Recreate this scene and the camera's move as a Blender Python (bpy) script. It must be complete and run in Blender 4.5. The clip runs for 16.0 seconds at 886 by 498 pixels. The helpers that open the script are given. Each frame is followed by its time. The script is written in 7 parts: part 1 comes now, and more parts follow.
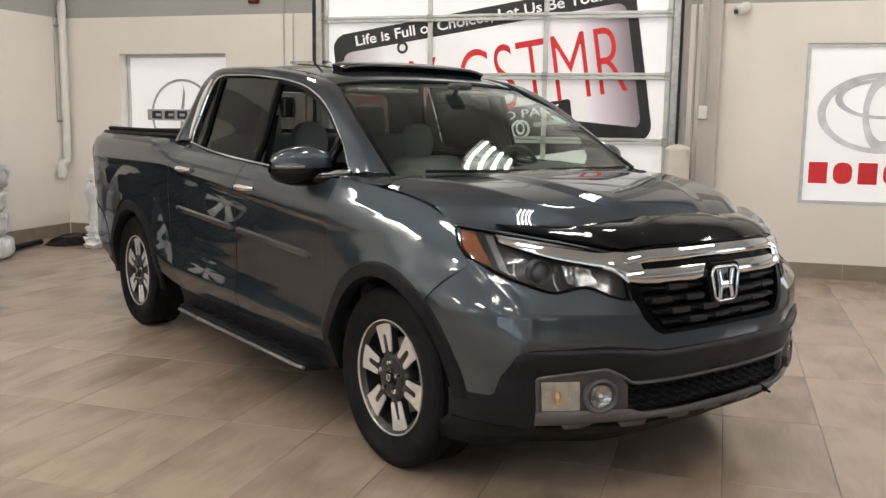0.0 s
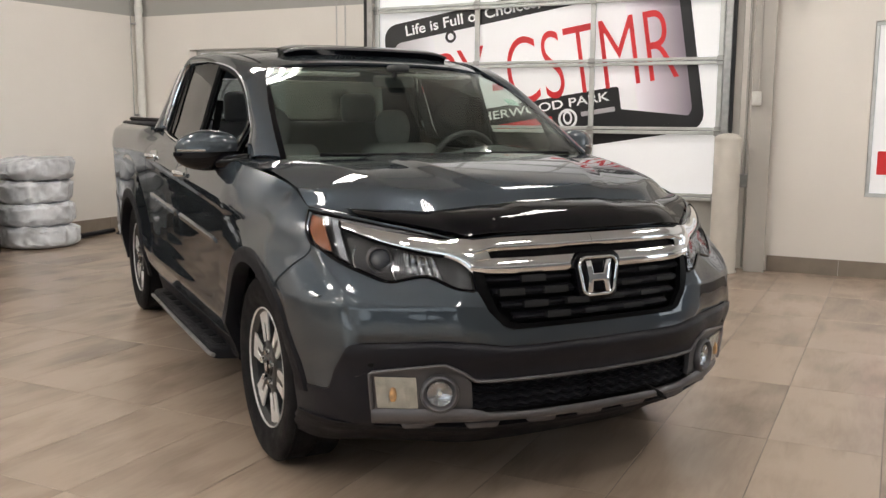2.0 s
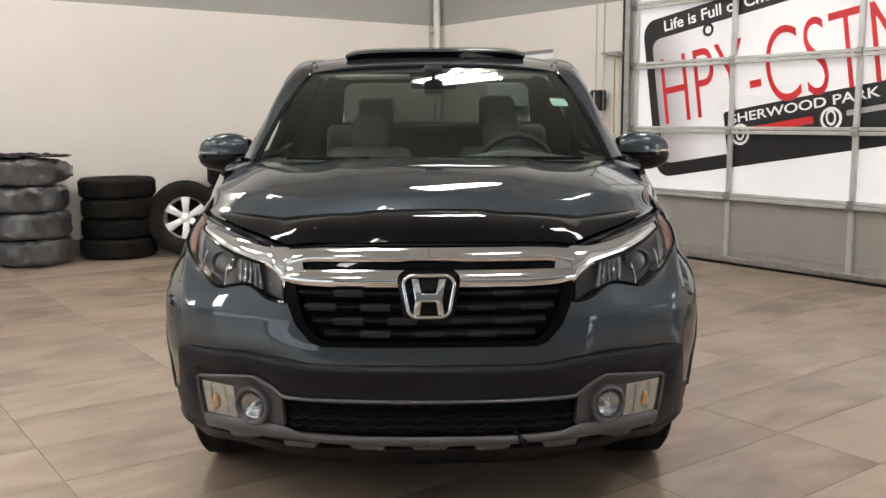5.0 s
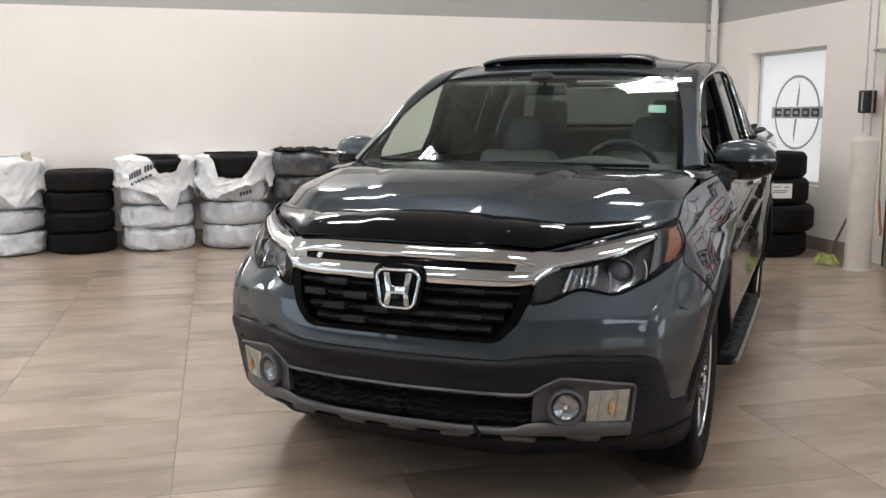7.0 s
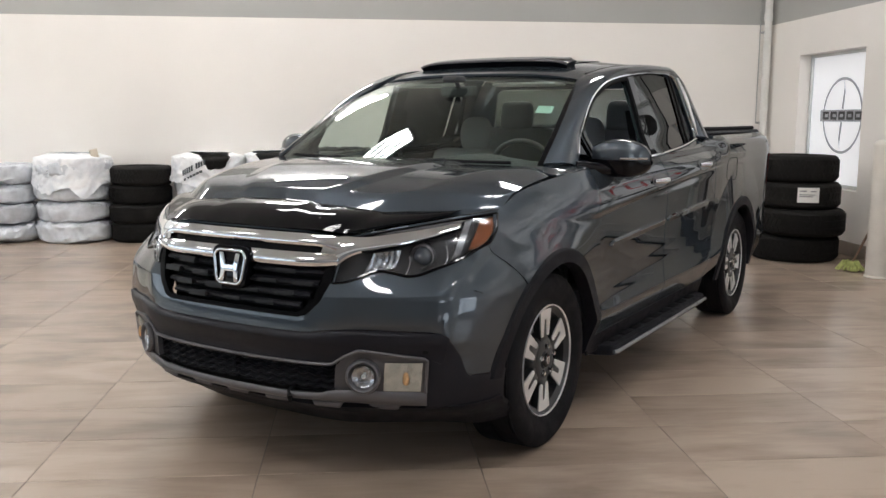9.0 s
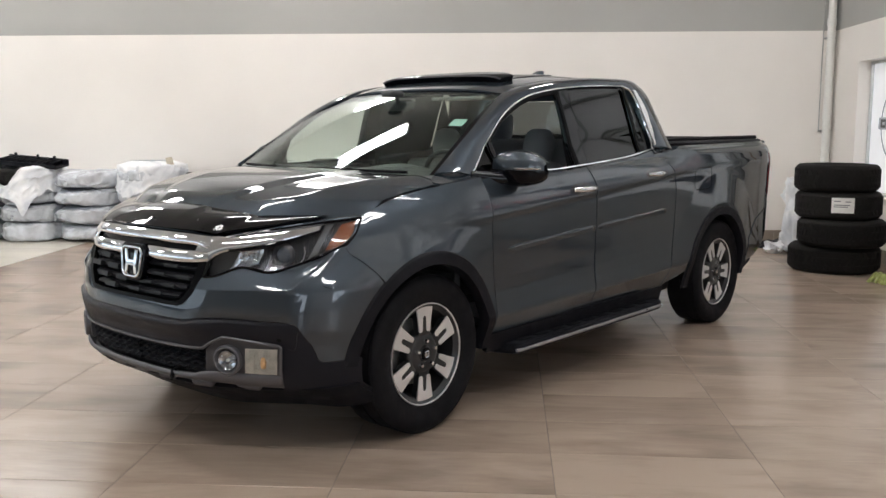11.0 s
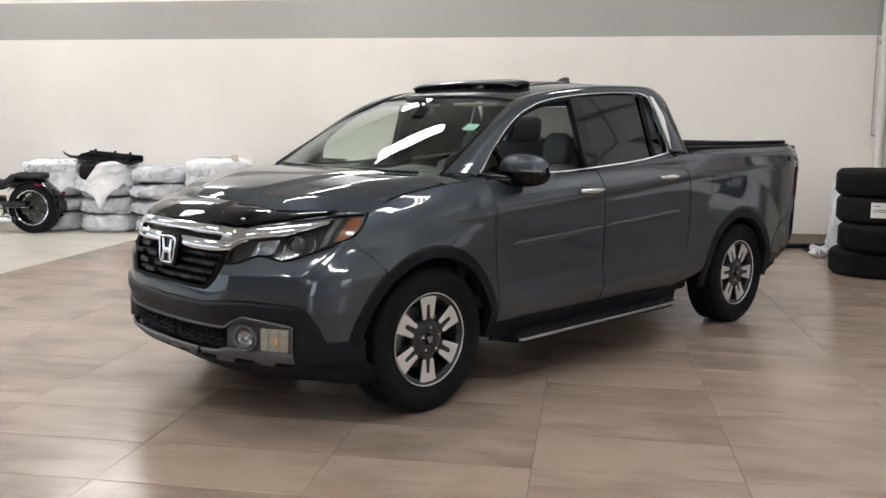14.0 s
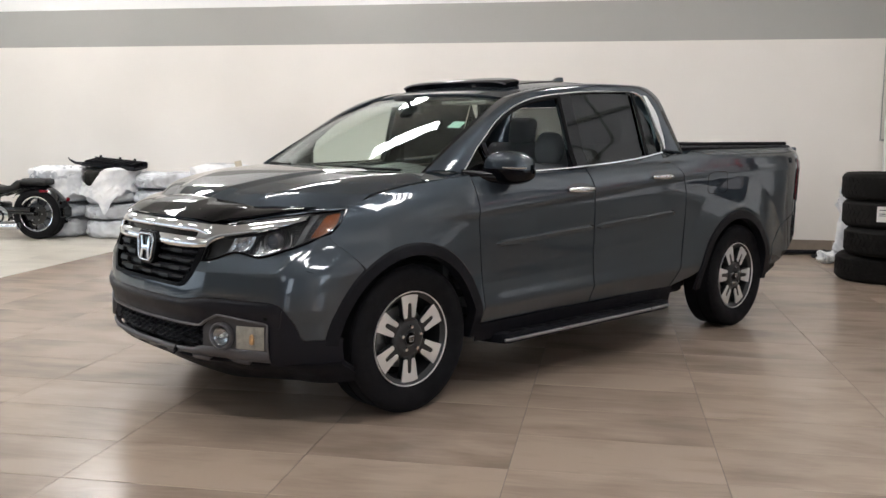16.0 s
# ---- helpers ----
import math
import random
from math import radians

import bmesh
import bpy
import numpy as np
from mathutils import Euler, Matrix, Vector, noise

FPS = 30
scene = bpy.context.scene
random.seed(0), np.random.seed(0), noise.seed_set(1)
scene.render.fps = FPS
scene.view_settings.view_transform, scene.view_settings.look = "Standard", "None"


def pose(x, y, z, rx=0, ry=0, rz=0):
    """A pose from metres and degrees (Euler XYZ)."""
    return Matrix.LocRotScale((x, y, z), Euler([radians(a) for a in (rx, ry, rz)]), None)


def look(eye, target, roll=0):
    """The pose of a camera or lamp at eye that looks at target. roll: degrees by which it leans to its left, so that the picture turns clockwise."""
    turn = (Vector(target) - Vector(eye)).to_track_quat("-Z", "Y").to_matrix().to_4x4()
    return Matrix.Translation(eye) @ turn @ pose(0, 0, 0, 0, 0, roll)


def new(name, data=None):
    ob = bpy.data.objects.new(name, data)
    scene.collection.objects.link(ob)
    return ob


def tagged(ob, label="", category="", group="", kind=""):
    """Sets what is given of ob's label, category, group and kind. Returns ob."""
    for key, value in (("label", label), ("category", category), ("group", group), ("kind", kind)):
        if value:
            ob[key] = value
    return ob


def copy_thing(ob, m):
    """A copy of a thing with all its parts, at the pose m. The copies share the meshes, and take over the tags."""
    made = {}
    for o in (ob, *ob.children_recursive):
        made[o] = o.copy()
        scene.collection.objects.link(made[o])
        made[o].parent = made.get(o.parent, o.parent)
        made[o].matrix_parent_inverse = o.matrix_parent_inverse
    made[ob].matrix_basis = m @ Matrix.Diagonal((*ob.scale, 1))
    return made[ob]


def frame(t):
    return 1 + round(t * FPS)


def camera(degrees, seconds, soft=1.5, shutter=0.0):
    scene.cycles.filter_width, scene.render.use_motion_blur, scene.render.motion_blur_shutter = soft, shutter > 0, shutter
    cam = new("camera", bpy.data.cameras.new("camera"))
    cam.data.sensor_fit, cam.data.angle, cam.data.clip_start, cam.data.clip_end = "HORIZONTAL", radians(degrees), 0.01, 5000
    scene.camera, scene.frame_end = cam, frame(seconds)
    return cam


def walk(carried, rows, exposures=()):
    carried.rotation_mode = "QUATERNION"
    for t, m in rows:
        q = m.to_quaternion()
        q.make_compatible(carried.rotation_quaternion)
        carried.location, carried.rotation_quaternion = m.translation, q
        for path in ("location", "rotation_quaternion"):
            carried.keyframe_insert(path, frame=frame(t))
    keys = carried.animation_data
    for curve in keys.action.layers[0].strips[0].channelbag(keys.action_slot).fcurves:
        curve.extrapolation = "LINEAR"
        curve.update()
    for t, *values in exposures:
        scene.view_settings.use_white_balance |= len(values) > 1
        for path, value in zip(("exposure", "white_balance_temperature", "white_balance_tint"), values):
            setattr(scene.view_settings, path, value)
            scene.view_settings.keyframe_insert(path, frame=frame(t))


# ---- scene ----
cam = camera(51.8, 16.0)
PATH = [
    (0, (3.034, -2.923, 1.435), (1.443, -1.745, 1.155), 0.8),
    (0.5, (3.163, -2.768, 1.391), (1.529, -1.649, 1.11), 0.3),
    (1, (3.367, -2.505, 1.374), (1.69, -1.453, 1.091), 0.3),
    (1.5, (3.431, -2.223, 1.349), (1.714, -1.24, 1.053), 0.2),
    (2, (3.445, -1.9, 1.379), (1.682, -1.001, 1.089), 0.3),
    (2.5, (3.615, -1.562, 1.398), (1.793, -0.786, 1.115), 0.1),
    (3, (3.66, -1.28, 1.372), (1.783, -0.652, 1.083), 0.3),
    (3.2, (3.663, -1.141, 1.374), (1.766, -0.577, 1.082), 0.4),
    (5.3, (3.672, 0.219, 1.378), (1.695, 0.103, 1.095), 0.0),
    (5.5, (3.682, 0.333, 1.369), (1.712, 0.136, 1.087), 0.3),
    (6, (3.795, 0.695, 1.397), (1.858, 0.28, 1.122), 0.2),
    (6.5, (3.778, 0.984, 1.388), (1.896, 0.371, 1.099), 0.1),
    (7, (3.669, 1.314, 1.418), (1.842, 0.555, 1.127), 0.1),
    (7.5, (3.652, 1.602, 1.397), (1.842, 0.796, 1.123), 0.2),
    (8, (3.693, 1.942, 1.417), (1.918, 1.063, 1.138), 0.2),
    (8.5, (3.551, 2.223, 1.403), (1.816, 1.272, 1.112), 0.1),
    (9, (3.453, 2.507, 1.405), (1.76, 1.48, 1.12), 0.3),
    (9.2, (3.451, 2.643, 1.393), (1.772, 1.593, 1.116), 0.3),
    (11.3, (2.994, 3.766, 1.448), (1.509, 2.456, 1.167), 0.2),
    (11.5, (2.951, 3.815, 1.455), (1.475, 2.497, 1.163), 0.4),
    (12, (2.816, 3.932, 1.472), (1.356, 2.597, 1.181), 0.5),
    (12.5, (2.797, 4.054, 1.453), (1.343, 2.711, 1.168), 0.6),
    (13, (2.871, 4.099, 1.452), (1.45, 2.719, 1.173), 0.7),
    (13.5, (3.038, 4.137, 1.451), (1.646, 2.728, 1.175), 0.7),
    (14, (3.093, 4.201, 1.47), (1.706, 2.787, 1.196), 0.5),
    (14.5, (3.066, 4.291, 1.457), (1.678, 2.876, 1.187), 0.3),
    (15, (2.958, 4.289, 1.418), (1.576, 2.869, 1.146), 0.3),
    (15.5, (2.918, 4.274, 1.395), (1.533, 2.855, 1.136), 0.4),
    (16, (2.916, 4.279, 1.392), (1.554, 2.835, 1.143), 0.4),
]
walk(cam, [(t, look(eye, target, roll)) for t, eye, target, roll in PATH],
     [(0, -0.08, 6950, 11.5), (3, -0.07, 6880, 11.5), (5.5, 0, 6760, 11.5), (7, 0.0, 6450, 11), (11.5, -0.03, 6430, 11), (16, -0.06, 6430, 11)])

# ---- world and light ----
world = bpy.data.worlds.new("world")
scene.world = world
world.use_nodes = True
bg = world.node_tree.nodes["Background"]
bg.inputs["Color"].default_value = (0.75, 0.82, 0.9, 1)
bg.inputs["Strength"].default_value = 0.3
TUBE = 71.0      # strength of the ceiling tubes
PANEL = 0.30     # strength of the daylit sign panels
scene.view_settings.exposure = 0.0


# ---- small tools ----
def keyed(keys):
    """Smooth monotone curve through (t, value) keys, held flat beyond the ends."""
    k = np.array(sorted(tuple(map(float, q)) for q in keys))
    t, v = k[:, 0], k[:, 1]
    h, m = np.diff(t), np.diff(v) / np.diff(t)
    d = np.empty(len(t))
    d[0], d[-1] = m[0], m[-1]
    for i in range(1, len(t) - 1):
        if m[i - 1] * m[i] <= 0:
            d[i] = 0
        else:
            w1, w2 = 2 * h[i] + h[i - 1], h[i] + 2 * h[i - 1]
            d[i] = (w1 + w2) / (w1 / m[i - 1] + w2 / m[i])

    def f(x):
        x = np.clip(np.asarray(x, float), t[0], t[-1])
        i = np.clip(np.searchsorted(t, x, "right") - 1, 0, len(t) - 2)
        s = (x - t[i]) / h[i]
        return ((1 + 2 * s) * (1 - s) ** 2 * v[i] + s * (1 - s) ** 2 * h[i] * d[i]
                + s * s * (3 - 2 * s) * v[i + 1] + s * s * (s - 1) * h[i] * d[i + 1])
    return f


def way(points, smooth=True):
    """A curve through points of any dimension, by chord length from 0 to 1."""
    p = np.array(points, float)
    c = np.r_[0, np.cumsum(np.linalg.norm(np.diff(p, axis=0), axis=1))]
    c /= c[-1]
    if smooth and len(p) > 2:
        fs = [keyed(np.c_[c, p[:, i]]) for i in range(p.shape[1])]
        return lambda t: np.stack([f(t) for f in fs], -1)
    return lambda t: np.stack([np.interp(t, c, p[:, i]) for i in range(p.shape[1])], -1)


def coons(bottom, top, front, rear):
    """A patch between four curves: bottom and top run from front to rear, front and rear run from bottom to top."""
    def f(u, v):
        b, t, l, r = bottom(u), top(u), front(v), rear(v)
        u, v = u[..., None], v[..., None]
        b0, b1, t0, t1 = bottom(np.zeros(1))[0], bottom(np.ones(1))[0], top(np.zeros(1))[0], top(np.ones(1))[0]
        return ((1 - v) * b + v * t + (1 - u) * l + u * r
                - ((1 - u) * (1 - v) * b0 + u * (1 - v) * b1 + (1 - u) * v * t0 + u * v * t1))
    return f


def mesh_of(verts, faces, smooth=True, sharp=None):
    me = bpy.data.meshes.new("m")
    me.from_pydata([tuple(v) for v in verts], [], [tuple(f) for f in faces])
    me.validate()
    if smooth:
        me.polygons.foreach_set("use_smooth", [True] * len(me.polygons))
        if sharp:
            me.set_sharp_from_angle(angle=radians(sharp))
    me.update()
    return me


def sheet(fn, nu, nv, thick=0.0, flip=False, side=1, sharp=45, close_u=False):
    """A smooth sheet fn(u, v) -> xyz on a grid, with a rim and back of the given thickness. side -1 mirrors it in y."""
    u, v = np.meshgrid(np.linspace(0, 1, nu + 1), np.linspace(0, 1, nv + 1), indexing="ij")
    p = np.array(fn(u, v), float)
    n = np.cross(np.gradient(p, axis=0), np.gradient(p, axis=1))
    n /= np.linalg.norm(n, axis=-1, keepdims=True) + 1e-12
    if flip:
        n = -n
    a, b = nu + 1, nv + 1
    idx = np.arange(a * b).reshape(a, b)
    f = np.stack([idx[:-1, :-1], idx[1:, :-1], idx[1:, 1:], idx[:-1, 1:]], -1).reshape(-1, 4)
    if flip:
        f = f[:, ::-1]
    verts, faces = p.reshape(-1, 3), f.tolist()
    if thick:
        verts = np.r_[verts, (p - n * thick).reshape(-1, 3)]
        k = a * b
        faces += [[i + k for i in q[::-1]] for q in f.tolist()]
        ring = np.r_[idx[:, 0], idx[-1, 1:], idx[-2::-1, -1], idx[0, -2:0:-1]]
        for i, j in zip(ring, np.roll(ring, -1)):
            q = [i, j, j + k, i + k]
            faces.append(q if flip else q[::-1])
    if side < 0:
        verts = verts * (1, -1, 1)
        faces = [q[::-1] for q in faces]
    return mesh_of(verts, faces, True, sharp)


def tube(points, radius, n=8, closed=False, caps=True, squash=1.0):
    """A round bar along points; radius may be a list."""
    p = [Vector(q) for q in points]
    rs = radius if hasattr(radius, "__len__") else [radius] * len(p)
    verts, faces, up = [], [], None
    for i, q in enumerate(p):
        a = p[i - 1] if i or closed else q
        b = p[(i + 1) % len(p)] if i < len(p) - 1 or closed else q
        d = (b - a).normalized()
        if up is None:
            up = Vector((0, 0, 1)) if abs(d.z) < 0.9 else Vector((1, 0, 0))
        s = d.cross(up).normalized()
        up = s.cross(d).normalized()
        for k in range(n):
            w = 2 * math.pi * k / n
            verts.append(q + s * math.cos(w) * rs[i] + up * math.sin(w) * rs[i] * squash)
    m = len(p)
    for i in range(m if closed else m - 1):
        for k in range(n):
            a, b = i * n + k, i * n + (k + 1) % n
            c, d = ((i + 1) % m) * n + (k + 1) % n, ((i + 1) % m) * n + k
            faces.append((a, b, c, d))
    if caps and not closed:
        faces.append(tuple(range(n))[::-1])
        faces.append(tuple(range((m - 1) * n, m * n)))
    return mesh_of(verts, faces, True, 50)


def lathe(profile, n=32, axis="z", closed=False, angle=360):
    """Turn (radius, height) pairs about an axis."""
    verts, faces, m = [], [], len(profile)
    full = angle == 360
    for k in range(n if full else n + 1):
        w = radians(angle) * k / n
        for r, h in profile:
            c, s = r * math.cos(w), r * math.sin(w)
            verts.append((c, s, h) if axis == "z" else (c, h, s) if axis == "y" else (h, c, s))
    for k in range(n):
        j = (k + 1) % n if full else k + 1
        for i in range(m if closed else m - 1):
            i2 = (i + 1) % m
            q = (k * m + i, j * m + i, j * m + i2, k * m + i2)
            faces.append(q[::-1] if axis == "y" else q)
    me = mesh_of(verts, faces, True, 40)
    bm = bmesh.new()
    bm.from_mesh(me)
    bmesh.ops.remove_doubles(bm, verts=bm.verts, dist=1e-6)
    bmesh.ops.recalc_face_normals(bm, faces=bm.faces)
    bm.to_mesh(me)
    bm.free()
    return me


def block(x0, x1, y0, y1, z0, z1, bevel=0.0, seg=2, taper=None):
    """A box between limits with rounded edges; taper scales the top in x and y."""
    bm = bmesh.new()
    bmesh.ops.create_cube(bm, size=1)
    for v in bm.verts:
        s = taper if taper and v.co.z > 0 else (1, 1)
        v.co = ((x0 + x1) / 2 + v.co.x * (x1 - x0) * s[0], (y0 + y1) / 2 + v.co.y * (y1 - y0) * s[1], (z0 + z1) / 2 + v.co.z * (z1 - z0))
    if bevel:
        bmesh.ops.bevel(bm, geom=bm.edges[:], offset=bevel, segments=seg, affect="EDGES", profile=0.5)
    me = bpy.data.meshes.new("m")
    bm.to_mesh(me)
    bm.free()
    me.polygons.foreach_set("use_smooth", [True] * len(me.polygons))
    me.set_sharp_from_angle(angle=radians(50 if seg > 1 else 30))
    return me


def prism(outline, h0, h1, axis="z", bevel=0.0, seg=2):
    """Extrude a closed outline of pairs. axis z: (x, y); y: (x, z); x: (y, z)."""
    put = {"z": lambda a, b, h: (a, b, h), "y": lambda a, b, h: (a, h, b), "x": lambda a, b, h: (h, a, b)}[axis]
    bm = bmesh.new()
    lo = [bm.verts.new(put(a, b, h0)) for a, b in outline]
    hi = [bm.verts.new(put(a, b, h1)) for a, b in outline]
    n = len(lo)
    fs = [bm.faces.new(lo), bm.faces.new(hi[::-1])]
    for i in range(n):
        bm.faces.new((lo[i], hi[i], hi[(i + 1) % n], lo[(i + 1) % n]))
    bmesh.ops.recalc_face_normals(bm, faces=bm.faces)
    if bevel:
        es = [e for e in bm.edges if e.calc_face_angle(0) > radians(40)]
        bmesh.ops.bevel(bm, geom=es, offset=bevel, segments=seg, affect="EDGES", profile=0.5)
    bmesh.ops.triangulate(bm, faces=[f for f in bm.faces if len(f.verts) > 4])
    me = bpy.data.meshes.new("m")
    bm.to_mesh(me)
    bm.free()
    me.polygons.foreach_set("use_smooth", [True] * len(me.polygons))
    me.set_sharp_from_angle(angle=radians(40))
    return me


def joined(*meshes):
    """One mesh out of several; each may come as (mesh, matrix)."""
    bm = bmesh.new()
    for me in meshes:
        me, m = me if isinstance(me, tuple) else (me, None)
        me = me.copy()
        if m is not None:
            me.transform(m)
        bm.from_mesh(me)
    out = bpy.data.meshes.new("m")
    bm.to_mesh(out)
    bm.free()
    return out


def moved(me, m):
    me = me.copy()
    me.transform(m)
    if m.determinant() < 0:
        me.flip_normals()
    return me


def thing(name, m=None, label="", category="", group="", kind="", me=None, mat=None):
    ob = new(name, me)
    if me and mat:
        me.materials.append(mat)
    if m is not None:
        ob.matrix_basis = m
    return tagged(ob, label, category, group, kind)


def part(name, me, mat, parent, label="", m=None):
    """One mesh object under a thing or a part."""
    ob = new(name, me)
    if mat and not me.materials:
        me.materials.append(mat)
    ob.parent = parent
    if m is not None:
        ob.matrix_basis = m
    return tagged(ob, label)


def lettering(text, size, mat_name=None, bold=0.0, align="LEFT"):
    """Flat letters in the xy plane with a little depth."""
    cu = bpy.data.curves.new("letters", "FONT")
    cu.body, cu.size, cu.extrude, cu.offset, cu.align_x = text, size, 0.001, bold, align
    ob = bpy.data.objects.new("letters", cu)
    scene.collection.objects.link(ob)
    me = bpy.data.meshes.new_from_object(ob.evaluated_get(bpy.context.evaluated_depsgraph_get()))
    bpy.data.objects.remove(ob)
    bpy.data.curves.remove(cu)
    return me


# ---- materials ----
def material(name, color, rough=0.5, metal=0.0, coat=0.0, spec=0.5, vary=0.0, scale=3.0, bump=0.0, bump_scale=40.0, stretch=None, emit=None, strength=0.0,
             alpha=1.0, transmission=0.0, ior=1.45, rough_vary=0.0, per_object=0.0, sheen=0.0, fine=0.0, fine_scale=200.0):
    mat = bpy.data.materials.new(name)
    mat.use_nodes = True
    nt = mat.node_tree
    b = nt.nodes["Principled BSDF"]
    def put(k, v):
        b.inputs[k].default_value = v
    put("Base Color", (*color, 1)), put("Roughness", rough), put("Metallic", metal), put("Coat Weight", coat)
    put("Coat Roughness", 0.03), put("Specular IOR Level", spec), put("Transmission Weight", transmission), put("IOR", ior), put("Alpha", alpha)
    put("Sheen Weight", sheen)
    if emit:
        put("Emission Color", (*emit, 1)), put("Emission Strength", strength)
    node = nt.nodes.new
    co = node("ShaderNodeTexCoord").outputs["Object"]
    if stretch:
        mp = node("ShaderNodeMapping")
        mp.inputs["Scale"].default_value = stretch
        nt.links.new(co, mp.inputs["Vector"])
        co = mp.outputs["Vector"]
    def noise_at(s, detail=4.0):
        n = node("ShaderNodeTexNoise")
        n.inputs["Scale"].default_value, n.inputs["Detail"].default_value = s, detail
        nt.links.new(co, n.inputs["Vector"])
        return n.outputs["Fac"]
    def gain(sock, lo, hi):
        r = node("ShaderNodeMapRange")
        r.inputs["From Min"].default_value, r.inputs["From Max"].default_value = 0.3, 0.7
        r.inputs["To Min"].default_value, r.inputs["To Max"].default_value = lo, hi
        nt.links.new(sock, r.inputs["Value"])
        return r.outputs["Result"]
    col = None
    def times(sock):
        nonlocal col
        mx = node("ShaderNodeMix")
        mx.data_type, mx.blend_type = "RGBA", "MULTIPLY"
        mx.inputs["Factor"].default_value = 1
        if col:
            nt.links.new(col, mx.inputs["A"])
        else:
            mx.inputs["A"].default_value = (*color, 1)
        nt.links.new(sock, mx.inputs["B"])
        col = mx.outputs["Result"]
    if vary:
        times(gain(noise_at(scale), 1 - vary, 1 + vary))
    if fine:
        times(gain(noise_at(fine_scale, 2.0), 1 - fine, 1 + fine))
    if per_object:
        r = node("ShaderNodeMapRange")
        r.inputs["To Min"].default_value, r.inputs["To Max"].default_value = 1 - per_object, 1 + per_object
        nt.links.new(node("ShaderNodeObjectInfo").outputs["Random"], r.inputs["Value"])
        times(r.outputs["Result"])
    if col:
        nt.links.new(col, b.inputs["Base Color"])
    if rough_vary:
        nt.links.new(gain(noise_at(scale * 2.3), max(rough - rough_vary, 0.02), rough + rough_vary), b.inputs["Roughness"])
    if bump:
        bp = node("ShaderNodeBump")
        bp.inputs["Strength"].default_value, bp.inputs["Distance"].default_value = bump, 0.01
        nt.links.new(noise_at(bump_scale), bp.inputs["Height"])
        nt.links.new(bp.outputs["Normal"], b.inputs["Normal"])
    return mat


M_WALL = material("painted_wall", (0.83, 0.79, 0.74), 0.6, vary=0.03, scale=0.8, bump=0.12, bump_scale=180, fine=0.02)
# unseen walls, coloured dark in place of dim light for the reflections
M_FARWALL = material("dimmed_far_wall", (0.22, 0.225, 0.235), 0.6, vary=0.05, scale=0.8, bump=0.1, bump_scale=180)
M_BAND = material("grey_band_paint", (0.40, 0.395, 0.37), 0.6, vary=0.03, scale=0.8, bump=0.12, bump_scale=180)
M_UPPER = material("white_upper_paint", (0.85, 0.845, 0.83), 0.6, vary=0.02, scale=0.8)
M_TRIM = material("column_paint", (0.46, 0.435, 0.40), 0.5, vary=0.05, scale=4, bump=0.05)
M_BASE = material("baseboard_tile", (0.26, 0.215, 0.175), 0.4, vary=0.12, scale=5, per_object=0.1)
M_CEIL = material("ceiling_grey", (0.60, 0.60, 0.59), 0.8, vary=0.03, scale=1)
M_FRAME = material("aluminium_frame", (0.62, 0.63, 0.62), 0.4, metal=0.8, vary=0.08, scale=12, rough_vary=0.1)
M_RAIL = material("painted_rail", (0.62, 0.64, 0.62), 0.42, metal=0.25, vary=0.08, scale=9, rough_vary=0.1)
M_STEEL = material("galvanised_steel", (0.45, 0.45, 0.44), 0.4, metal=0.9, vary=0.15, scale=20, rough_vary=0.12)
M_DARKMETAL = material("dark_metal", (0.03, 0.03, 0.032), 0.45, metal=0.5, vary=0.2, scale=12)
M_DOORPANEL = material("door_panel_grey", (0.40, 0.39, 0.36), 0.5, vary=0.05, scale=3, bump=0.06, bump_scale=90)
M_WHITEPLASTIC = material("white_plastic", (0.75, 0.74, 0.70), 0.4, vary=0.04, scale=10)
M_BOLLARD = material("bollard_cover", (0.66, 0.62, 0.56), 0.42, vary=0.06, scale=6, rough_vary=0.08)
M_SIGN = material("daylit_sign_film", (0.85, 0.86, 0.88), 0.35, vary=0.02, scale=1.5, emit=(0.93, 0.96, 1.0), strength=PANEL)
M_SIGNGREY = material("sign_silver", (0.42, 0.40, 0.42), 0.35, emit=(0.60, 0.57, 0.60), strength=PANEL * 0.45, vary=0.12, scale=0.9)
M_SIGNRED = material("sign_red", (0.62, 0.03, 0.035), 0.35, emit=(0.75, 0.03, 0.04), strength=PANEL * 0.4, vary=0.08, scale=4)
M_SIGNBLACK = material("sign_black", (0.02, 0.02, 0.022), 0.35, vary=0.1, scale=4)
M_SIGNWHITE = material("sign_white", (0.9, 0.9, 0.9), 0.35, emit=(1, 1, 1), strength=PANEL * 0.8)
M_TUBE = material("lit_tube", (1, 1, 1), 0.5, emit=(1.0, 0.985, 0.965), strength=TUBE)
M_LAMPBODY = material("lamp_tray", (0.10, 0.10, 0.10), 0.5)

ROOM = pose(-8.510, -0.015, 0, 0, 0, 36.5)    # the room's corner: x along the door wall, y towards it
HEIGHT, FAR_X, FAR_Y = 5.0, 17.0, -19.0


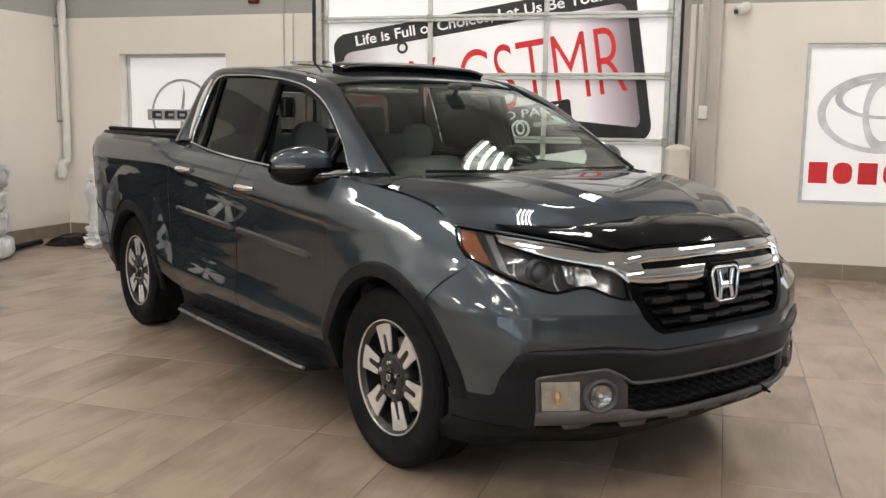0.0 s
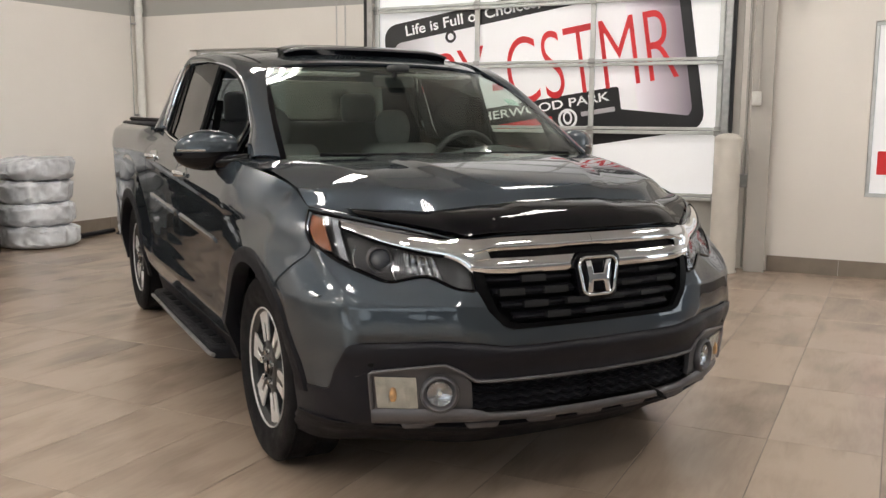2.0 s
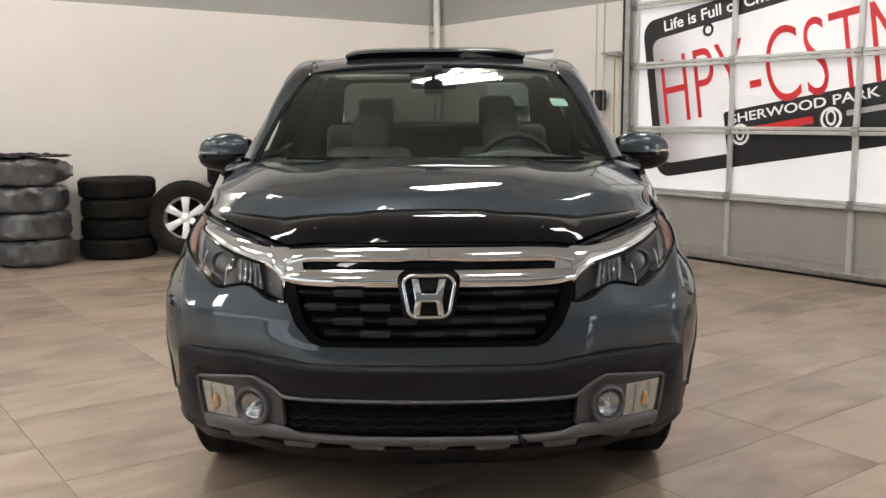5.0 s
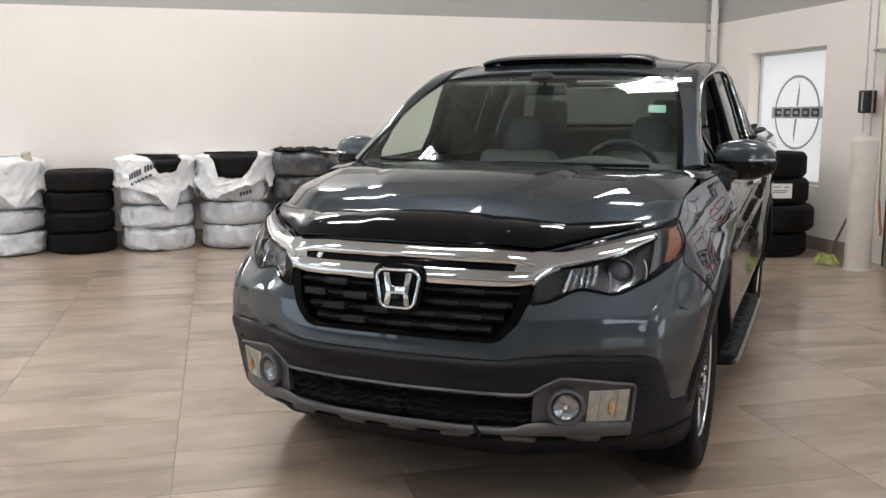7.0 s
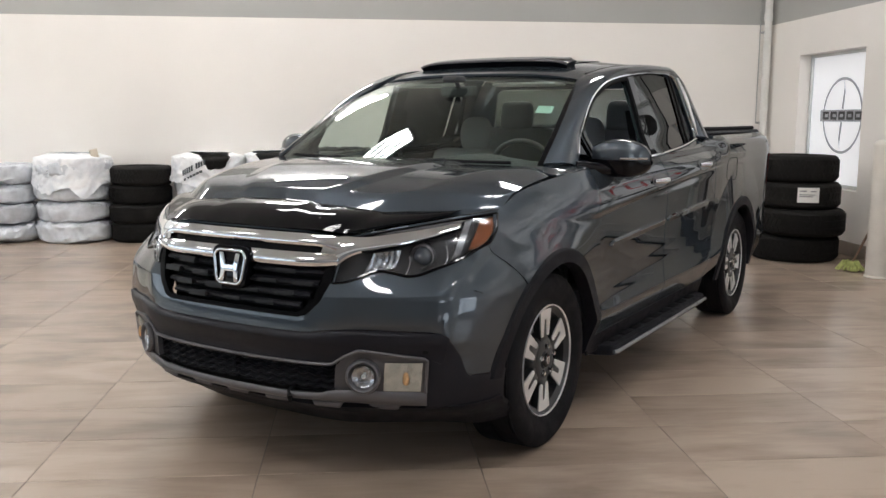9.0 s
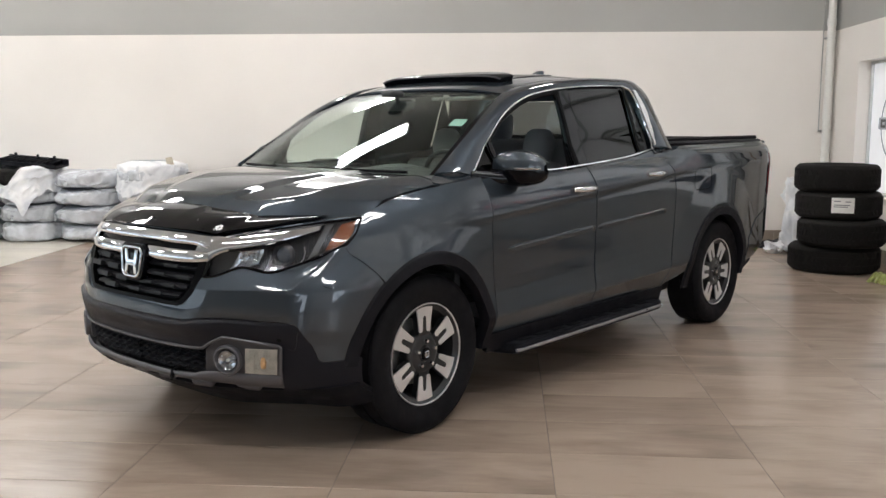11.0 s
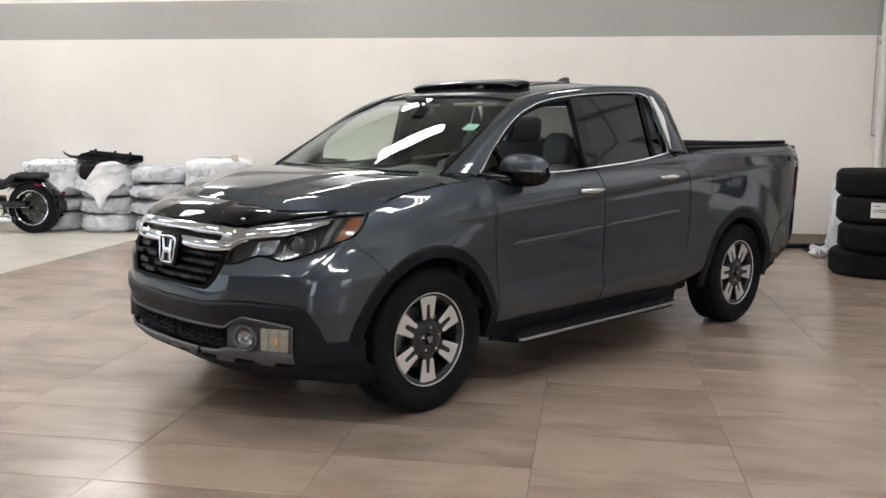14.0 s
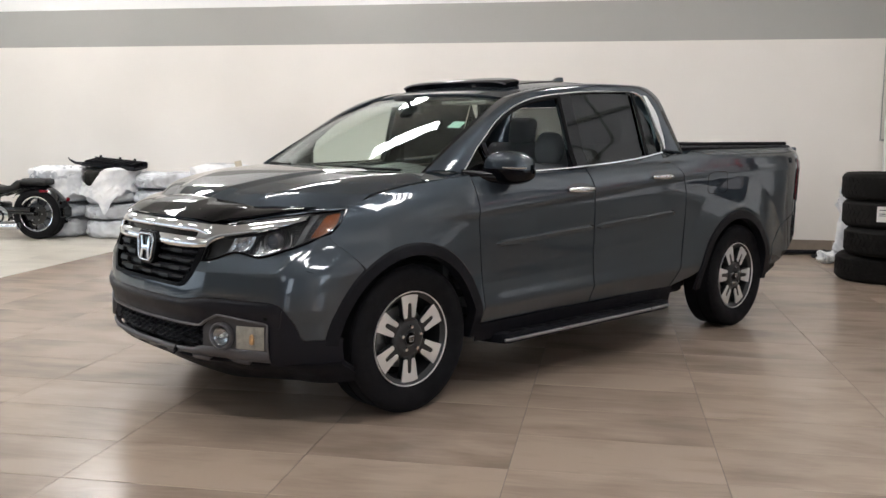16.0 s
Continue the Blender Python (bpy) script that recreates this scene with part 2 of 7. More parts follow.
# ---- the room ----
def wall_mesh(x0, x1, z0, z1, y0, y1, holes=()):
    """A wall of thickness y0..y1 with rectangular openings (x0, x1, z0, z1) that go through it."""
    xs = sorted({x0, x1, *[h[0] for h in holes], *[h[1] for h in holes]})
    zs = sorted({z0, z1, *[h[2] for h in holes], *[h[3] for h in holes]})
    xs = [a for a in xs if x0 <= a <= x1]
    zs = [a for a in zs if z0 <= a <= z1]
    def solid(i, j):
        if not (0 <= i < len(xs) - 1 and 0 <= j < len(zs) - 1):
            return False
        cx, cz = (xs[i] + xs[i + 1]) / 2, (zs[j] + zs[j + 1]) / 2
        return not any(h[0] < cx < h[1] and h[2] < cz < h[3] for h in holes)
    verts, faces = [], []
    def quad(*q):
        faces.append(tuple(range(len(verts), len(verts) + 4)))
        verts.extend(q)
    for i in range(len(xs) - 1):
        for j in range(len(zs) - 1):
            if not solid(i, j):
                continue
            a, b, c, d = xs[i], xs[i + 1], zs[j], zs[j + 1]
            quad((a, y0, c), (b, y0, c), (b, y0, d), (a, y0, d))
            quad((b, y1, c), (a, y1, c), (a, y1, d), (b, y1, d))
            if not solid(i - 1, j):
                quad((a, y1, c), (a, y0, c), (a, y0, d), (a, y1, d))
            if not solid(i + 1, j):
                quad((b, y0, c), (b, y1, c), (b, y1, d), (b, y0, d))
            if not solid(i, j - 1):
                quad((a, y1, c), (b, y1, c), (b, y0, c), (a, y0, c))
            if not solid(i, j + 1):
                quad((a, y0, d), (b, y0, d), (b, y1, d), (a, y1, d))
    bm = bmesh.new()
    bm.from_mesh(mesh_of(verts, faces, False))
    bmesh.ops.remove_doubles(bm, verts=bm.verts, dist=1e-5)
    me = bpy.data.meshes.new("m")
    bm.to_mesh(me)
    bm.free()
    return me


BAND0, BAND1 = 2.555, 3.05
DOOR = (3.36, 7.06, 0.0, 3.72)
WIN_A, WIN_B = (0.78, 2.17, 0.67, 2.14), (8.235, 9.62, 0.70, 2.18)
WIN_C = (11.2, 13.2, 0.35, 2.5)
SOUTH = FAR_Y

# each wall is one structure whose paint fields are parts
wall_north = thing("wall_north", ROOM, "beige painted wall with grey band and daylit openings", "wall", kind="structure")
part("lower_paint", wall_mesh(-0.2, FAR_X, 0, BAND0, 0, 0.3, (DOOR, WIN_A, WIN_B, WIN_C)), M_WALL, wall_north)
part("grey_band", wall_mesh(-0.2, FAR_X, BAND0, BAND1, 0, 0.3, (DOOR,)), M_BAND, wall_north)
part("upper_paint", wall_mesh(-0.2, FAR_X, BAND1, HEIGHT, 0, 0.3, (DOOR,)), M_UPPER, wall_north)
wall_west = thing("wall_west", ROOM @ pose(0, 0, 0, 0, 0, 90), "long beige painted wall with a grey band", "wall", kind="structure")
part("lower_paint", wall_mesh(SOUTH, 0, 0, BAND0, 0, 0.3), M_WALL, wall_west)
part("grey_band", wall_mesh(SOUTH, 0, BAND0, BAND1, 0, 0.3), M_BAND, wall_west)
part("upper_paint", wall_mesh(SOUTH, 0, BAND1, HEIGHT, 0, 0.3), M_UPPER, wall_west)
wall_east = thing("wall_east", ROOM @ pose(FAR_X, 0, 0, 0, 0, 90), "unseen east wall, colour darkened to stand for a dim showroom", "wall", kind="structure")
EAST_GLASS = (-3.3, -1.3, 0.35, 2.6)
part("lower_paint", wall_mesh(SOUTH, 0.3, 0, BAND1, -0.3, 0, (EAST_GLASS,)), M_FARWALL, wall_east)
east_window = thing("window_3", ROOM @ pose(FAR_X, 0, 0, 0, 0, 90), "tall daylit window behind the camera", "window", kind="structure")
part("window_frame", joined(block(-3.3, -1.3, -.17, -.11, .35, .40), block(-3.3, -1.3, -.17, -.11, 2.55, 2.6), block(-3.3, -3.25, -.17, -.11, .40, 2.55), block(-1.35, -1.3, -.17, -.11, .40, 2.55), block(-2.325, -2.275, -.17, -.11, .40, 2.55)), M_FRAME, east_window)
M_DAY = material("daylight_pane", (.8, .85, .9), .3, emit=(.78, .89, 1.0), strength=3.0)
side_window = thing("window_5", ROOM, "tall daylit window further along the door wall", "window", kind="structure")
part("window_frame", joined(block(11.2, 13.2, .11, .17, .35, .40), block(11.2, 13.2, .11, .17, 2.45, 2.5), *[block(x, x + .05, .11, .17, .40, 2.45) for x in (11.2, 12.175, 13.15)]), M_FRAME, side_window)
for x0, x1 in ((11.25, 12.175), (12.225, 13.15)):
    part("pane", block(x0, x1, .135, .145, .40, 2.45), M_DAY, side_window, "bright daylit pane")
for y0, y1 in ((-3.25, -2.325), (-2.275, -1.35)):
    part("pane", block(y0, y1, -.145, -.135, .40, 2.55), M_DAY, east_window, "bright daylit pane")
part("upper_paint", wall_mesh(SOUTH, 0.3, BAND1, HEIGHT, -0.3, 0), M_UPPER, wall_east)
wall_south = thing("wall_south", ROOM @ pose(0, SOUTH, 0), "unseen south wall, colour darkened to stand for a dim showroom", "wall", kind="structure")
SOUTH_GLASS = (1.5, 15.5, 0.3, 2.7)
part("lower_paint", wall_mesh(-0.3, FAR_X + 0.3, 0, BAND1, -0.3, 0, (SOUTH_GLASS,)), M_FARWALL, wall_south)
south_window = thing("window_4", ROOM @ pose(0, SOUTH, 0), "row of daylit showroom windows", "window", kind="structure")
M_SHOP = material("showroom_daylight_pane", (.8, .85, .9), .3, emit=(.72, .87, 1.0), strength=1.5, vary=.1, scale=.7)
part("window_frame", joined(block(1.5, 15.5, -.17, -.11, .3, .36), block(1.5, 15.5, -.17, -.11, 2.64, 2.7), *[block(1.5 + 1.4 * k - (.0 if k == 0 else .05), 1.5 + 1.4 * k + (.0 if k == 10 else .05), -.17, -.11, .36, 2.64) for k in range(11)]), M_DARKMETAL, south_window)
for k in range(10):
    part("pane", block(1.55 + 1.4 * k, 2.85 + 1.4 * k, -.145, -.135, .36, 2.64), M_SHOP, south_window, "bright daylit pane")
part("upper_paint", wall_mesh(-0.3, FAR_X + 0.3, BAND1, HEIGHT, -0.3, 0), M_UPPER, wall_south)
thing("ceiling", ROOM, "high grey ceiling", "ceiling", kind="structure", me=block(-0.3, FAR_X + 0.3, SOUTH - 0.3, 0.3, HEIGHT, HEIGHT + 0.2), mat=M_CEIL)


def ceiling_light(x, y, turn):
    """A tray with four bright tubes, hung under the ceiling."""
    lamp = thing("ceiling_light", ROOM @ pose(x, y, HEIGHT - 0.35, 0, 0, turn), "hanging ceiling light with four bright tubes", "ceiling light", group="ceiling lights")
    tray = prism([(-.17, .075), (.17, .075), (.27, .0), (.262, -.012), (.162, .055), (-.162, .055), (-.262, -.012), (-.27, .0)], -.62, .62, "x")
    part("tray", joined(tray, block(-.626, -.62, -.20, .20, -.005, .075), block(.62, .626, -.20, .20, -.005, .075)), M_LAMPBODY, lamp)
    for k in range(4):
        y0 = -0.195 + 0.13 * k
        part("lamp_tube", tube([(-0.58, y0, 0), (0.58, y0, 0)], 0.02, 8), M_TUBE, lamp)
    for sx in (-0.45, 0.45):
        part("hanger", tube([(sx, 0, 0.08), (sx, 0, 0.35)], 0.005, 5), M_STEEL, lamp)
    return lamp


# (10.38, -2.35) and the -14.29 row are unseen, added to brighten the walls
LAMPS = [(3.66, -2.35), (7.02, -2.35), (10.38, -2.35)] + [(0.3 + 3.36 * i, -2.35 - 3.98 * j) for j in (1, 2) for i in range(4)] + [(0.3 + 3.36 * i, -14.29) for i in range(3)]
first = ceiling_light(*LAMPS[0], 90)
for x, y in LAMPS[1:]:
    copy_thing(first, ROOM @ pose(x, y, HEIGHT - 0.35, 0, 0, 90))


# ---- the pickup truck: front axle at the origin, nose towards +x ----
def paint_material():
    mat = material("grey_metallic_paint", (0.049, 0.062, 0.076), 0.42, metal=0.71, coat=1.0, spec=0.05, vary=0.03, scale=2)
    nt = mat.node_tree
    b = nt.nodes["Principled BSDF"]
    b.inputs["Coat Roughness"].default_value = 0.02
    b.inputs["Specular Tint"].default_value = (0.06, 0.075, 0.09, 1)
    b.inputs["Coat IOR"].default_value = 1.6
    v = nt.nodes.new("ShaderNodeTexVoronoi")
    v.inputs["Scale"].default_value = 1400
    bp = nt.nodes.new("ShaderNodeBump")
    bp.inputs["Strength"].default_value, bp.inputs["Distance"].default_value = 0.06, 0.0006
    nt.links.new(nt.nodes.new("ShaderNodeTexCoord").outputs["Object"], v.inputs["Vector"])
    nt.links.new(v.outputs["Color"], bp.inputs["Height"])
    nt.links.new(bp.outputs["Normal"], b.inputs["Normal"])
    return mat


M_PAINT = paint_material()
# body paint darkened to stand for shade in the handle dishes
M_CUP = material("painted_handle_shade", (0.018, 0.022, 0.027), 0.3, metal=0.4, coat=1.0, vary=0.05, scale=9)
M_CLAD = material("textured_black_plastic", (0.0085, 0.0087, 0.0118), 0.5, spec=0.16, vary=0.12, scale=7, bump=0.25, bump_scale=420, rough_vary=0.06)
M_BUMPER = material("dark_grey_bumper_plastic", (0.0115, 0.0118, 0.0165), 0.46, spec=0.26, vary=0.08, scale=5, bump=0.15, bump_scale=500, rough_vary=0.05)
M_GLOSSBLACK = material("gloss_black", (0.0028, 0.0027, 0.0040), 0.04, spec=0.26, vary=0.05, scale=6)
M_BLACK = material("deep_black", (0.005, 0.005, 0.006), 0.7, spec=0.2, vary=0.1, scale=8)
M_JET = material("jet_black_plastic", (0.0025, 0.0025, 0.003), 0.45, spec=0.06, vary=0.1, scale=8)
M_CHROME = material("chrome", (0.76, 0.775, 0.80), 0.06, metal=1.0, vary=0.02, scale=8)
M_SATIN = material("satin_silver_plastic", (0.125, 0.122, 0.130), 0.42, metal=0.5, vary=0.08, scale=6, rough_vary=0.08)
M_TYRE = material("tyre_rubber", (0.0085, 0.0083, 0.0098), 0.65, spec=0.15, vary=0.2, scale=9, bump=0.2, bump_scale=160, rough_vary=0.1)
M_RIMDARK = material("dark_wheel_paint", (0.030, 0.031, 0.033), 0.33, metal=0.5, coat=0.4, vary=0.05, scale=10)
M_LAMPGREY = material("lamp_panel_grey", (0.085, 0.084, 0.090), 0.4, metal=0.4, vary=0.06, scale=8)
M_SIGNALBACK = material("signal_reflector", (0.50, 0.475, 0.41), 0.28, metal=0.25, bump=0.10, bump_scale=26, vary=0.2, scale=30)
M_LAMPINNER = material("lamp_housing_grey", (0.055, 0.055, 0.058), 0.28, metal=0.5, vary=0.25, scale=14)
M_RIMBRIGHT = material("machined_alloy", (0.84, 0.84, 0.84), 0.36, metal=0.75, vary=0.03, scale=8)
M_LEATHER = material("grey_seat_leather", (0.25, 0.257, 0.27), 0.48, vary=0.06, scale=6, bump=0.2, bump_scale=150)
M_DASH = material("dash_plastic", (0.045, 0.047, 0.050), 0.5, vary=0.1, scale=8, bump=0.2, bump_scale=300)
M_LINING = material("cabin_lining", (0.50, 0.49, 0.47), 0.8, vary=0.05, scale=9)
M_RED = material("red_lens", (0.13, 0.005, 0.010), 0.2, vary=0.1, scale=20)
M_AMBER = material("amber_lens", (0.225, 0.058, 0.010), 0.3, coat=0.4, vary=0.15, scale=30)
M_SILVERPAPER = material("headlamp_reflector", (0.75, 0.76, 0.78), 0.12, metal=1.0)
M_SILVER = material("bright_silver_bezel", (0.20, 0.205, 0.215), 0.32, metal=0.9, vary=0.05, scale=20)
M_FACET = material("faceted_reflector", (0.40, 0.41, 0.43), 0.10, metal=1.0, vary=0.35, scale=60, bump=0.35, bump_scale=50)
M_STRIP = material("brushed_step_strip", (0.35, 0.35, 0.36), 0.35, metal=0.9, vary=0.15, scale=14, rough_vary=0.1)
M_SIGNALAMBER = material("signal_amber", (0.60, 0.36, 0.17), 0.3, metal=0.3, coat=0.5, vary=0.5, scale=40)
M_PLATE = material("green_sticker", (0.45, 0.68, 0.60), 0.6, vary=0.1, scale=60)


def glass_material(name, tint, gloss=0.7):
    """A pane: tinted pass-through under a mirror sheen that grows at grazing angles, the same from both sides."""
    mat = bpy.data.materials.new(name)
    mat.use_nodes = True
    nt = mat.node_tree
    nt.nodes.clear()
    out, mix, tr, gl, lw, pw, ma = [nt.nodes.new("ShaderNode" + k) for k in ("OutputMaterial", "MixShader", "BsdfTransparent", "BsdfGlossy", "LayerWeight", "Math", "Math")]
    tr.inputs["Color"].default_value = (*tint, 1)
    gl.inputs["Roughness"].default_value = 0.0
    lw.inputs["Blend"].default_value = 0.5
    pw.operation, pw.inputs[1].default_value = "POWER", 5.0
    ma.operation, ma.inputs[1].default_value, ma.inputs[2].default_value = "MULTIPLY_ADD", 0.96 * gloss, 0.04 * gloss
    nt.links.new(lw.outputs["Facing"], pw.inputs[0])
    nt.links.new(pw.outputs[0], ma.inputs[0])
    nt.links.new(ma.outputs[0], mix.inputs[0])
    nt.links.new(tr.outputs[0], mix.inputs[1])
    nt.links.new(gl.outputs[0], mix.inputs[2])
    nt.links.new(mix.outputs[0], out.inputs[0])
    return mat


M_WINDSHIELD = glass_material("windshield_glass", (0.82, 0.89, 0.845), 0.9)
M_PRIVACY = glass_material("privacy_glass", (0.13, 0.135, 0.14), 1.0)
M_CLEAR = glass_material("clear_lens", (0.96, 0.97, 0.98), 0.6)

truck = thing("pickup_truck", pose(0, 0, 0), "dark grey metallic crew cab pickup truck on tile floor", "pickup truck")

# nose position by height, plan of the front by depth behind the nose, half widths by height
NOSE = keyed([(.20, .70), (.28, .80), (.34, .885), (.44, .905), (.52, .905), (.60, .925), (.66, .92), (.75, .90), (.85, .88), (.93, .855), (.99, .82), (1.04, .77), (1.10, .68)])
PLAN = [(0, 0), (.006, .2), (.028, .38), (.07, .5), (.12, .575), (.19, .68), (.27, .775), (.36, .86), (.47, .925), (.60, .967), (.75, .99), (1.0, 1.0)]
W_FENDER = keyed([(.20, .90), (.30, .925), (.45, .952), (.60, .970), (.80, .982), (.88, .975), (.95, .958), (1.0, .937), (1.05, .90), (1.09, .865), (1.13, .83), (1.20, .79)])
W_WING = keyed([(.20, .90), (.30, .925), (.45, .952), (.60, .970), (.80, .981), (.84, .978), (.88, .968), (.95, .944), (1.0, .924), (1.05, .898), (1.09, .870), (1.13, .838), (1.20, .79)])


def creased(keys, soft=.006):
    """Straight runs between (z, value) keys that meet in tight bends."""
    k = np.array(keys, float)
    g = np.arange(.10, 1.60, .002)
    d = np.arange(-4, 4.01, .5) * soft
    w = np.exp(-.5 * (d / soft) ** 2)
    v = sum(a * np.interp(g + b, k[:, 0], k[:, 1]) for a, b in zip(w, d)) / w.sum()
    return lambda z: np.interp(z, g, v)


W_DOOR = creased([(.25, .893), (.31, .905), (.38, .925), (.44, .949), (.495, .9705), (.515, .9695), (.57, .961), (.63, .957), (.70, .958), (.80, .964), (.90, .971), (.98, .9765), (1.018, .977), (1.045, .9855), (1.075, .983), (1.12, .966), (1.17, .938), (1.20, .912), (1.30, .872)])
W_BED = creased([(.25, .92), (.40, .950), (.495, .966), (.515, .966), (.63, .962), (.80, .968), (.95, .975), (1.018, .977), (1.045, .982), (1.12, .978), (1.21, .966), (1.26, .948), (1.29, .92), (1.31, .89)], .009)
TAIL = keyed([(-3.2, 1), (-3.8, .998), (-3.95, .990), (-4.06, .968), (-4.2, .91), (-4.32, .80)])
AX_F, AX_R = -0.01, -3.13      # centres of the wheel arches
_plan = np.array(PLAN)
_arc = np.r_[0, np.cumsum(np.linalg.norm(np.diff(_plan, axis=0), axis=1))]
_d_of, _y_of = keyed(np.c_[_arc, _plan[:, 0]]), keyed(np.c_[_arc, _plan[:, 1]])
_sfine = np.linspace(0, _arc[-1], 600)
_dfine, _yfine = _d_of(_sfine), _y_of(_sfine)


SQUARE = keyed([(.2, .70), (.74, .72), (.90, 1.0), (1.1, 1.0)])     # the bumper's corners are squarer than the hood's


def ease(x, a, b):
    t = np.clip((np.asarray(x, float) - a) / (b - a), 0, 1)
    return t * t * (3 - 2 * t)


def half_width(x, z):
    """Half width of the body; the two creases of the side climb towards the rear."""
    x, z = np.asarray(x, float), np.asarray(z, float)
    f = ease(x, -.45, .12)
    r = ease(-x, 2.25, 2.75)
    back = np.clip(-x, .4, 2.5)
    low, high = .477 + .015 * back, .990 + .074 * (back - .45)
    flat = np.where(z < low, .25 + (z - .25) * .25 / (low - .25), np.where(z < high, .50 + (z - low) * .545 / (high - low), 1.045 + (z - high) * .255 / (1.30 - high)))
    flat = np.where((z < .25) | (z > 1.30), z, flat)
    k = ease(x, .24, .42)      # the wing's slope fades out behind the lamp
    wing = W_WING(z) * (1 - k) + W_FENDER(z) * k
    rear, front = np.hypot(x - AX_R, z - .37), np.hypot(x - AX_F, z - .37)
    flare = .013 * np.clip((.74 - rear) / .22, 0, 1) * ease(z, .40, .62) + .007 * np.clip((.68 - front) / .18, 0, 1) * ease(z, .40, .62) * (1 - ease(x, .15, .38))
    return ((W_DOOR(flat) * (1 - f) + wing * f) * (1 - r) + W_BED(flat) * r) * TAIL(x) + flare


def side_at(x, z, out=0.0):
    """The left body side at x, z."""
    x, z = np.asarray(x, float), np.asarray(z, float)
    y = np.interp(np.maximum(NOSE(z) - x, 0) / SQUARE(z), _dfine, _yfine) * half_width(x, z)
    return np.stack([x, y + out, z], -1)


def front_at(s, z, out=0.0):
    """The left half of the nose by arc s from its middle, at height z."""
    s, z = np.asarray(s, float), np.asarray(z, float)
    k = SQUARE(z)
    x = NOSE(z) - k * _d_of(s)
    y = _y_of(s) * half_width(np.minimum(x, .6), z)
    e = 1e-3
    dx, dy = k * (_d_of(s + e) - _d_of(s - e)), _y_of(s + e) - _y_of(s - e)
    n = np.hypot(dx, dy) + 1e-9
    out = out + .010 * np.exp(-((s - .965) / .075) ** 2) * ease(z, .40, .52) * (1 - ease(z, .80, .90))
    return np.stack([x + out * dy / n, y + out * dx / n, z], -1)


def s_y(y, z=.7):
    """The arc at half width y."""
    return float(np.interp(y / float(half_width(.6, z)), _yfine, _sfine))


def s_x(x, z):
    """The arc at which the nose reaches back to x."""
    return float(np.interp((float(NOSE(z)) - x) / float(SQUARE(z)), _dfine, _sfine))


def on_side(bottom, top, front, rear, out=0.0, smooth=True):
    c = coons(way(bottom, smooth), way(top, smooth), way(front, smooth), way(rear, smooth))
    def f(u, v):
        q = c(u, v)
        return side_at(q[..., 0], q[..., 1], out)
    return f


def on_front(bottom, top, inner, outer, out=0.0, smooth=True):
    c = coons(way(bottom, smooth), way(top, smooth), way(inner, smooth), way(outer, smooth))
    def f(u, v):
        q = c(u, v)
        return front_at(q[..., 0], q[..., 1], out)
    return f


def arc_xz(cx, r, a0, a1, n=9, cz=.37):
    """Points on a wheel arch from angle a0 to a1, degrees from the front."""
    return [(cx + r * math.cos(radians(a0 + (a1 - a0) * k / (n - 1))), cz + r * math.sin(radians(a0 + (a1 - a0) * k / (n - 1)))) for k in range(n)]


R_CLAD, R_OPEN = 0.505, 0.435
BELT = [(-.43, 1.178), (-1.0, 1.186), (-1.42, 1.205), (-1.92, 1.238), (-2.25, 1.28)]
belt_z = keyed([(x, z) for x, z in BELT])
GAP = .0045
DOOR_F_FRONT = [(-.515, .395), (-.512, .5), (-.48, .76), (-.452, 1.0), (-.445, 1.178)]
DOOR_SPLIT = [(-1.452, .395), (-1.456, .6), (-1.442, .9), (-1.42, 1.1), (-1.405, 1.204)]
DOOR_R_REAR = [(-2.33, .395), (-2.405, .55), (-2.432, .80), (-2.422, 1.0), (-2.37, 1.14), (-2.24, 1.262)]
HOODLINE = [(-.46, 1.178), (-.30, 1.165), (-.16, 1.15), (.1, 1.105), (.22, 1.072), (.33, 1.038)]


def shifted(points, dx):
    return [(x + dx, z) for x, z in points]


# the cab side's upper part: half width of the greenhouse
GREEN = keyed([(1.16, .925), (1.20, .905), (1.30, .875), (1.42, .838), (1.54, .797), (1.62, .768), (1.67, .747), (1.70, .72), (1.715, .70)])
GREEN_X = keyed([(-.2, .87), (-.43, .925), (-.8, .963), (-1.2, .99), (-1.6, 1.0), (-2.0, 1.0), (-2.5, .985)])

GREEN_LEAN = keyed([(-.3, .86), (-.45, .89), (-.64, .906), (-.81, .917), (-.945, .928), (-1.1, .945), (-1.4, .974), (-1.8, .983), (-2.2, .982), (-2.5, .975)])


def green_at(x, z, out=0.0):
    x, z = np.asarray(x, float), np.asarray(z, float)
    k = ease(z, 1.20, 1.34)
    return np.stack([x, GREEN(z) * (GREEN_X(x) * (1 - k) + GREEN_LEAN(x) * k) + out, z], -1)


DLO_TOP = [(-.445, 1.188), (-.643, 1.345), (-.810, 1.475), (-.945, 1.545), (-1.10, 1.597), (-1.40, 1.641), (-1.80, 1.668), (-2.08, 1.674), (-2.175, 1.655), (-2.215, 1.60), (-2.255, 1.43), (-2.285, 1.315), (-2.262, 1.288)]
DLO_BELT = [(-.445, 1.184), (-1.0, 1.192), (-1.42, 1.211), (-1.92, 1.244), (-2.262, 1.284)]
WS_SIDE = [(-.268, .768, 1.195), (-.505, .731, 1.335), (-.78, .676, 1.488), (-1.02, .622, 1.603)]
ROOF_EDGE = [(-1.02, .622, 1.603), (-1.2, .645, 1.648), (-1.5, .665, 1.687), (-1.85, .675, 1.708), (-2.2, .675, 1.712), (-2.36, .668, 1.700)]
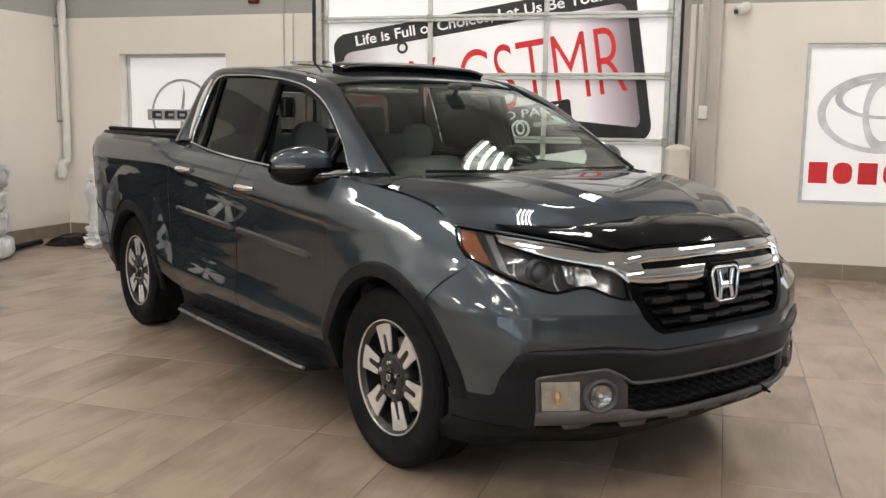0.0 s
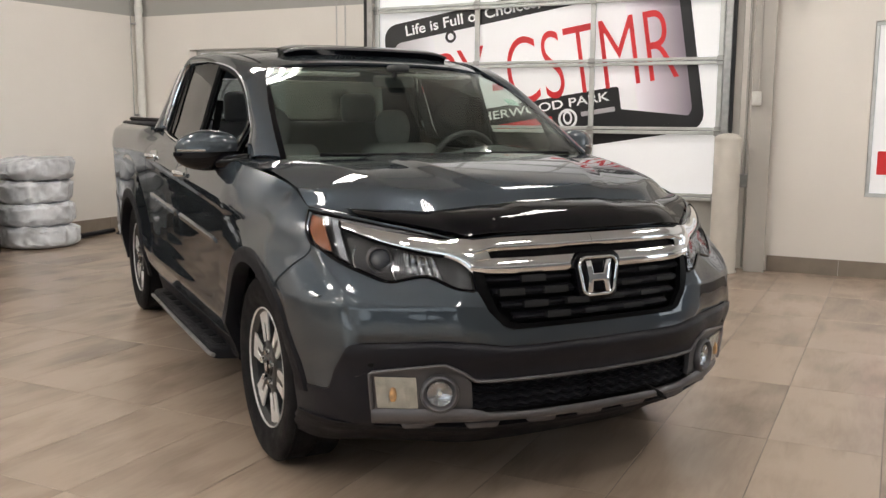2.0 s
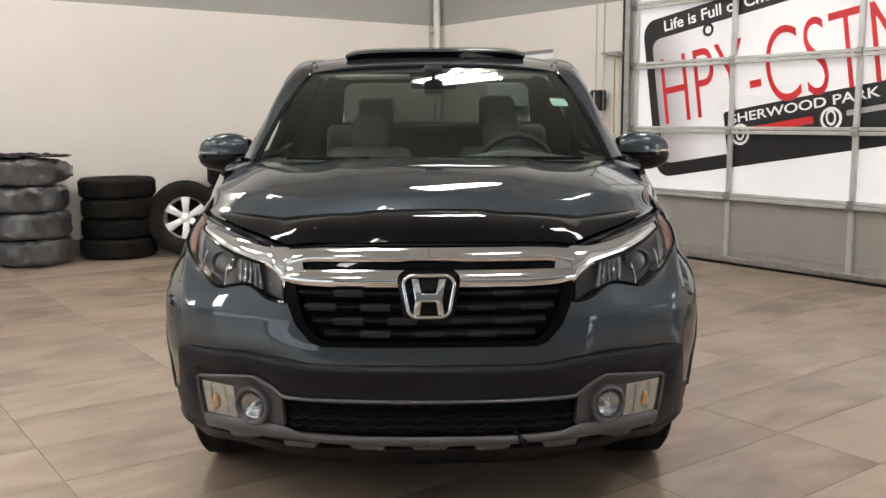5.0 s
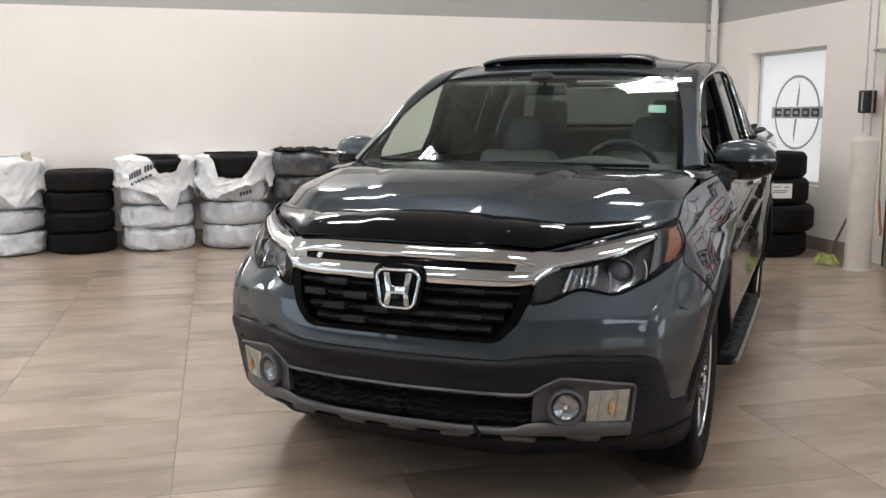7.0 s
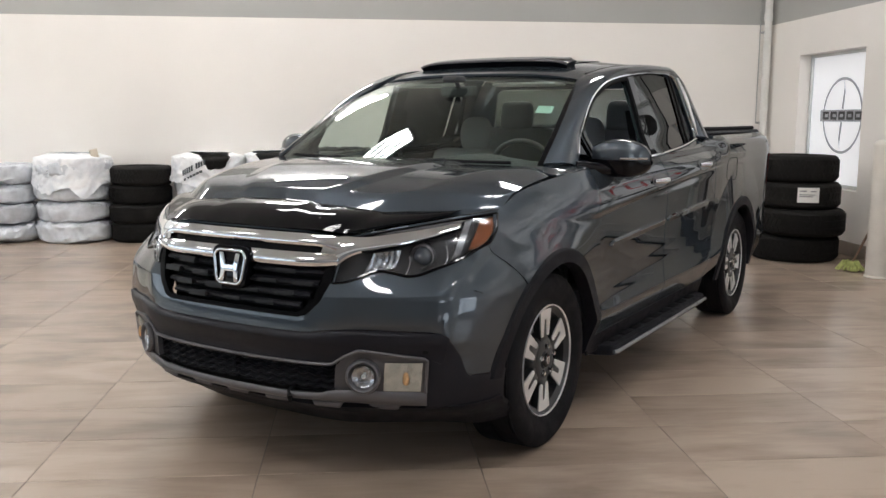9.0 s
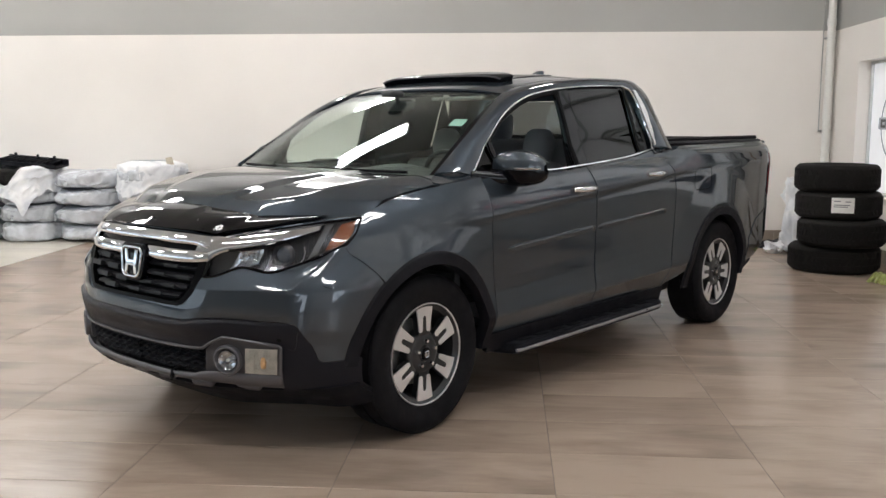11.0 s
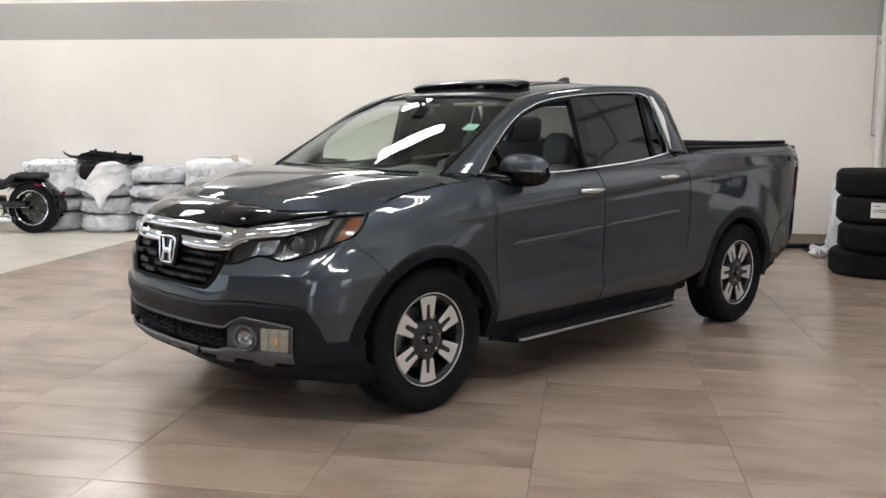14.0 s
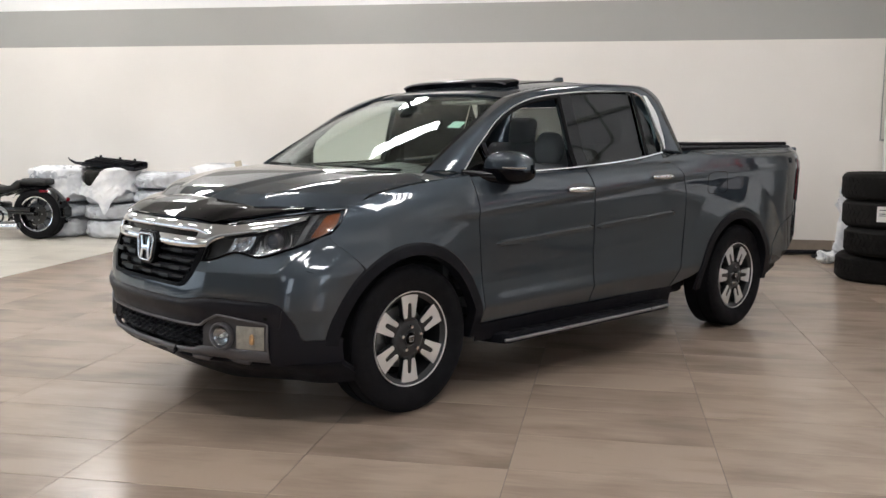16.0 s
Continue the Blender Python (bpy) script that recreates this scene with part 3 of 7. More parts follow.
C_REAR = [(-2.36, .668, 1.700), (-2.41, .72, 1.64), (-2.435, .79, 1.50), (-2.46, .86, 1.345), (-2.47, .90, 1.27)]
ROOF_MID = keyed([(-.95, 1.638), (-1.1, 1.676), (-1.4, 1.726), (-1.8, 1.754), (-2.15, 1.753), (-2.36, 1.724)])


def build_side(s):
    # front wing
    arch = arc_xz(AX_F, R_CLAD - .02, 178, 52.7, 12)
    part("wing", sheet(on_side([(-.505, .395)] + arch, HOODLINE, shifted(DOOR_F_FRONT, GAP), [arch[-1], (.3715, .8525), (.4265, .914), (.40, .95), (.33, 1.03)]), 56, 80, .004, side=s), M_PAINT, truck)
    # doors, with the belt moulding under the glass
    for name, fr, rr in (("front_door", shifted(DOOR_F_FRONT, -GAP), shifted(DOOR_SPLIT, GAP)), ("rear_door", shifted(DOOR_SPLIT, -GAP), shifted(DOOR_R_REAR, GAP))):
        a, b = fr[-1][0], rr[-1][0]
        top = [(a + (b - a) * k / 6, float(belt_z(a + (b - a) * k / 6)) - .004) for k in range(7)]
        fr, rr = fr[:-1] + [top[0]], rr[:-1] + [top[-1]]
        lo = [(fr[0][0], .395), ((fr[0][0] + rr[0][0]) / 2, .395), (rr[0][0], .395)]
        door = part(name, sheet(on_side(lo, top, fr, rr), 30, 130, .02, side=s), M_PAINT, truck)
        x0, x1, z0 = (-1.17, -1.40, 1.083) if name == "front_door" else (-2.005, -2.23, 1.135)
        grip = [side_at(x0 + (x1 - x0) * k / 10, z0, .010 + .022 * math.sin(math.pi * k / 10)) * (1, s, 1) for k in range(11)]
        part("handle", tube(grip, [.0065 + .0045 * math.sin(math.pi * k / 10) for k in range(11)], 10, squash=1.5), M_CHROME, door, "chrome pull handle")
        xc = (x0 + x1) / 2
        # flat oval on the door skin; the dish's shade is in its colour
        cup = lambda u, v, xc=xc, z0=z0: side_at(xc + .125 * np.cos(2 * np.pi * u) * v, z0 + .036 * np.sin(2 * np.pi * u) * v, .0015)
        part("handle_cup", sheet(cup, 24, 3, side=s, flip=False), M_CUP, door)
        m0, m1 = (-.60, -1.435) if name == "front_door" else (-1.465, -2.30)
        zz = lambda x: .817 + (-.64 - x) * .046
        bar = lambda u, v, m0=m0, m1=m1: side_at(m0 + (m1 - m0) * u, zz(m0 + (m1 - m0) * u) + (v - .5) * .040 * np.clip(np.minimum(u * 14 + .25, (1 - u) * 20 + .4), 0, 1), np.interp(v, [0, .12, .72, 1], [-.003, .0085, .0115, -.002]) * np.clip(np.minimum(u * 30 + .2, (1 - u) * 40 + .2), 0, 1))
        part("side_moulding", sheet(bar, 40, 16, .004, side=s, sharp=25), M_PAINT, door)
    # sill cladding, bed side
    sill = lambda u, v: side_at(-.505 - 1.85 * u, .29 + .10 * v, .004)
    part("sill_cladding", sheet(sill, 20, 4, .01, side=s), M_CLAD, truck)
    archr = arc_xz(AX_R, R_CLAD - .02, 2, 178, 16)
    top = [(-2.243, 1.262), (-2.36, 1.268), (-2.478, 1.273), (-2.6, 1.298), (-3.2, 1.303), (-3.8, 1.308), (-4.10, 1.31)]
    part("bed_side", sheet(on_side([(-2.345, .395)] + archr[1:-1] + [(-3.68, .40)], top, shifted(DOOR_R_REAR, -GAP), [(-3.68, .40), (-3.80, .56), (-3.98, .66), (-4.06, .80), (-4.10, 1.1), (-4.10, 1.31)]), 84, 90, .004, side=s), M_PAINT, truck)
    if s > 0:
        ring = [side_at(-2.815 + (.128 - .03 * max(abs(math.cos(w) * math.sin(w)) * 2 - .6, 0)) * np.sign(math.cos(w)) * abs(math.cos(w)) ** .35, 1.075 + .075 * np.sign(math.sin(w)) * abs(math.sin(w)) ** .35, -.0005) for w in np.linspace(0, 2 * math.pi, 49)[:-1]]
        part("fuel_door_seam", tube(ring, .0022, 5, closed=True), M_BLACK, truck)
    # wheel arch cladding and liners
    for name, cx, a0, a1 in (("front_arch_cladding", AX_F, 6, 186), ("rear_arch_cladding", AX_R, -4, 186)):
        def lip(u, v, cx=cx, a0=a0, a1=a1):
            w = np.radians(a0 + (a1 - a0) * u)
            r = R_OPEN + (R_CLAD - R_OPEN) * np.clip(v * 1.4 - .4, 0, 1)
            x, z = cx + r * np.cos(w), .37 + r * np.sin(w)
            base = side_at(np.minimum(x, .52), np.maximum(z, .30), 0)
            base[..., 0], base[..., 2] = x, z
            base[..., 1] += np.where(v < .29, -.05 * (1 - v / .286), .010) - .012 * (v > .97)
            return base
        part(name, sheet(lip, 44, 9, .008, side=s), M_CLAD, truck)
        def liner(u, v, cx=cx):
            w = np.radians(2 + 176 * u)
            return np.stack([cx + .455 * np.cos(w), .58 + (.27 if cx > -1 else .35) * v, .37 + .455 * np.sin(w)], -1)
        part("wheel_arch_liner", sheet(liner, 28, 3, .004, side=s), M_BLACK, truck)
        part("wheel_well_wall", lathe([(.01, .575 * s), (.46, .575 * s)], 28, "y", angle=180), M_BLACK, truck, m=pose(cx, 0, .37))
    # pillars and roof side: from the window line out to the windscreen, roof and rear edge
    inner = way(DLO_TOP)
    outer = way(WS_SIDE + ROOF_EDGE[1:] + C_REAR[1:])
    # match the two curves by stations along the way round
    ka = np.array([0, .22, .33, .45, .60, .745, .80, .90, 1.0])
    kb = np.array([0, .22, .345, .45, .60, .745, .79, .885, 1.0])
    ia, ib = keyed(np.c_[np.linspace(0, 1, 9), ka]), keyed(np.c_[np.linspace(0, 1, 9), kb])
    def frame_fn(u, v):
        q = inner(ia(u))
        a = green_at(q[..., 0], q[..., 1])
        b = outer(ib(u))
        w = v[..., None]
        p = a * (1 - w) + b * w
        n = np.stack([0 * v, np.sin(np.pi * v) * .016, np.sin(np.pi * v) * .010], -1)
        return p + n
    part("cab_side_frame", sheet(frame_fn, 80, 8, .012, side=s, flip=True), M_PAINT, truck)
    # painted corner between the wing, the hood and the windscreen pillar
    xa = lambda u: -.185 - .262 * u
    wing_top = lambda u: side_at(xa(u), keyed(HOODLINE)(xa(u)) + .001, -.002)
    base = way([(-.20, .80, 1.163), (-.268, .768, 1.193), (-.36, .805, 1.190), (-.445, .848, 1.187)], False)
    part("pillar_base", sheet(lambda u, v: wing_top(u) * (1 - v[..., None]) + base(u) * v[..., None], 12, 6, .006, side=s, flip=True), M_PAINT, truck)
    # C pillar foot between the rear door, the bed and the glass
    foot = lambda u, v: (green_at(-2.262 - .21 * u, 1.288 - .02 * u, -.002) * (1 - v[..., None]) + side_at(-2.24 - .235 * u, 1.25 + .02 * u, 0) * v[..., None])
    part("pillar_foot", sheet(foot, 8, 4, .01, side=s), M_PAINT, truck)
    # chrome window surround and the pane set
    chrome = [green_at(x, z, .006) * (1, s, 1) for x, z in way(DLO_TOP)(np.linspace(0, 1, 60))]
    part("window_chrome", tube(chrome, .0075, 6), M_CHROME, truck)
    low = [green_at(x, z, .012) * (1, s, 1) for x, z in way(DLO_BELT)(np.linspace(0, 1, 30))]
    part("belt_chrome", tube(low, .008, 6), M_CHROME, truck)
    plate = lambda u, v: green_at(np.interp(u, [0, .3, 1], [-2.19, -2.222, -2.285]) - .066 * v * np.sin(np.pi * np.clip(u * .82 + .14, 0, 1)), 1.655 - .345 * u, .026)
    part("pillar_chrome", sheet(plate, 14, 4, .008, side=s), M_RIMBRIGHT, truck, "chrome trim on the rear pillar")
    tz = keyed([(x, z) for x, z in DLO_TOP[:9]])
    def pane(x0, x1, lift=0.0, ins=-.012):
        def f(u, v):
            x = x0 + (x1 - x0) * u
            hi = np.where(x < -2.08, np.minimum(tz(x), 1.674 - np.maximum(-2.08 - x, 0) * 1.3), tz(x)) - .008
            lo = belt_z(x)
            return green_at(x + 0 * v, lo + (hi - lo) * v, ins)
        return f
    pillar = lambda x, w: part("door_pillar", sheet(lambda u, v: green_at(x - w / 2 + w * u - .07 * (v - .5) * 0, belt_z(np.full_like(u, x)) + (tz(np.full_like(u, x)) - belt_z(np.full_like(u, x))) * v, .001), 2, 8, .03, side=s, flip=True), M_GLOSSBLACK, truck)
    pillar(-1.40, .115)
    seal = [green_at(x, float(tz(x)) - .016, .0) * (1, s, 1) for x in np.linspace(-.67, -1.345, 24)] + [green_at(-1.345, z, .0) * (1, s, 1) for z in np.linspace(float(tz(-1.345)) - .03, 1.21, 8)]
    part("door_window_seal", tube(seal, .014, 6), M_BLACK, truck)
    g = part("rear_door_glass", sheet(pane(-1.46, -2.09), 10, 10, .004, side=s, flip=True), M_PRIVACY, truck, "dark privacy glass")
    part("glass_divider", sheet(lambda u, v: green_at(-2.085 - .022 * u - .0 * v, belt_z(np.full_like(u, -2.09)) + (1.66 - belt_z(np.full_like(u, -2.09))) * v, .0), 2, 8, .01, side=s, flip=True), M_BLACK, truck)
    part("rear_quarter_glass", sheet(pane(-2.107, -2.235), 6, 10, .004, side=s, flip=True), M_PRIVACY, truck, "dark privacy glass")
    part("front_quarter_glass", sheet(pane(-.47, -.66), 8, 8, .004, side=s, flip=True), M_PRIVACY, truck)
    part("quarter_divider", sheet(lambda u, v: green_at(-.655 - .03 * u, belt_z(np.full_like(u, -.66)) + (float(tz(-.67)) - 1.18) * v, .002), 2, 6, .01, side=s, flip=True), M_GLOSSBLACK, truck)
    # running board
    board = prism([(-.60, .80), (-.66, .97), (-.70, .99), (-2.20, .99), (-2.27, .97), (-2.30, .80)], .262, .315, "z", .012, 2)
    rb = part("running_board", moved(board, Matrix.Scale(s, 4, (0, 1, 0))), M_CLAD, truck, "black running board with bright edge strip")
    part("edge_strip", moved(tube([(-.66, .985, .285), (-.70, .995, .285), (-1.5, .998, .288), (-2.22, .995, .290)], .0095, 8), Matrix.Scale(s, 4, (0, 1, 0))), M_STRIP, rb)
    for k in range(9):
        x = -.80 - .16 * k
        part("tread_rib", moved(block(x - .05, x + .05, .86, .95, .314, .319, .002, 1), Matrix.Scale(s, 4, (0, 1, 0))), M_BLACK, rb)


for s in (1, -1):
    build_side(s)


# hood
HOOD_MID = keyed([(-.18, 1.205), (.0, 1.204), (.2, 1.190), (.4, 1.158), (.55, 1.118), (.66, 1.075), (.75, 1.02), (.80, .975)])
HOOD_SIDE = keyed([(-.18, 1.152), (.1, 1.107), (.25, 1.072), (.36, 1.04), (.5, 1.0), (.7, .95), (.8, .93)])


FOLD_IN = keyed([(-.2, .41), (.2, .34), (.45, .27), (.64, .175), (.80, .15)])      # the dome's edge
FOLD_OUT = keyed([(-.2, .72), (.15, .63), (.46, .555), (.60, .48), (.80, .46)])    # the outer fold


def hood_z(x, y):
    """A shallow dished dome between two folds, a step down to a flat flank, and a steeper outer slope."""
    mid, drop = HOOD_MID(x), HOOD_MID(x) - HOOD_SIDE(x)
    a, b = FOLD_IN(x), FOLD_OUT(x)
    def at(q):
        q = np.abs(q)
        dome = .007 + .004 * (1 - (q / a) ** 2)
        step = .007 - .014 * np.clip((q - a) / .075, 0, 1)
        flank = -.007 + (.007 - .20 * drop) * np.clip((q - a - .075) / (b - a - .075), 0, 1)
        slope = -.20 * drop - .80 * drop * np.clip((q - b) / (.852 - b), 0, 1.05) ** 1.25
        return np.where(q < a, dome, np.where(q < a + .075, step, np.where(q < b, flank, slope)))
    return mid + sum(at(y + d) for d in (-.005, -.0025, 0, .0025, .005)) / 5


HOOD_FRONT = keyed([(0, .984), (.3, .982), (.44, .972), (.50, .968), (.60, .985), (.72, 1.004), (.86, 1.023), (.97, 1.035), (1.105, 1.046)])
_hs = np.linspace(0, 1.105, 120)
_hp = front_at(_hs, HOOD_FRONT(_hs), -.006)


def hood_fn(u, v):
    """u across from right to left, v from the cowl to the nose."""
    q = 2 * u - 1
    k = np.abs(q) * _hp[-1, 1]
    fx, fz = np.interp(k, _hp[:, 1], _hp[:, 0]), np.interp(k, _hp[:, 1], _hp[:, 2])
    back = -.085 - .165 * np.abs(q) ** 2
    x = back + (fx - back) * v
    y = q * (.842 + (_hp[-1, 1] - .842) * v)
    z = hood_z(x, y)
    w = ease(v, .72, 1.0)
    return np.stack([x, y, z * (1 - w) + fz * w], -1)


part("hood", sheet(hood_fn, 280, 56, .006, flip=True), M_PAINT, truck)

# roof, windscreen, rear wall of the cab
def roof_fn(u, v):
    e = way(ROOF_EDGE)(v)
    q = 2 * u - 1
    x = e[..., 0] + .055 * (1 - q ** 2) * (1 - ease(v, 0, .5)) + (1 - q ** 2) * -.01 * ease(v, .6, 1)
    mid = ROOF_MID(x)
    return np.stack([x, e[..., 1] * q, e[..., 2] + (mid - e[..., 2]) * (1 - np.abs(q) ** 2.4)], -1)


part("roof", sheet(roof_fn, 40, 40, .02), M_PAINT, truck)
ws = way(WS_SIDE)


def glass_fn(u, v, ins=0.0):
    q = (2 * u - 1)
    e = ws(v)
    bow = (1 - np.abs(q) ** 2.2)
    x = e[..., 0] + bow * (.155 - .10 * v)
    z = e[..., 2] + bow * (.028 * v) + .012 * np.sin(np.pi * v)
    return np.stack([x + ins, e[..., 1] * q, z + ins], -1)


part("windscreen", sheet(glass_fn, 30, 20, .005), M_WINDSHIELD, truck, "clear laminated windscreen").visible_shadow = False
band = lambda u, v: glass_fn(u, .992 + .012 * v, .001)
part("windscreen_header", sheet(band, 30, 2, .004), M_GLOSSBLACK, truck)
for s in (1, -1):
    def edge_fn(u, v, s=s):
        return glass_fn(np.where(s > 0, .986 + .016 * u, -.002 + .016 * u), v, .0015)
    part("windscreen_edge", sheet(edge_fn, 3, 20, .004), M_GLOSSBLACK, truck)
cowl = lambda u, v: np.stack([glass_fn(u, 0 * v)[..., 0] + .12 * v - .045, glass_fn(u, 0 * v)[..., 1] * (1 + .03 * v), 1.182 + .012 * (1 - np.abs(2 * u - 1) ** 2) - .004 * v - .03 * np.abs(2 * u - 1) ** 6], -1)
part("cowl_panel", sheet(cowl, 24, 4, .01), M_CLAD, truck)
half = [(0, .8), (.88, .8), (.893, 1.27), (.80, 1.47), (.735, 1.61), (.66, 1.692), (0, 1.715), (0, 1.60), (.56, 1.60), (.60, 1.57), (.62, 1.30), (.60, 1.27), (0, 1.27)]
MIRROR = Matrix.Scale(-1, 4, (0, 1, 0))
rear_half = prism(half, -2.42, -2.40, "x")
part("cab_rear_wall", joined(rear_half, moved(rear_half, MIRROR)), M_PAINT, truck)
part("rear_window", block(-2.412, -2.408, -.61, .61, 1.272, 1.598), glass_material("rear_window_glass", (.40, .42, .41), .6), truck).visible_shadow = False


# ---- the truck's front ----
LINE = [(0, .615), (.33, .617), (.41, .621), (.46, .631), (.65, .636), (.80, .632), (.95, .626), (.985, .610)]      # where paint meets the dark bumper
FANG = [(.985, .610), (1.035, .535), (1.075, .468), (1.10, .454), (1.25, .452)]                              # painted corner reaching down
line_z = keyed(LINE)
HEAD_LOW = [(.468, .803), (.51, .806), (.64, .847), (.70, .838), (.76, .828), (.87, .858), (.99, .905), (1.065, .938)]
HEAD_TOP = [(.49, .955), (.60, .975), (.72, .994), (.86, 1.012), (.97, 1.026), (1.105, 1.036)]

for s in (1, -1):
    # painted skin under the grille and round the corner
    lip = on_front([(q, float(line_z(q)) + .002) for q in np.linspace(0, .40, 9)], [(0, .672), (.2, .672), (.345, .672)], [(0, .617), (0, .672)], [(.40, float(line_z(.40)) + .002), (.345, .672)], out=.0)
    part("bumper_lip", sheet(lip, 20, 8, .01, side=s), M_PAINT, truck)
    arch_edge = [(s_x(x, z), z) for x, z in arc_xz(AX_F, R_CLAD - .018, 10, 52.3, 8)]
    seam = [(s_x(x, z), z) for x, z in ((.374, .850), (.429, .912))]
    low = [(q, float(line_z(q)) + .002) for q in np.linspace(.40, .97, 10)] + FANG[1:]
    corner = on_front(low, HEAD_LOW, [(.40, float(line_z(.40)) + .002), (.345, .672), (.375, .683), (.43, .737), (.46, .80), (.468, .803)], [low[-1]] + arch_edge + seam + [HEAD_LOW[-1]], out=.0, smooth=False)
    def corner_fn(u, v, corner=corner):
        p = corner(u, v)
        # a soft shelf under the lamp
        z = p[..., 2]
        y = p[..., 1]
        fold = np.interp(y, [.40, .56, .71, .804, .833, .851, .868], [.752, .757, .761, .765, .818, .878, .90])
        k = .017 * np.where(z > fold, np.clip(1 - (z - fold) / .075, 0, 1), np.clip(1 - (fold - z) / .12, 0, 1)) * ease(y, .36, .56) * (1 - ease(y, .855, .885))
        lip = .006 * (1 - ease(z, .625, .66)) * ease(u, .05, .2) * (1 - ease(y, .80, .85))
        turn = ease(y, .55, .90)
        p[..., 0] += (k - lip) * (1 - .45 * turn)
        p[..., 1] += (k - lip) * .6 * turn
        return p
    part("bumper_corner", sheet(corner_fn, 80, 90, .008, side=s), M_PAINT, truck)
    # dark bumper: upper band, outer corner, lower edge
    band = on_front([(0, .493), (.3, .497), (.49, .499), (.53, .530), (.60, .560), (.72, .548), (.87, .530), (.95, .510)], LINE, [(0, .493), (0, .615)], [(.95, .51), (.985, .610)], out=.004)
    def band_fn(u, v, band=band):
        p = band(u, v)
        p[..., 0] += np.interp(v, [0, .08, .86, .95, 1], [.0, .006, .012, .006, -.008]) * (1 - ease(u, .75, 1))
        return p
    part("bumper_band", sheet(band_fn, 60, 24, .02, side=s), M_BUMPER, truck)
    edge_line = [(q, z) for q, z in ((0, .496), (.3, .499), (.485, .502), (.53, .532), (.60, .561), (.72, .549), (.80, .539), (.884, .529), (.887, .46), (.890, .40))]
    part("panel_rim", tube([front_at(q, z, .012) * (1, s, 1) for q, z in way(edge_line, False)(np.linspace(0, 1, 60))], .0065, 6), M_SATIN, truck, "satin grey rim round the lower grille")
    sa = s_x(.40, .44)
    outer = on_front([(.885, .30), (1.05, .275), (sa, .27)], [(.885, .528), (.95, .508), (.985, .608), (1.035, .533), (1.075, .466), (1.10, .452), (1.25, .450), (sa, .450)], [(.885, .30), (.885, .40), (.885, .528)], [(sa, .27), (sa, .450)], out=.003, smooth=False)
    part("bumper_side", sheet(outer, 40, 14, .02, side=s), M_BUMPER, truck)
    at0, at1 = front_at(.88, .560, .004) * (1, s, 1), front_at(.88, .560, 1.0) * (1, s, 1)
    part("parking_sensor", lathe([(0, .003), (.010, .0025), (.0115, .001), (.0115, -.004)], 16), M_BLACK, truck, m=Matrix.Translation(at0) @ (Vector(at1) - Vector(at0)).to_track_quat("Z", "Y").to_matrix().to_4x4())
    # fog lamp panel and the bright lower bar
    panel = on_front([(.50, .405), (.65, .40), (.885, .396)], [(.50, .495), (.535, .527), (.60, .556), (.72, .544), (.885, .526)], [(.50, .405), (.50, .495)], [(.885, .396), (.885, .526)], out=.004)
    bezel = part("fog_lamp_panel", sheet(panel, 30, 10, .02, side=s), M_LAMPGREY, truck, "satin grey lamp panel")
    well = on_front([(.708, .406), (.868, .404)], [(.708, .514), (.868, .514)], [(.708, .406), (.708, .514)], [(.868, .404), (.868, .514)], out=.007)
    def well_fn(u, v, well=well):
        p = well(u, v)
        p[..., 0] += .003 * (v > .56)
        return p
    sig = part("turn_signal", sheet(well_fn, 56, 12, .004, side=s, sharp=20), M_SIGNALBACK, bezel, "clear turn signal with amber bulb")
    lens = on_front([(.711, .409), (.865, .407)], [(.711, .511), (.865, .511)], [(.711, .409), (.711, .511)], [(.865, .407), (.865, .511)], out=.017)
    part("lens", sheet(lens, 10, 8, .003, side=s), M_CLEAR, sig)
    for k in range(2):
        q = .750 + .070 * k
        rib = on_front([(q, .414), (q + .004, .414)], [(q, .508), (q + .004, .508)], [(q, .414), (q, .508)], [(q + .004, .414), (q + .004, .508)], out=.012)
        part("reflector_rib", sheet(rib, 1, 6, .004, side=s), M_SIGNALBACK, sig)
    c = front_at(.80, .455, .010) * (1, s, 1)
    patch = on_front([(.742, .462), (.800, .460)], [(.742, .496), (.800, .495)], [(.742, .462), (.742, .496)], [(.800, .460), (.800, .495)], out=.004)
    part("bulb", joined(moved(lathe([(0, .026), (.008, .022), (.012, .010), (.013, -.010), (.009, -.022), (0, -.026)], 12), Matrix.Translation(c)), sheet(patch, 6, 6, .002, side=s)), M_SIGNALAMBER, sig, "amber bulb and reflector")
    c0, c1 = front_at(.622, .461, .0), front_at(.622, .461, 1.0)
    turn = (Vector(c1 * (1, s, 1)) - Vector(c0 * (1, s, 1))).to_track_quat("Z", "Y").to_matrix().to_4x4()
    at = Matrix.Translation(c0 * (1, s, 1)) @ turn
    fog = part("fog_lamp", lathe([(.064, .002), (.066, .018), (.062, .027), (.055, .030), (.050, .025), (.0465, .014), (.043, .012)], 36), M_SATIN, bezel, "round fog lamp", m=at)
    part("reflector", lathe([(.0425, .018), (.034, .011), (.016, .007), (.0, .006)], 28), M_FACET, fog)
    part("lens", lathe([(.044, .019), (.034, .026), (.018, .030), (0, .0315)], 28), M_CLEAR, fog)
    part("bulb", lathe([(0, .022), (.006, .020), (.008, .012), (.007, .006)], 12), M_WHITEPLASTIC, fog)
    # grille frame side, gloss black
    side = on_front([(.322, .690), (.345, .675)], [(.434, .862), (.468, .866)], [(.322, .690), (.352, .694), (.402, .748), (.434, .862)], [(.345, .675), (.378, .683), (.43, .737), (.458, .80), (.468, .866)], out=.004, smooth=False)
    part("grille_frame_side", sheet(side, 6, 18, .02, side=s), M_JET, truck)
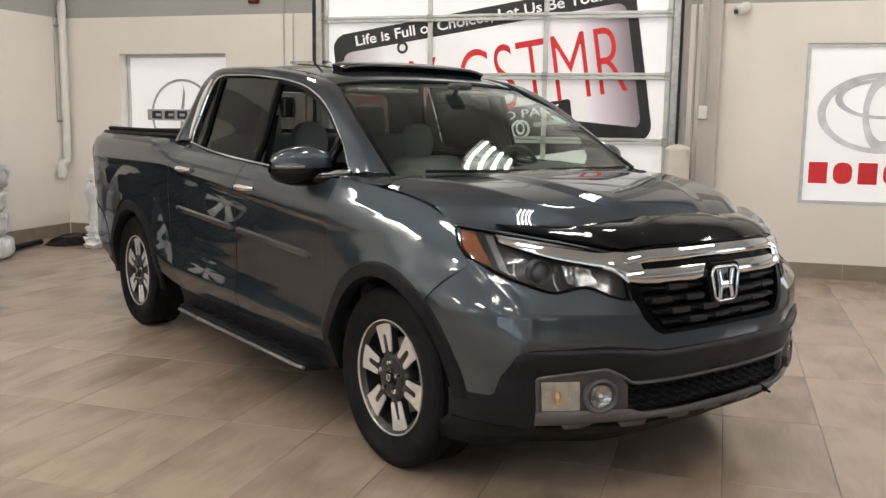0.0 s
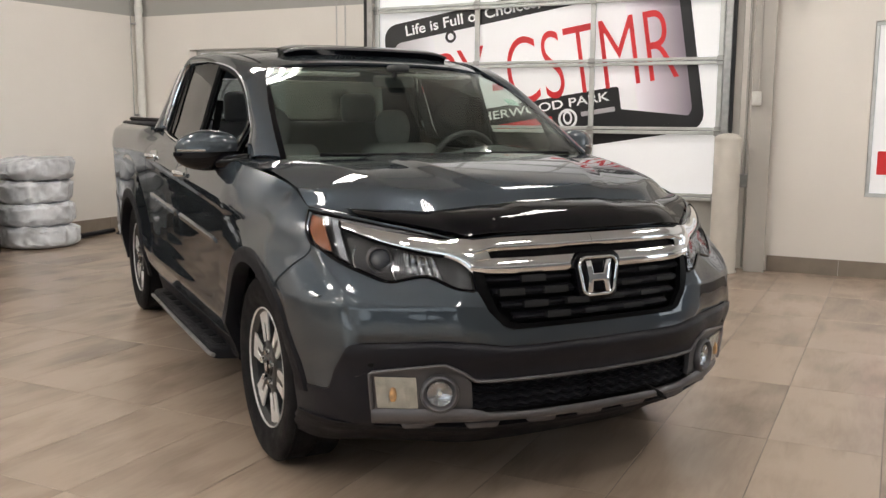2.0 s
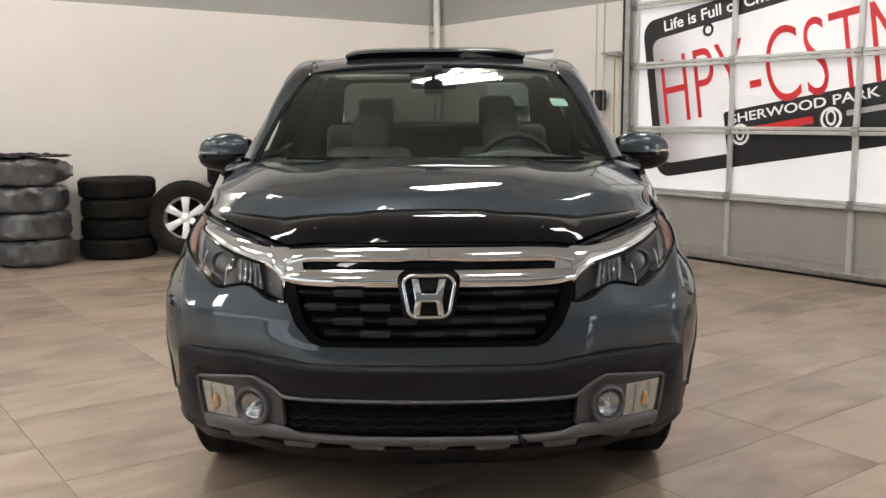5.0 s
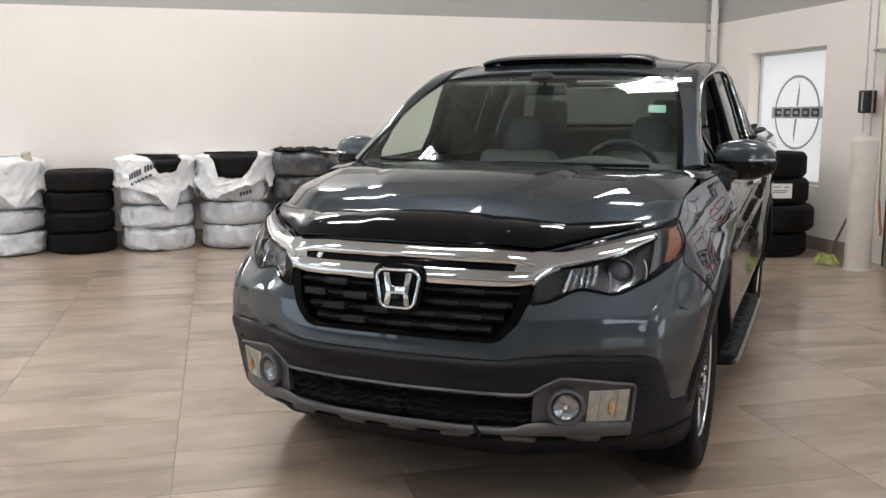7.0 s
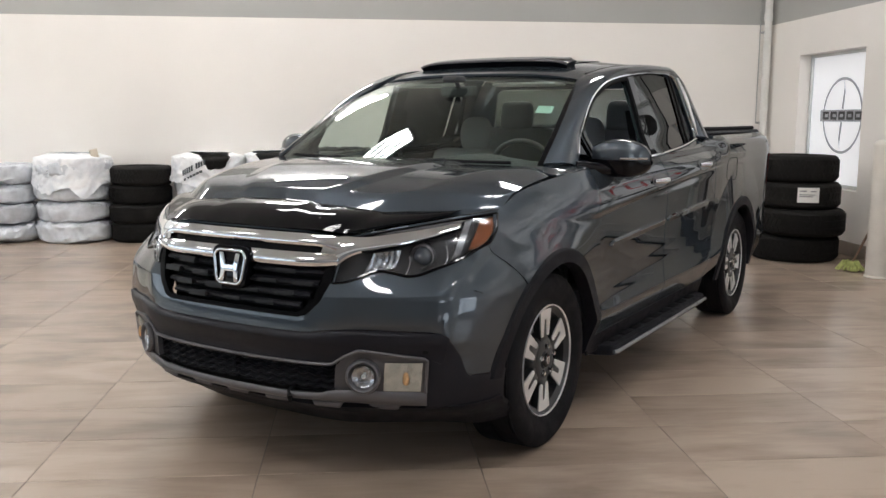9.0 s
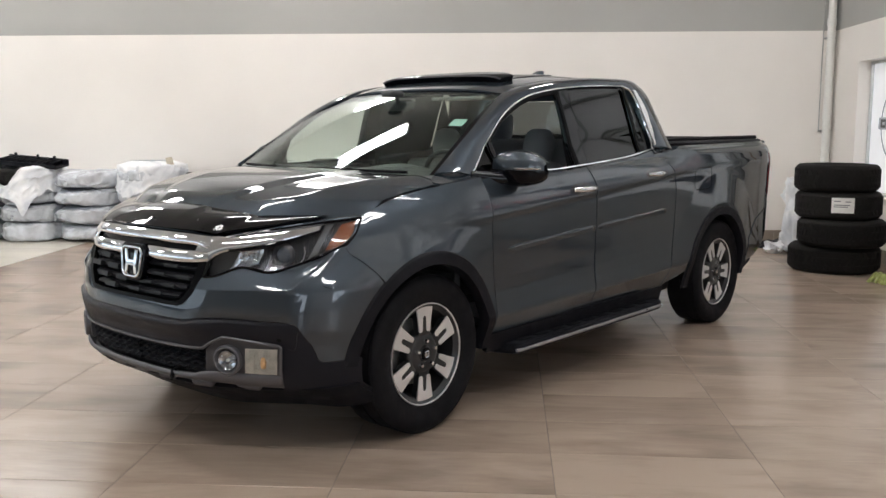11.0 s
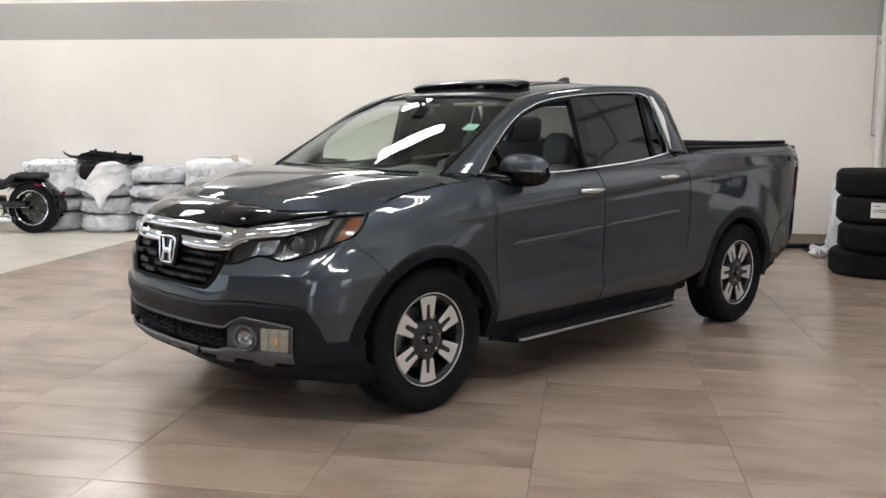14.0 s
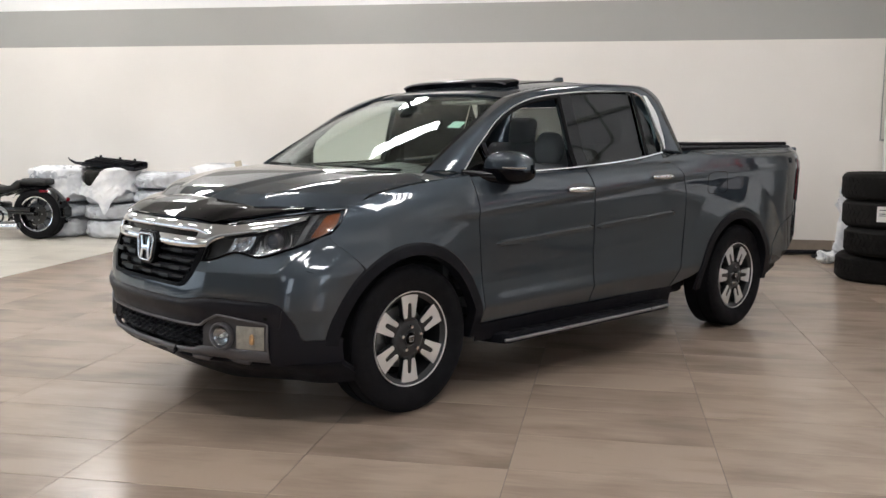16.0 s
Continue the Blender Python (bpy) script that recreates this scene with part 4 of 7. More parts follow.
    foot = on_front([(0, .6735), (.345, .6735)], [(0, .690), (.330, .690)], [(0, .6735), (0, .690)], [(.345, .6735), (.330, .690)], out=.005)
    part("grille_frame_foot", sheet(foot, 16, 4, .02, side=s), M_JET, truck)
    # chrome bar: lower and upper limb round a dark slot, and its wing above the lamp
    def limb(lo, hi, q1, out):
        def f(u, v):
            q = q1 * u
            z = lo(q) + (hi(q) - lo(q)) * v
            return front_at(q, z, out + .010 * np.sin(np.pi * v) ** .7)
        return f
    clow = keyed([(0, .857), (.3, .857), (.40, .86), (.475, .868)])
    cmid0 = keyed([(0, .908), (.38, .907), (.475, .906)])
    cmid1 = keyed([(0, .934), (.38, .932), (.475, .91)])
    ctop = keyed([(0, .978), (.3, .978), (.475, .968)])
    bar = part("chrome_bar", joined(sheet(limb(clow, cmid0, .475, .008), 30, 8, .02, side=s), sheet(limb(cmid1, ctop, .475, .008), 30, 6, .02, side=s),
                                    sheet(on_front([(.405, .906), (.475, .904)], [(.415, .934), (.475, .935)], [(.405, .906), (.415, .934)], [(.475, .904), (.475, .935)], out=.013), 4, 4, .02, side=s)), M_CHROME, truck, "bright chrome grille bar")
    part("chrome_slot", sheet(on_front([(0, .900), (.43, .900)], [(0, .942), (.43, .942)], [(0, .900), (0, .942)], [(.43, .900), (.43, .942)], out=-.004), 20, 2, .004, side=s), M_GLOSSBLACK, bar)
    arm = on_front([(.47, .862), (.50, .888), (.545, .908), (.62, .921), (.735, .941), (.83, .964), (.935, .992)], [(.47, .972), (.56, .966), (.68, .978), (.80, .993), (.935, 1.012)], [(.47, .862), (.47, .972)], [(.935, .992), (.935, 1.012)], out=.008)
    def arm_fn(u, v, arm=arm):
        p = arm(u, v)
        p[..., 0] += .009 * np.sin(np.pi * v) ** .7
        return p
    part("chrome_wing", sheet(arm_fn, 40, 10, .012, side=s), M_CHROME, truck, "chrome strip over the headlamp")
    part("wing_groove", tube([front_at(q, z, .012) * (1, s, 1) for q, z in way([(.56, .915), (.62, .921), (.735, .941), (.83, .964), (.938, .994), (.940, 1.012)], False)(np.linspace(0, 1, 40))], .0042, 6), M_GLOSSBLACK, truck)
    tip = on_front([(.60, .974), (.80, .993), (.94, 1.010)], [(.60, .985), (.80, 1.004), (.94, 1.020)], [(.60, .974), (.60, .985)], [(.94, 1.010), (.94, 1.020)], out=.006)
    part("lamp_trim", sheet(tip, 16, 2, .01, side=s), M_LAMPGREY, truck)
    # headlamp
    back_fn = on_front(HEAD_LOW, HEAD_TOP, [HEAD_LOW[0], (.478, .88), HEAD_TOP[0]], [HEAD_LOW[-1], (1.10, .99), HEAD_TOP[-1]], out=-.035)
    lamp = part("headlamp", sheet(back_fn, 36, 12, .004, side=s), M_LAMPINNER, truck, "dark projector headlamp with amber corner")
    rim_fn = on_front(HEAD_LOW, HEAD_TOP, [HEAD_LOW[0], (.478, .88), HEAD_TOP[0]], [HEAD_LOW[-1], (1.10, .99), HEAD_TOP[-1]], out=.003)
    part("cover", sheet(rim_fn, 40, 14, .003, side=s), M_CLEAR, lamp, "clear lamp cover")
    def edge(points, r=.006):
        return tube([front_at(q, z, .002) * (1, s, 1) for q, z in way(points)(np.linspace(0, 1, 30))], r, 6)
    part("rim", joined(edge(HEAD_LOW), edge(HEAD_TOP), edge([HEAD_LOW[-1], (1.10, .99), HEAD_TOP[-1]]), edge([HEAD_LOW[0], (.478, .88), HEAD_TOP[0]])), M_GLOSSBLACK, lamp)
    amber = on_front([(.972, .914), (1.00, .918), (1.05, .94)], [(1.022, 1.014), (1.055, 1.02), (1.085, 1.024)], [(.972, .914), (1.022, 1.014)], [(1.05, .94), (1.083, .985), (1.085, 1.024)], out=-.004)
    part("amber_reflector", sheet(amber, 8, 10, .006, side=s), M_AMBER, lamp, "amber side reflector")
    sil = on_front([(.905, .882), (.94, .90)], [(.955, 1.010), (.985, 1.016)], [(.905, .882), (.955, 1.010)], [(.94, .90), (.985, 1.016)], out=-.008)
    part("silver_bezel", sheet(sil, 4, 10, .006, side=s), M_SILVER, lamp)
    bowl = on_front([(.575, .834), (.695, .856)], [(.602, .906), (.708, .918)], [(.575, .834), (.602, .906)], [(.695, .856), (.708, .918)], out=-.016)
    def bowl_fn(u, v, bowl=bowl):
        p = bowl(u, v)
        p[..., 0] += -.016 * np.sin(np.pi * u) * np.sin(np.pi * v) + .010 * np.abs(np.sin(5 * np.pi * u))
        return p
    bm_ = sheet(bowl_fn, 40, 10, .006, side=s, sharp=20)
    part("high_beam_reflector", bm_, M_FACET, lamp, "ribbed bright high beam reflector")
    p0 = Vector(front_at(.795, .893, -.026) * (1, s, 1))
    proj = part("projector", lathe([(.046, -.02), (.046, .012), (.041, .018), (.038, .010), (.036, -.004)], 30), M_SATIN, lamp, "round projector lens", m=Matrix.Translation(p0) @ (Vector((1, .35 * s, 0))).to_track_quat("Z", "Y").to_matrix().to_4x4())
    part("lens", lathe([(.036, -.002), (.031, .010), (.020, .018), (0, .022)], 28), material("projector_glass", (.10, .11, .13), .03, coat=1.0, spec=.8) if s > 0 else bpy.data.materials["projector_glass"], proj)
    for q, z in ((.735, .862), (.875, .895)):
        arcp = [front_at(q + .012 * math.cos(w), z + .035 * math.sin(w), -.004) * (1, s, 1) for w in np.linspace(-1.3, 1.3, 9)]
        part("light_guide", tube(arcp, .0035, 5), M_SILVERPAPER, lamp)

# grille: black back, slats with grey blocks, badge
def full(fn, nu, nv, thick):
    return joined(sheet(fn, nu, nv, thick, side=1), sheet(fn, nu, nv, thick, side=-1))


grille = part("grille", full(on_front([(0, .68), (.33, .68)], [(0, .87), (.45, .87)], [(0, .68), (0, .87)], [(.33, .68), (.41, .74), (.45, .87)], out=-.055), 14, 8, .004), M_BLACK, truck, "black slatted grille")
for z, w in ((.835, .425), (.793, .404), (.751, .376), (.712, .338)):
    def slat(u, v, z=z, w=w):
        return front_at(w * u, z - .013 + .024 * v, -.020 + .014 * np.sin(np.pi * v) + 0 * u)
    sl = part("slat", full(slat, 14, 5, .03), M_CLAD, grille)
    for k in range(-3, 4):
        y0 = k * .170 + (.085 if z in (.835, .751) else .0)
        if abs(y0) + .05 > w or (z > .76 and abs(y0) < .11):
            continue
        def blk(u, v, z=z, y0=y0):
            q = y0 + (u - .5) * .092
            p = front_at(np.abs(q), z - .008 + .015 * v, -.0045 + .001 * np.sin(np.pi * v))
            p[..., 1] *= np.sign(q)
            return p
        part("slat_block", sheet(blk, 8, 4, .02, flip=y0 < 0), material("slat_grey", (.017, .0175, .019), .45, spec=.22) if "slat_grey" not in bpy.data.materials else bpy.data.materials["slat_grey"], sl)


def rounded(w0, w1, h0, h1, r, n=6):
    """Outline of a plate, w0 wide below and w1 above, with round corners."""
    pts = []
    for cx, cz, a in ((w1 - r, h1 - r, 0), (-w1 + r, h1 - r, 90), (-w0 + r, h0 + r, 180), (w0 - r, h0 + r, 270)):
        for k in range(n + 1):
            w = radians(a + 90 * k / n)
            pts.append((cx + r * math.cos(w), cz + r * math.sin(w)))
    return pts


badge = part("badge", prism(rounded(.082, .098, -.078, .085, .035), -.035, .012, "x", .004), M_GLOSSBLACK, truck, "black badge plate with chrome emblem", m=pose(.893, 0, .828, 0, -6, 0))
ring = [(.016, a, b) for a, b in rounded(.066, .079, -.062, .067, .03)]
part("emblem_ring", tube(ring, .0062, 8, closed=True), M_CHROME, badge)
outline_h = [(.027, .012), (.038, .060), (.066, .060), (.051, -.008), (.060, -.058), (.034, -.058), (.027, -.016)]
outline_h = [(y * .82, z * .96) for y, z in outline_h]
outline_h = outline_h + [(-y, z) for y, z in outline_h[::-1]]
part("emblem", prism(outline_h, .010, .021, "x", .0035, 2), M_CHROME, badge, "chrome letter emblem")

# lower grille, bright lower bar, valance, tow hook
lower = part("lower_grille", full(on_front([(0, .335), (.50, .345)], [(0, .505), (.51, .505)], [(0, .335), (0, .505)], [(.50, .345), (.51, .505)], out=-.05), 14, 4, .004), M_BLACK, truck, "black lower grille with wavy bars")
for k, z in enumerate((.402, .428, .454, .480)):
    def bar(u, v, z=z):
        q = .495 * u
        return front_at(q, z - .007 + .014 * v + .0035 * np.sin(q * 105), -.025 + .012 * np.sin(np.pi * v))
    part("bar", full(bar, 70, 4, .025), M_CLAD, lower)
LOWBAR_T = keyed([(0, .382), (.29, .383), (.43, .388), (.48, .402), (.52, .408), (.895, .400)])
LOWBAR_B = keyed([(0, .345), (.29, .352), (.45, .358), (.895, .340)])


def lowbar(u, v):
    q = .895 * u
    t, b = LOWBAR_T(q), LOWBAR_B(q)
    z = b + (t - b) * v
    return front_at(q, z, .014 + .012 * np.sin(np.pi * v) ** .6 - .012 * ease(q, .6, .895))


part("skid_bar", full(lowbar, 50, 8, .03), M_SATIN, truck, "satin silver lower bumper bar")
for y in (-.62, -.42, -.2, 0, .2, .42, .62):
    q = s_y(abs(y), .34)
    c = front_at(q, .335, -.012) * (1, 1 if y >= 0 else -1, 1)
    part("skid_tooth", block(-.04, .012, -.05, .05, -.010, .014, .006, 2, taper=(1, 1.3)), M_SATIN, truck, m=Matrix.Translation(c) @ pose(0, 0, 0, 0, 0, math.degrees(math.atan2(y * .6, 1))))


def valance(u, v):
    q = 1.33 * u
    z = .345 - .115 * v - .02 * v * (1 - ease(q, .3, .8))
    return front_at(q, np.maximum(z, .2), -.02 - .05 * v * (1 - ease(q, .85, 1.15)) + .012 * ease(q, .9, 1.15))


part("front_valance", full(valance, 50, 8, .02), M_CLAD, truck)
hook = front_at(s_y(.27, .38), .375, .0)
part("block_heater_plug", joined(tube([hook + (-.04, .0, .012), hook + (.01, .008, .004), hook + (.030, .03, -.014)], [.009, .010, .011], 8), tube([hook + (.030, .03, -.014), hook + (.042, .042, -.024)], [.006, .005], 6)), M_BLACK, truck, "black heater plug hanging from the grille")


# wind deflector along the hood's front edge, kinked where the grille bar meets the lamps
GUARD_LOW = keyed([(0, .992), (.38, .990), (.45, .984), (.475, .980), (.51, .988), (.60, 1.002), (.72, 1.018), (.86, 1.037), (1.105, 1.062)])
GUARD_V = keyed([(0, .800), (.40, .803), (.55, .815), (.62, .833), (.72, .848), (.80, .862), (.90, .885)])


def guard(u, v):
    q = (2 * u - 1) * .885
    a = np.abs(q)
    top = hood_fn((q + 1) / 2, GUARD_V(a))
    k = a * _hp[-1, 1]
    s = np.interp(k, _hp[:, 1], _hs)
    low = front_at(s, GUARD_LOW(s), .020 - .006 * ease(a, .5, .7))
    low[..., 1] *= np.sign(q)
    mid = 1 - ease(a, .52, .60)
    w = v[..., None]
    bulge = (.007 + .012 * mid) * np.sin(np.pi * v)
    p = top * (1 - w) + low * w
    p[..., 0] += bulge * .6
    p[..., 2] += bulge * .8 + .003 * (1 - v)
    return p


part("hood_deflector", sheet(guard, 150, 14, .002, flip=True), M_GLOSSBLACK, truck, "gloss black hood wind deflector")
for y in (-.36, .36):
    part("deflector_stud", lathe([(0, .002), (.0035, .0015), (.004, 0)], 8), M_SATIN, truck, m=pose(.80, y, 1.034, 0, 40, 0))
# wipers
for sg, y0, y1 in ((1, .62, .02), (-1, .10, -.60)):
    a, b = glass_fn(np.array((y0 / .745 + 1) / 2), np.array(.004), .009), glass_fn(np.array((y1 / .745 + 1) / 2), np.array(.016), .009)
    mid = glass_fn(np.array(((y0 + y1) / 2 / .745 + 1) / 2), np.array(.009), .011)
    wp = part("wiper", tube([a, mid, b], .008, 6), M_BLACK, truck)
    pv = glass_fn(np.array(((y0 * .25 + y1 * .75) / .745 + 1) / 2), np.array(0.0), .0)
    part("wiper_arm", tube([pv + (.05, 0, -.02), pv + (.035, .03, .004), mid + (0, 0, .004)], [.014, .010, .009], 6), M_BLACK, wp)


# ---- wheels ----
def tyre_mesh(r=.375, w=.245, rim=.232, tread=True, n=64, axis="y"):
    h = w / 2
    prof = [(rim - .012, -h * .80), (rim + .004, -h * .86), (rim + .025, -h * .93), (r - .075, -h * .995), (r - .045, -h), (r - .022, -h * .96), (r - .007, -h * .86), (r, -h * .74)]
    for g in ((-.40, -.34), (-.03, .03), (.34, .40)) if tread else ():
        prof += [(r, g[0] * w), (r - .007, (g[0] + .008) * w), (r - .007, (g[1] - .008) * w), (r, g[1] * w)]
    prof += [(r, h * .74), (r - .007, h * .86), (r - .022, h * .96), (r - .045, h), (r - .075, h * .995), (rim + .025, h * .93), (rim + .004, h * .86), (rim - .012, h * .80)]
    return lathe(prof, n, axis)


def wheel_at(x, sg, turned):
    """A tyre on a dark alloy wheel with six bright forked spokes."""
    m = pose(x, .81 * sg, .375, 0, 0, 0 if sg > 0 else 180)
    wh = part("wheel", lathe([(.228, -.10), (.205, -.08), (.20, .04), (.212, .085), (.232, .098), (.239, .104), (.240, .098), (.236, .09)], 56, "y"), M_RIMDARK, truck, "dark alloy wheel with bright forked spokes", m=m)
    part("tyre", tyre_mesh(rim=.245), M_TYRE, wh)
    part("rim_edge", lathe([(.2355, .099), (.2370, .107), (.2410, .108), (.2435, .100)], 56, "y"), M_RIMBRIGHT, wh)
    part("brake_disc", lathe([(0, .0), (.155, .0), (.158, .004), (.158, .016), (0, .016)], 36, "y"), M_STEEL, wh)
    part("backing", lathe([(0, -.03), (.205, -.03)], 32, "y"), M_BLACK, wh)
    part("hub_face", lathe([(0, .098), (.034, .098), (.040, .090), (.075, .092), (.095, .086), (.108, .070), (.11, .03)], 36, "y"), M_RIMDARK, wh)
    for k in range(6):
        a = pose(0, 0, 0, 0, 60 * k + turned, 0)
        dark = prism([(-.032, .06), (-.044, .15), (-.060, .232), (.060, .232), (.044, .15), (.032, .06)], .052, .088, "y", .006)
        sp = part("spoke", dark, M_RIMDARK, wh, m=a)
        fork = [(-.057, .225), (-.028, .2305), (0, .232), (.028, .2305), (.057, .225), (.0475, .175), (.0385, .112), (.034, .104), (.020, .104), (.0145, .110), (.0115, .172), (.006, .180),
                (-.006, .180), (-.0115, .172), (-.0145, .110), (-.020, .104), (-.034, .104), (-.0385, .112), (-.0475, .175)]
        part("spoke_face", prism(fork, .084, .0925, "y", .0015, 1), M_RIMBRIGHT, sp, "bright machined spoke face")
    for k in range(5):
        w = radians(90 + 72 * k)
        part("wheel_nut", lathe([(0, .112), (.009, .111), (.0125, .100), (.0125, .085)], 6, "y"), M_CHROME, wh, m=pose(.062 * math.cos(w), 0, .062 * math.sin(w)))
    cap = part("centre_cap", lathe([(0, .106), (.026, .105), (.031, .098)], 24, "y"), M_GLOSSBLACK, wh)
    part("cap_emblem", joined(tube([(a, .106, b) for a, b in rounded(.012, .015, -.013, .014, .006, 3)], .0016, 5, closed=True), tube([(-.008, .106, .012), (-.007, .106, -.012)], .0024, 5), tube([(.008, .106, .012), (.007, .106, -.012)], .0024, 5), tube([(-.008, .106, 0), (.008, .106, 0)], .002, 5)), M_CHROME, cap)
    return wh


for x, sg, turned in ((-.045, 1, 0), (-.045, -1, 18), (-3.235, 1, 25), (-3.235, -1, 8)):
    wheel_at(x, sg, turned)


# ---- mirrors, roof, bed ----
for sg in (1, -1):
    def shell(u, v):
        """A rounded mirror head: u round it, v from the body outwards."""
        w = 2 * np.pi * u
        t = np.clip(v, 0, 1)
        y = .866 + .250 * t
        sx = .088 * (np.sin(np.pi * np.clip(t * .875 + .12, 0, 1)) ** .45)
        sz = .085 * (np.sin(np.pi * np.clip(t * .905 + .09, 0, 1)) ** .38)
        c, q = np.cos(w), np.sin(w)
        x = -.655 + sx * np.sign(c) * np.abs(c) ** .7 - .05 * t
        z = 1.230 + sz * np.sign(q) * np.abs(q) ** .75 * np.where(q > 0, 1.0, .92) - .008 * t
        return np.stack([x, y, z], -1)
    head = part("door_mirror", sheet(shell, 36, 22, side=sg), M_PAINT, truck, "grey door mirror with chrome line")
    def under(u, v):
        p = shell(.5 + .5 * u, v)
        c = np.array([-.67, .99, 1.230])
        q = c + (p - c) * (1.035, 1.02, 1.04)
        q[..., 2] -= .012
        return q
    part("mirror_base", sheet(under, 24, 20, .004, side=sg), M_GLOSSBLACK, head, "gloss black lower shell")
    pts = [shell(np.array(.985), np.array(a)) * 1.0 for a in np.linspace(.55, .97, 10)]
    part("chrome_line", moved(tube([(p[0] + .006, p[1] + .004, 1.222) for p in pts], .005, 6), Matrix.Scale(sg, 4, (0, 1, 0))), M_CHROME, head)
    part("mirror_glass", moved(prism(rounded(.060, .065, -.058, .058, .03), -.004, 0, "x"), Matrix.Scale(sg, 4, (0, 1, 0)) @ pose(-.748, .975, 1.230)), M_SILVERPAPER, head, "mirror glass facing rearwards")
    part("mirror_arm", moved(tube([(-.445, .845, 1.196), (-.50, .865, 1.182), (-.58, .91, 1.170), (-.67, .985, 1.168)], [.020, .036, .042, .030], 12, squash=.8), Matrix.Scale(sg, 4, (0, 1, 0))), M_GLOSSBLACK, head)
    # roof channel strip and fuel door
    ch = [np.array(p) * (1, sg, 1) + (0, -.03 * sg, .006) for p in way(ROOF_EDGE)(np.linspace(.08, 1, 20))]
    part("roof_channel", tube(ch, .006, 6), M_GLOSSBLACK, truck)


_edge_y, _edge_z = keyed([(x, y) for x, y, z in ROOF_EDGE]), keyed([(x, z) for x, y, z in ROOF_EDGE])


def roof_z(x, y):
    """Height of the roof's skin at x, y."""
    return _edge_z(x) + (ROOF_MID(x) - _edge_z(x)) * (1 - np.clip(np.abs(y) / _edge_y(x), 0, 1) ** 2.4)


def visor(u, v):
    q = 2 * u - 1
    y = .47 * q + .005
    x = -1.155 - .03 * np.abs(q) ** 2.5 - .14 * v * (1 - .15 * np.abs(q) ** 3)
    z = 1.723 - .008 * q ** 2 - .020 * np.abs(q) ** 10 + .026 * v ** .6
    return np.stack([x, y, z], -1)


vis = part("sunroof_deflector", sheet(visor, 60, 14, .037, flip=False), M_GLOSSBLACK, truck, "smoked sunroof wind deflector")
part("deflector_edge", tube([visor(np.array(a), np.array(.02)) + (.004, 0, -.004) for a in np.linspace(.005, .995, 30)], .0055, 6), M_SATIN, vis)
for y in (-.36, .0, .36):
    part("deflector_clip", block(-1.30, -1.20, y - .02, y + .02, float(roof_z(-1.20, y)) - .005, 1.700, .004, 1), M_BLACK, vis)
sun = lambda u, v: np.stack([-1.30 - .48 * u, -.42 + .84 * v, roof_z(-1.30 - .48 * u, -.42 + .84 * v) + .004], -1)
part("sunroof_glass", sheet(sun, 10, 10, .006, flip=True), M_GLOSSBLACK, truck)
fin = prism([(-2.10, 0), (-2.13, .02), (-2.21, .055), (-2.255, .058), (-2.27, 0)], -.02, .02, "y", .008)
part("antenna_fin", fin, M_PAINT, truck, m=pose(0, .02, 1.747))

def bed_rail(sg):
    pts = [side_at(x, 1.300, -.035) * (1, sg, 1) + (0, 0, .012) for x in np.linspace(-2.50, -4.09, 14)]
    return tube(pts, .024, 8, squash=.7)


for sg in (1, -1):
    part("bed_rail_cap", bed_rail(sg), M_CLAD, truck)
cover = part("tonneau_cover", block(-4.14, -2.50, -.80, .80, 1.312, 1.338, .012, 2), M_CLAD, truck, "black folding bed cover")
for k in range(3):
    x = -2.92 - .41 * k
    part("cover_fold", block(x - .012, x + .012, -.79, .79, 1.336, 1.345, .004, 1), M_BLACK, cover)
for sg in (1, -1):
    part("cover_edge", tube([(-2.52, .795 * sg, 1.336), (-4.13, .795 * sg, 1.340)], .014, 8), M_BLACK, cover)
    # tail lamp and rear corner
    lampf = lambda u, v: side_at(-4.045 - .15 * u, .90 + .32 * v - .02 * u, .004)
    part("tail_lamp", sheet(lampf, 8, 12, .03, side=sg), M_RED, truck, "red wrap-round tail lamp")
    corner = lambda u, v: side_at(-4.10 - .22 * u, .80 + .51 * v, 0)
    part("rear_corner", sheet(corner, 10, 14, .01, side=sg), M_PAINT, truck)
    bump = lambda u, v: side_at(-3.655 - .66 * u, .42 + .25 * ease(u, .05, .9) + (.29 * ease(u, -.35, .30) - .12 * ease(u, .1, .9)) * v, .004)
    part("rear_bumper_side", sheet(bump, 30, 12, .02, side=sg), M_PAINT, truck, "painted rear bumper corner")
    lowb = lambda u, v: side_at(-3.62 - .13 * u, .34 + .06 * u + .09 * v, .0)
    part("rear_lower_trim", sheet(lowb, 12, 4, .02, side=sg), M_CLAD, truck)
part("tailgate", block(-4.335, -4.30, -.80, .80, .74, 1.31, .012, 2), M_PAINT, truck)
part("rear_bumper", block(-4.34, -4.22, -.74, .74, .62, .78, .03, 2), M_PAINT, truck)
part("underbody", joined(block(-3.7, .62, -.56, .56, .26, .50, .03, 1), block(-4.2, -3.7, -.56, .56, .44, .62, .03, 1), block(-2.42, -.52, -.86, .86, .30, .42, .02, 1), block(-4.0, -3.62, -.80, .80, .50, .66, .02, 1), block(-2.62, -2.40, -.85, .85, .32, .60, .02, 1)), M_BLACK, truck)
part("bed_floor", block(-4.1, -2.45, -.80, .80, .80, .84), M_BLACK, truck)
part("engine_bay_shield", joined(block(-.50, .60, -.57, .57, .50, .95, .02, 1), block(.30, .66, -.62, .62, .36, .86, .05, 1)), M_BLACK, truck)

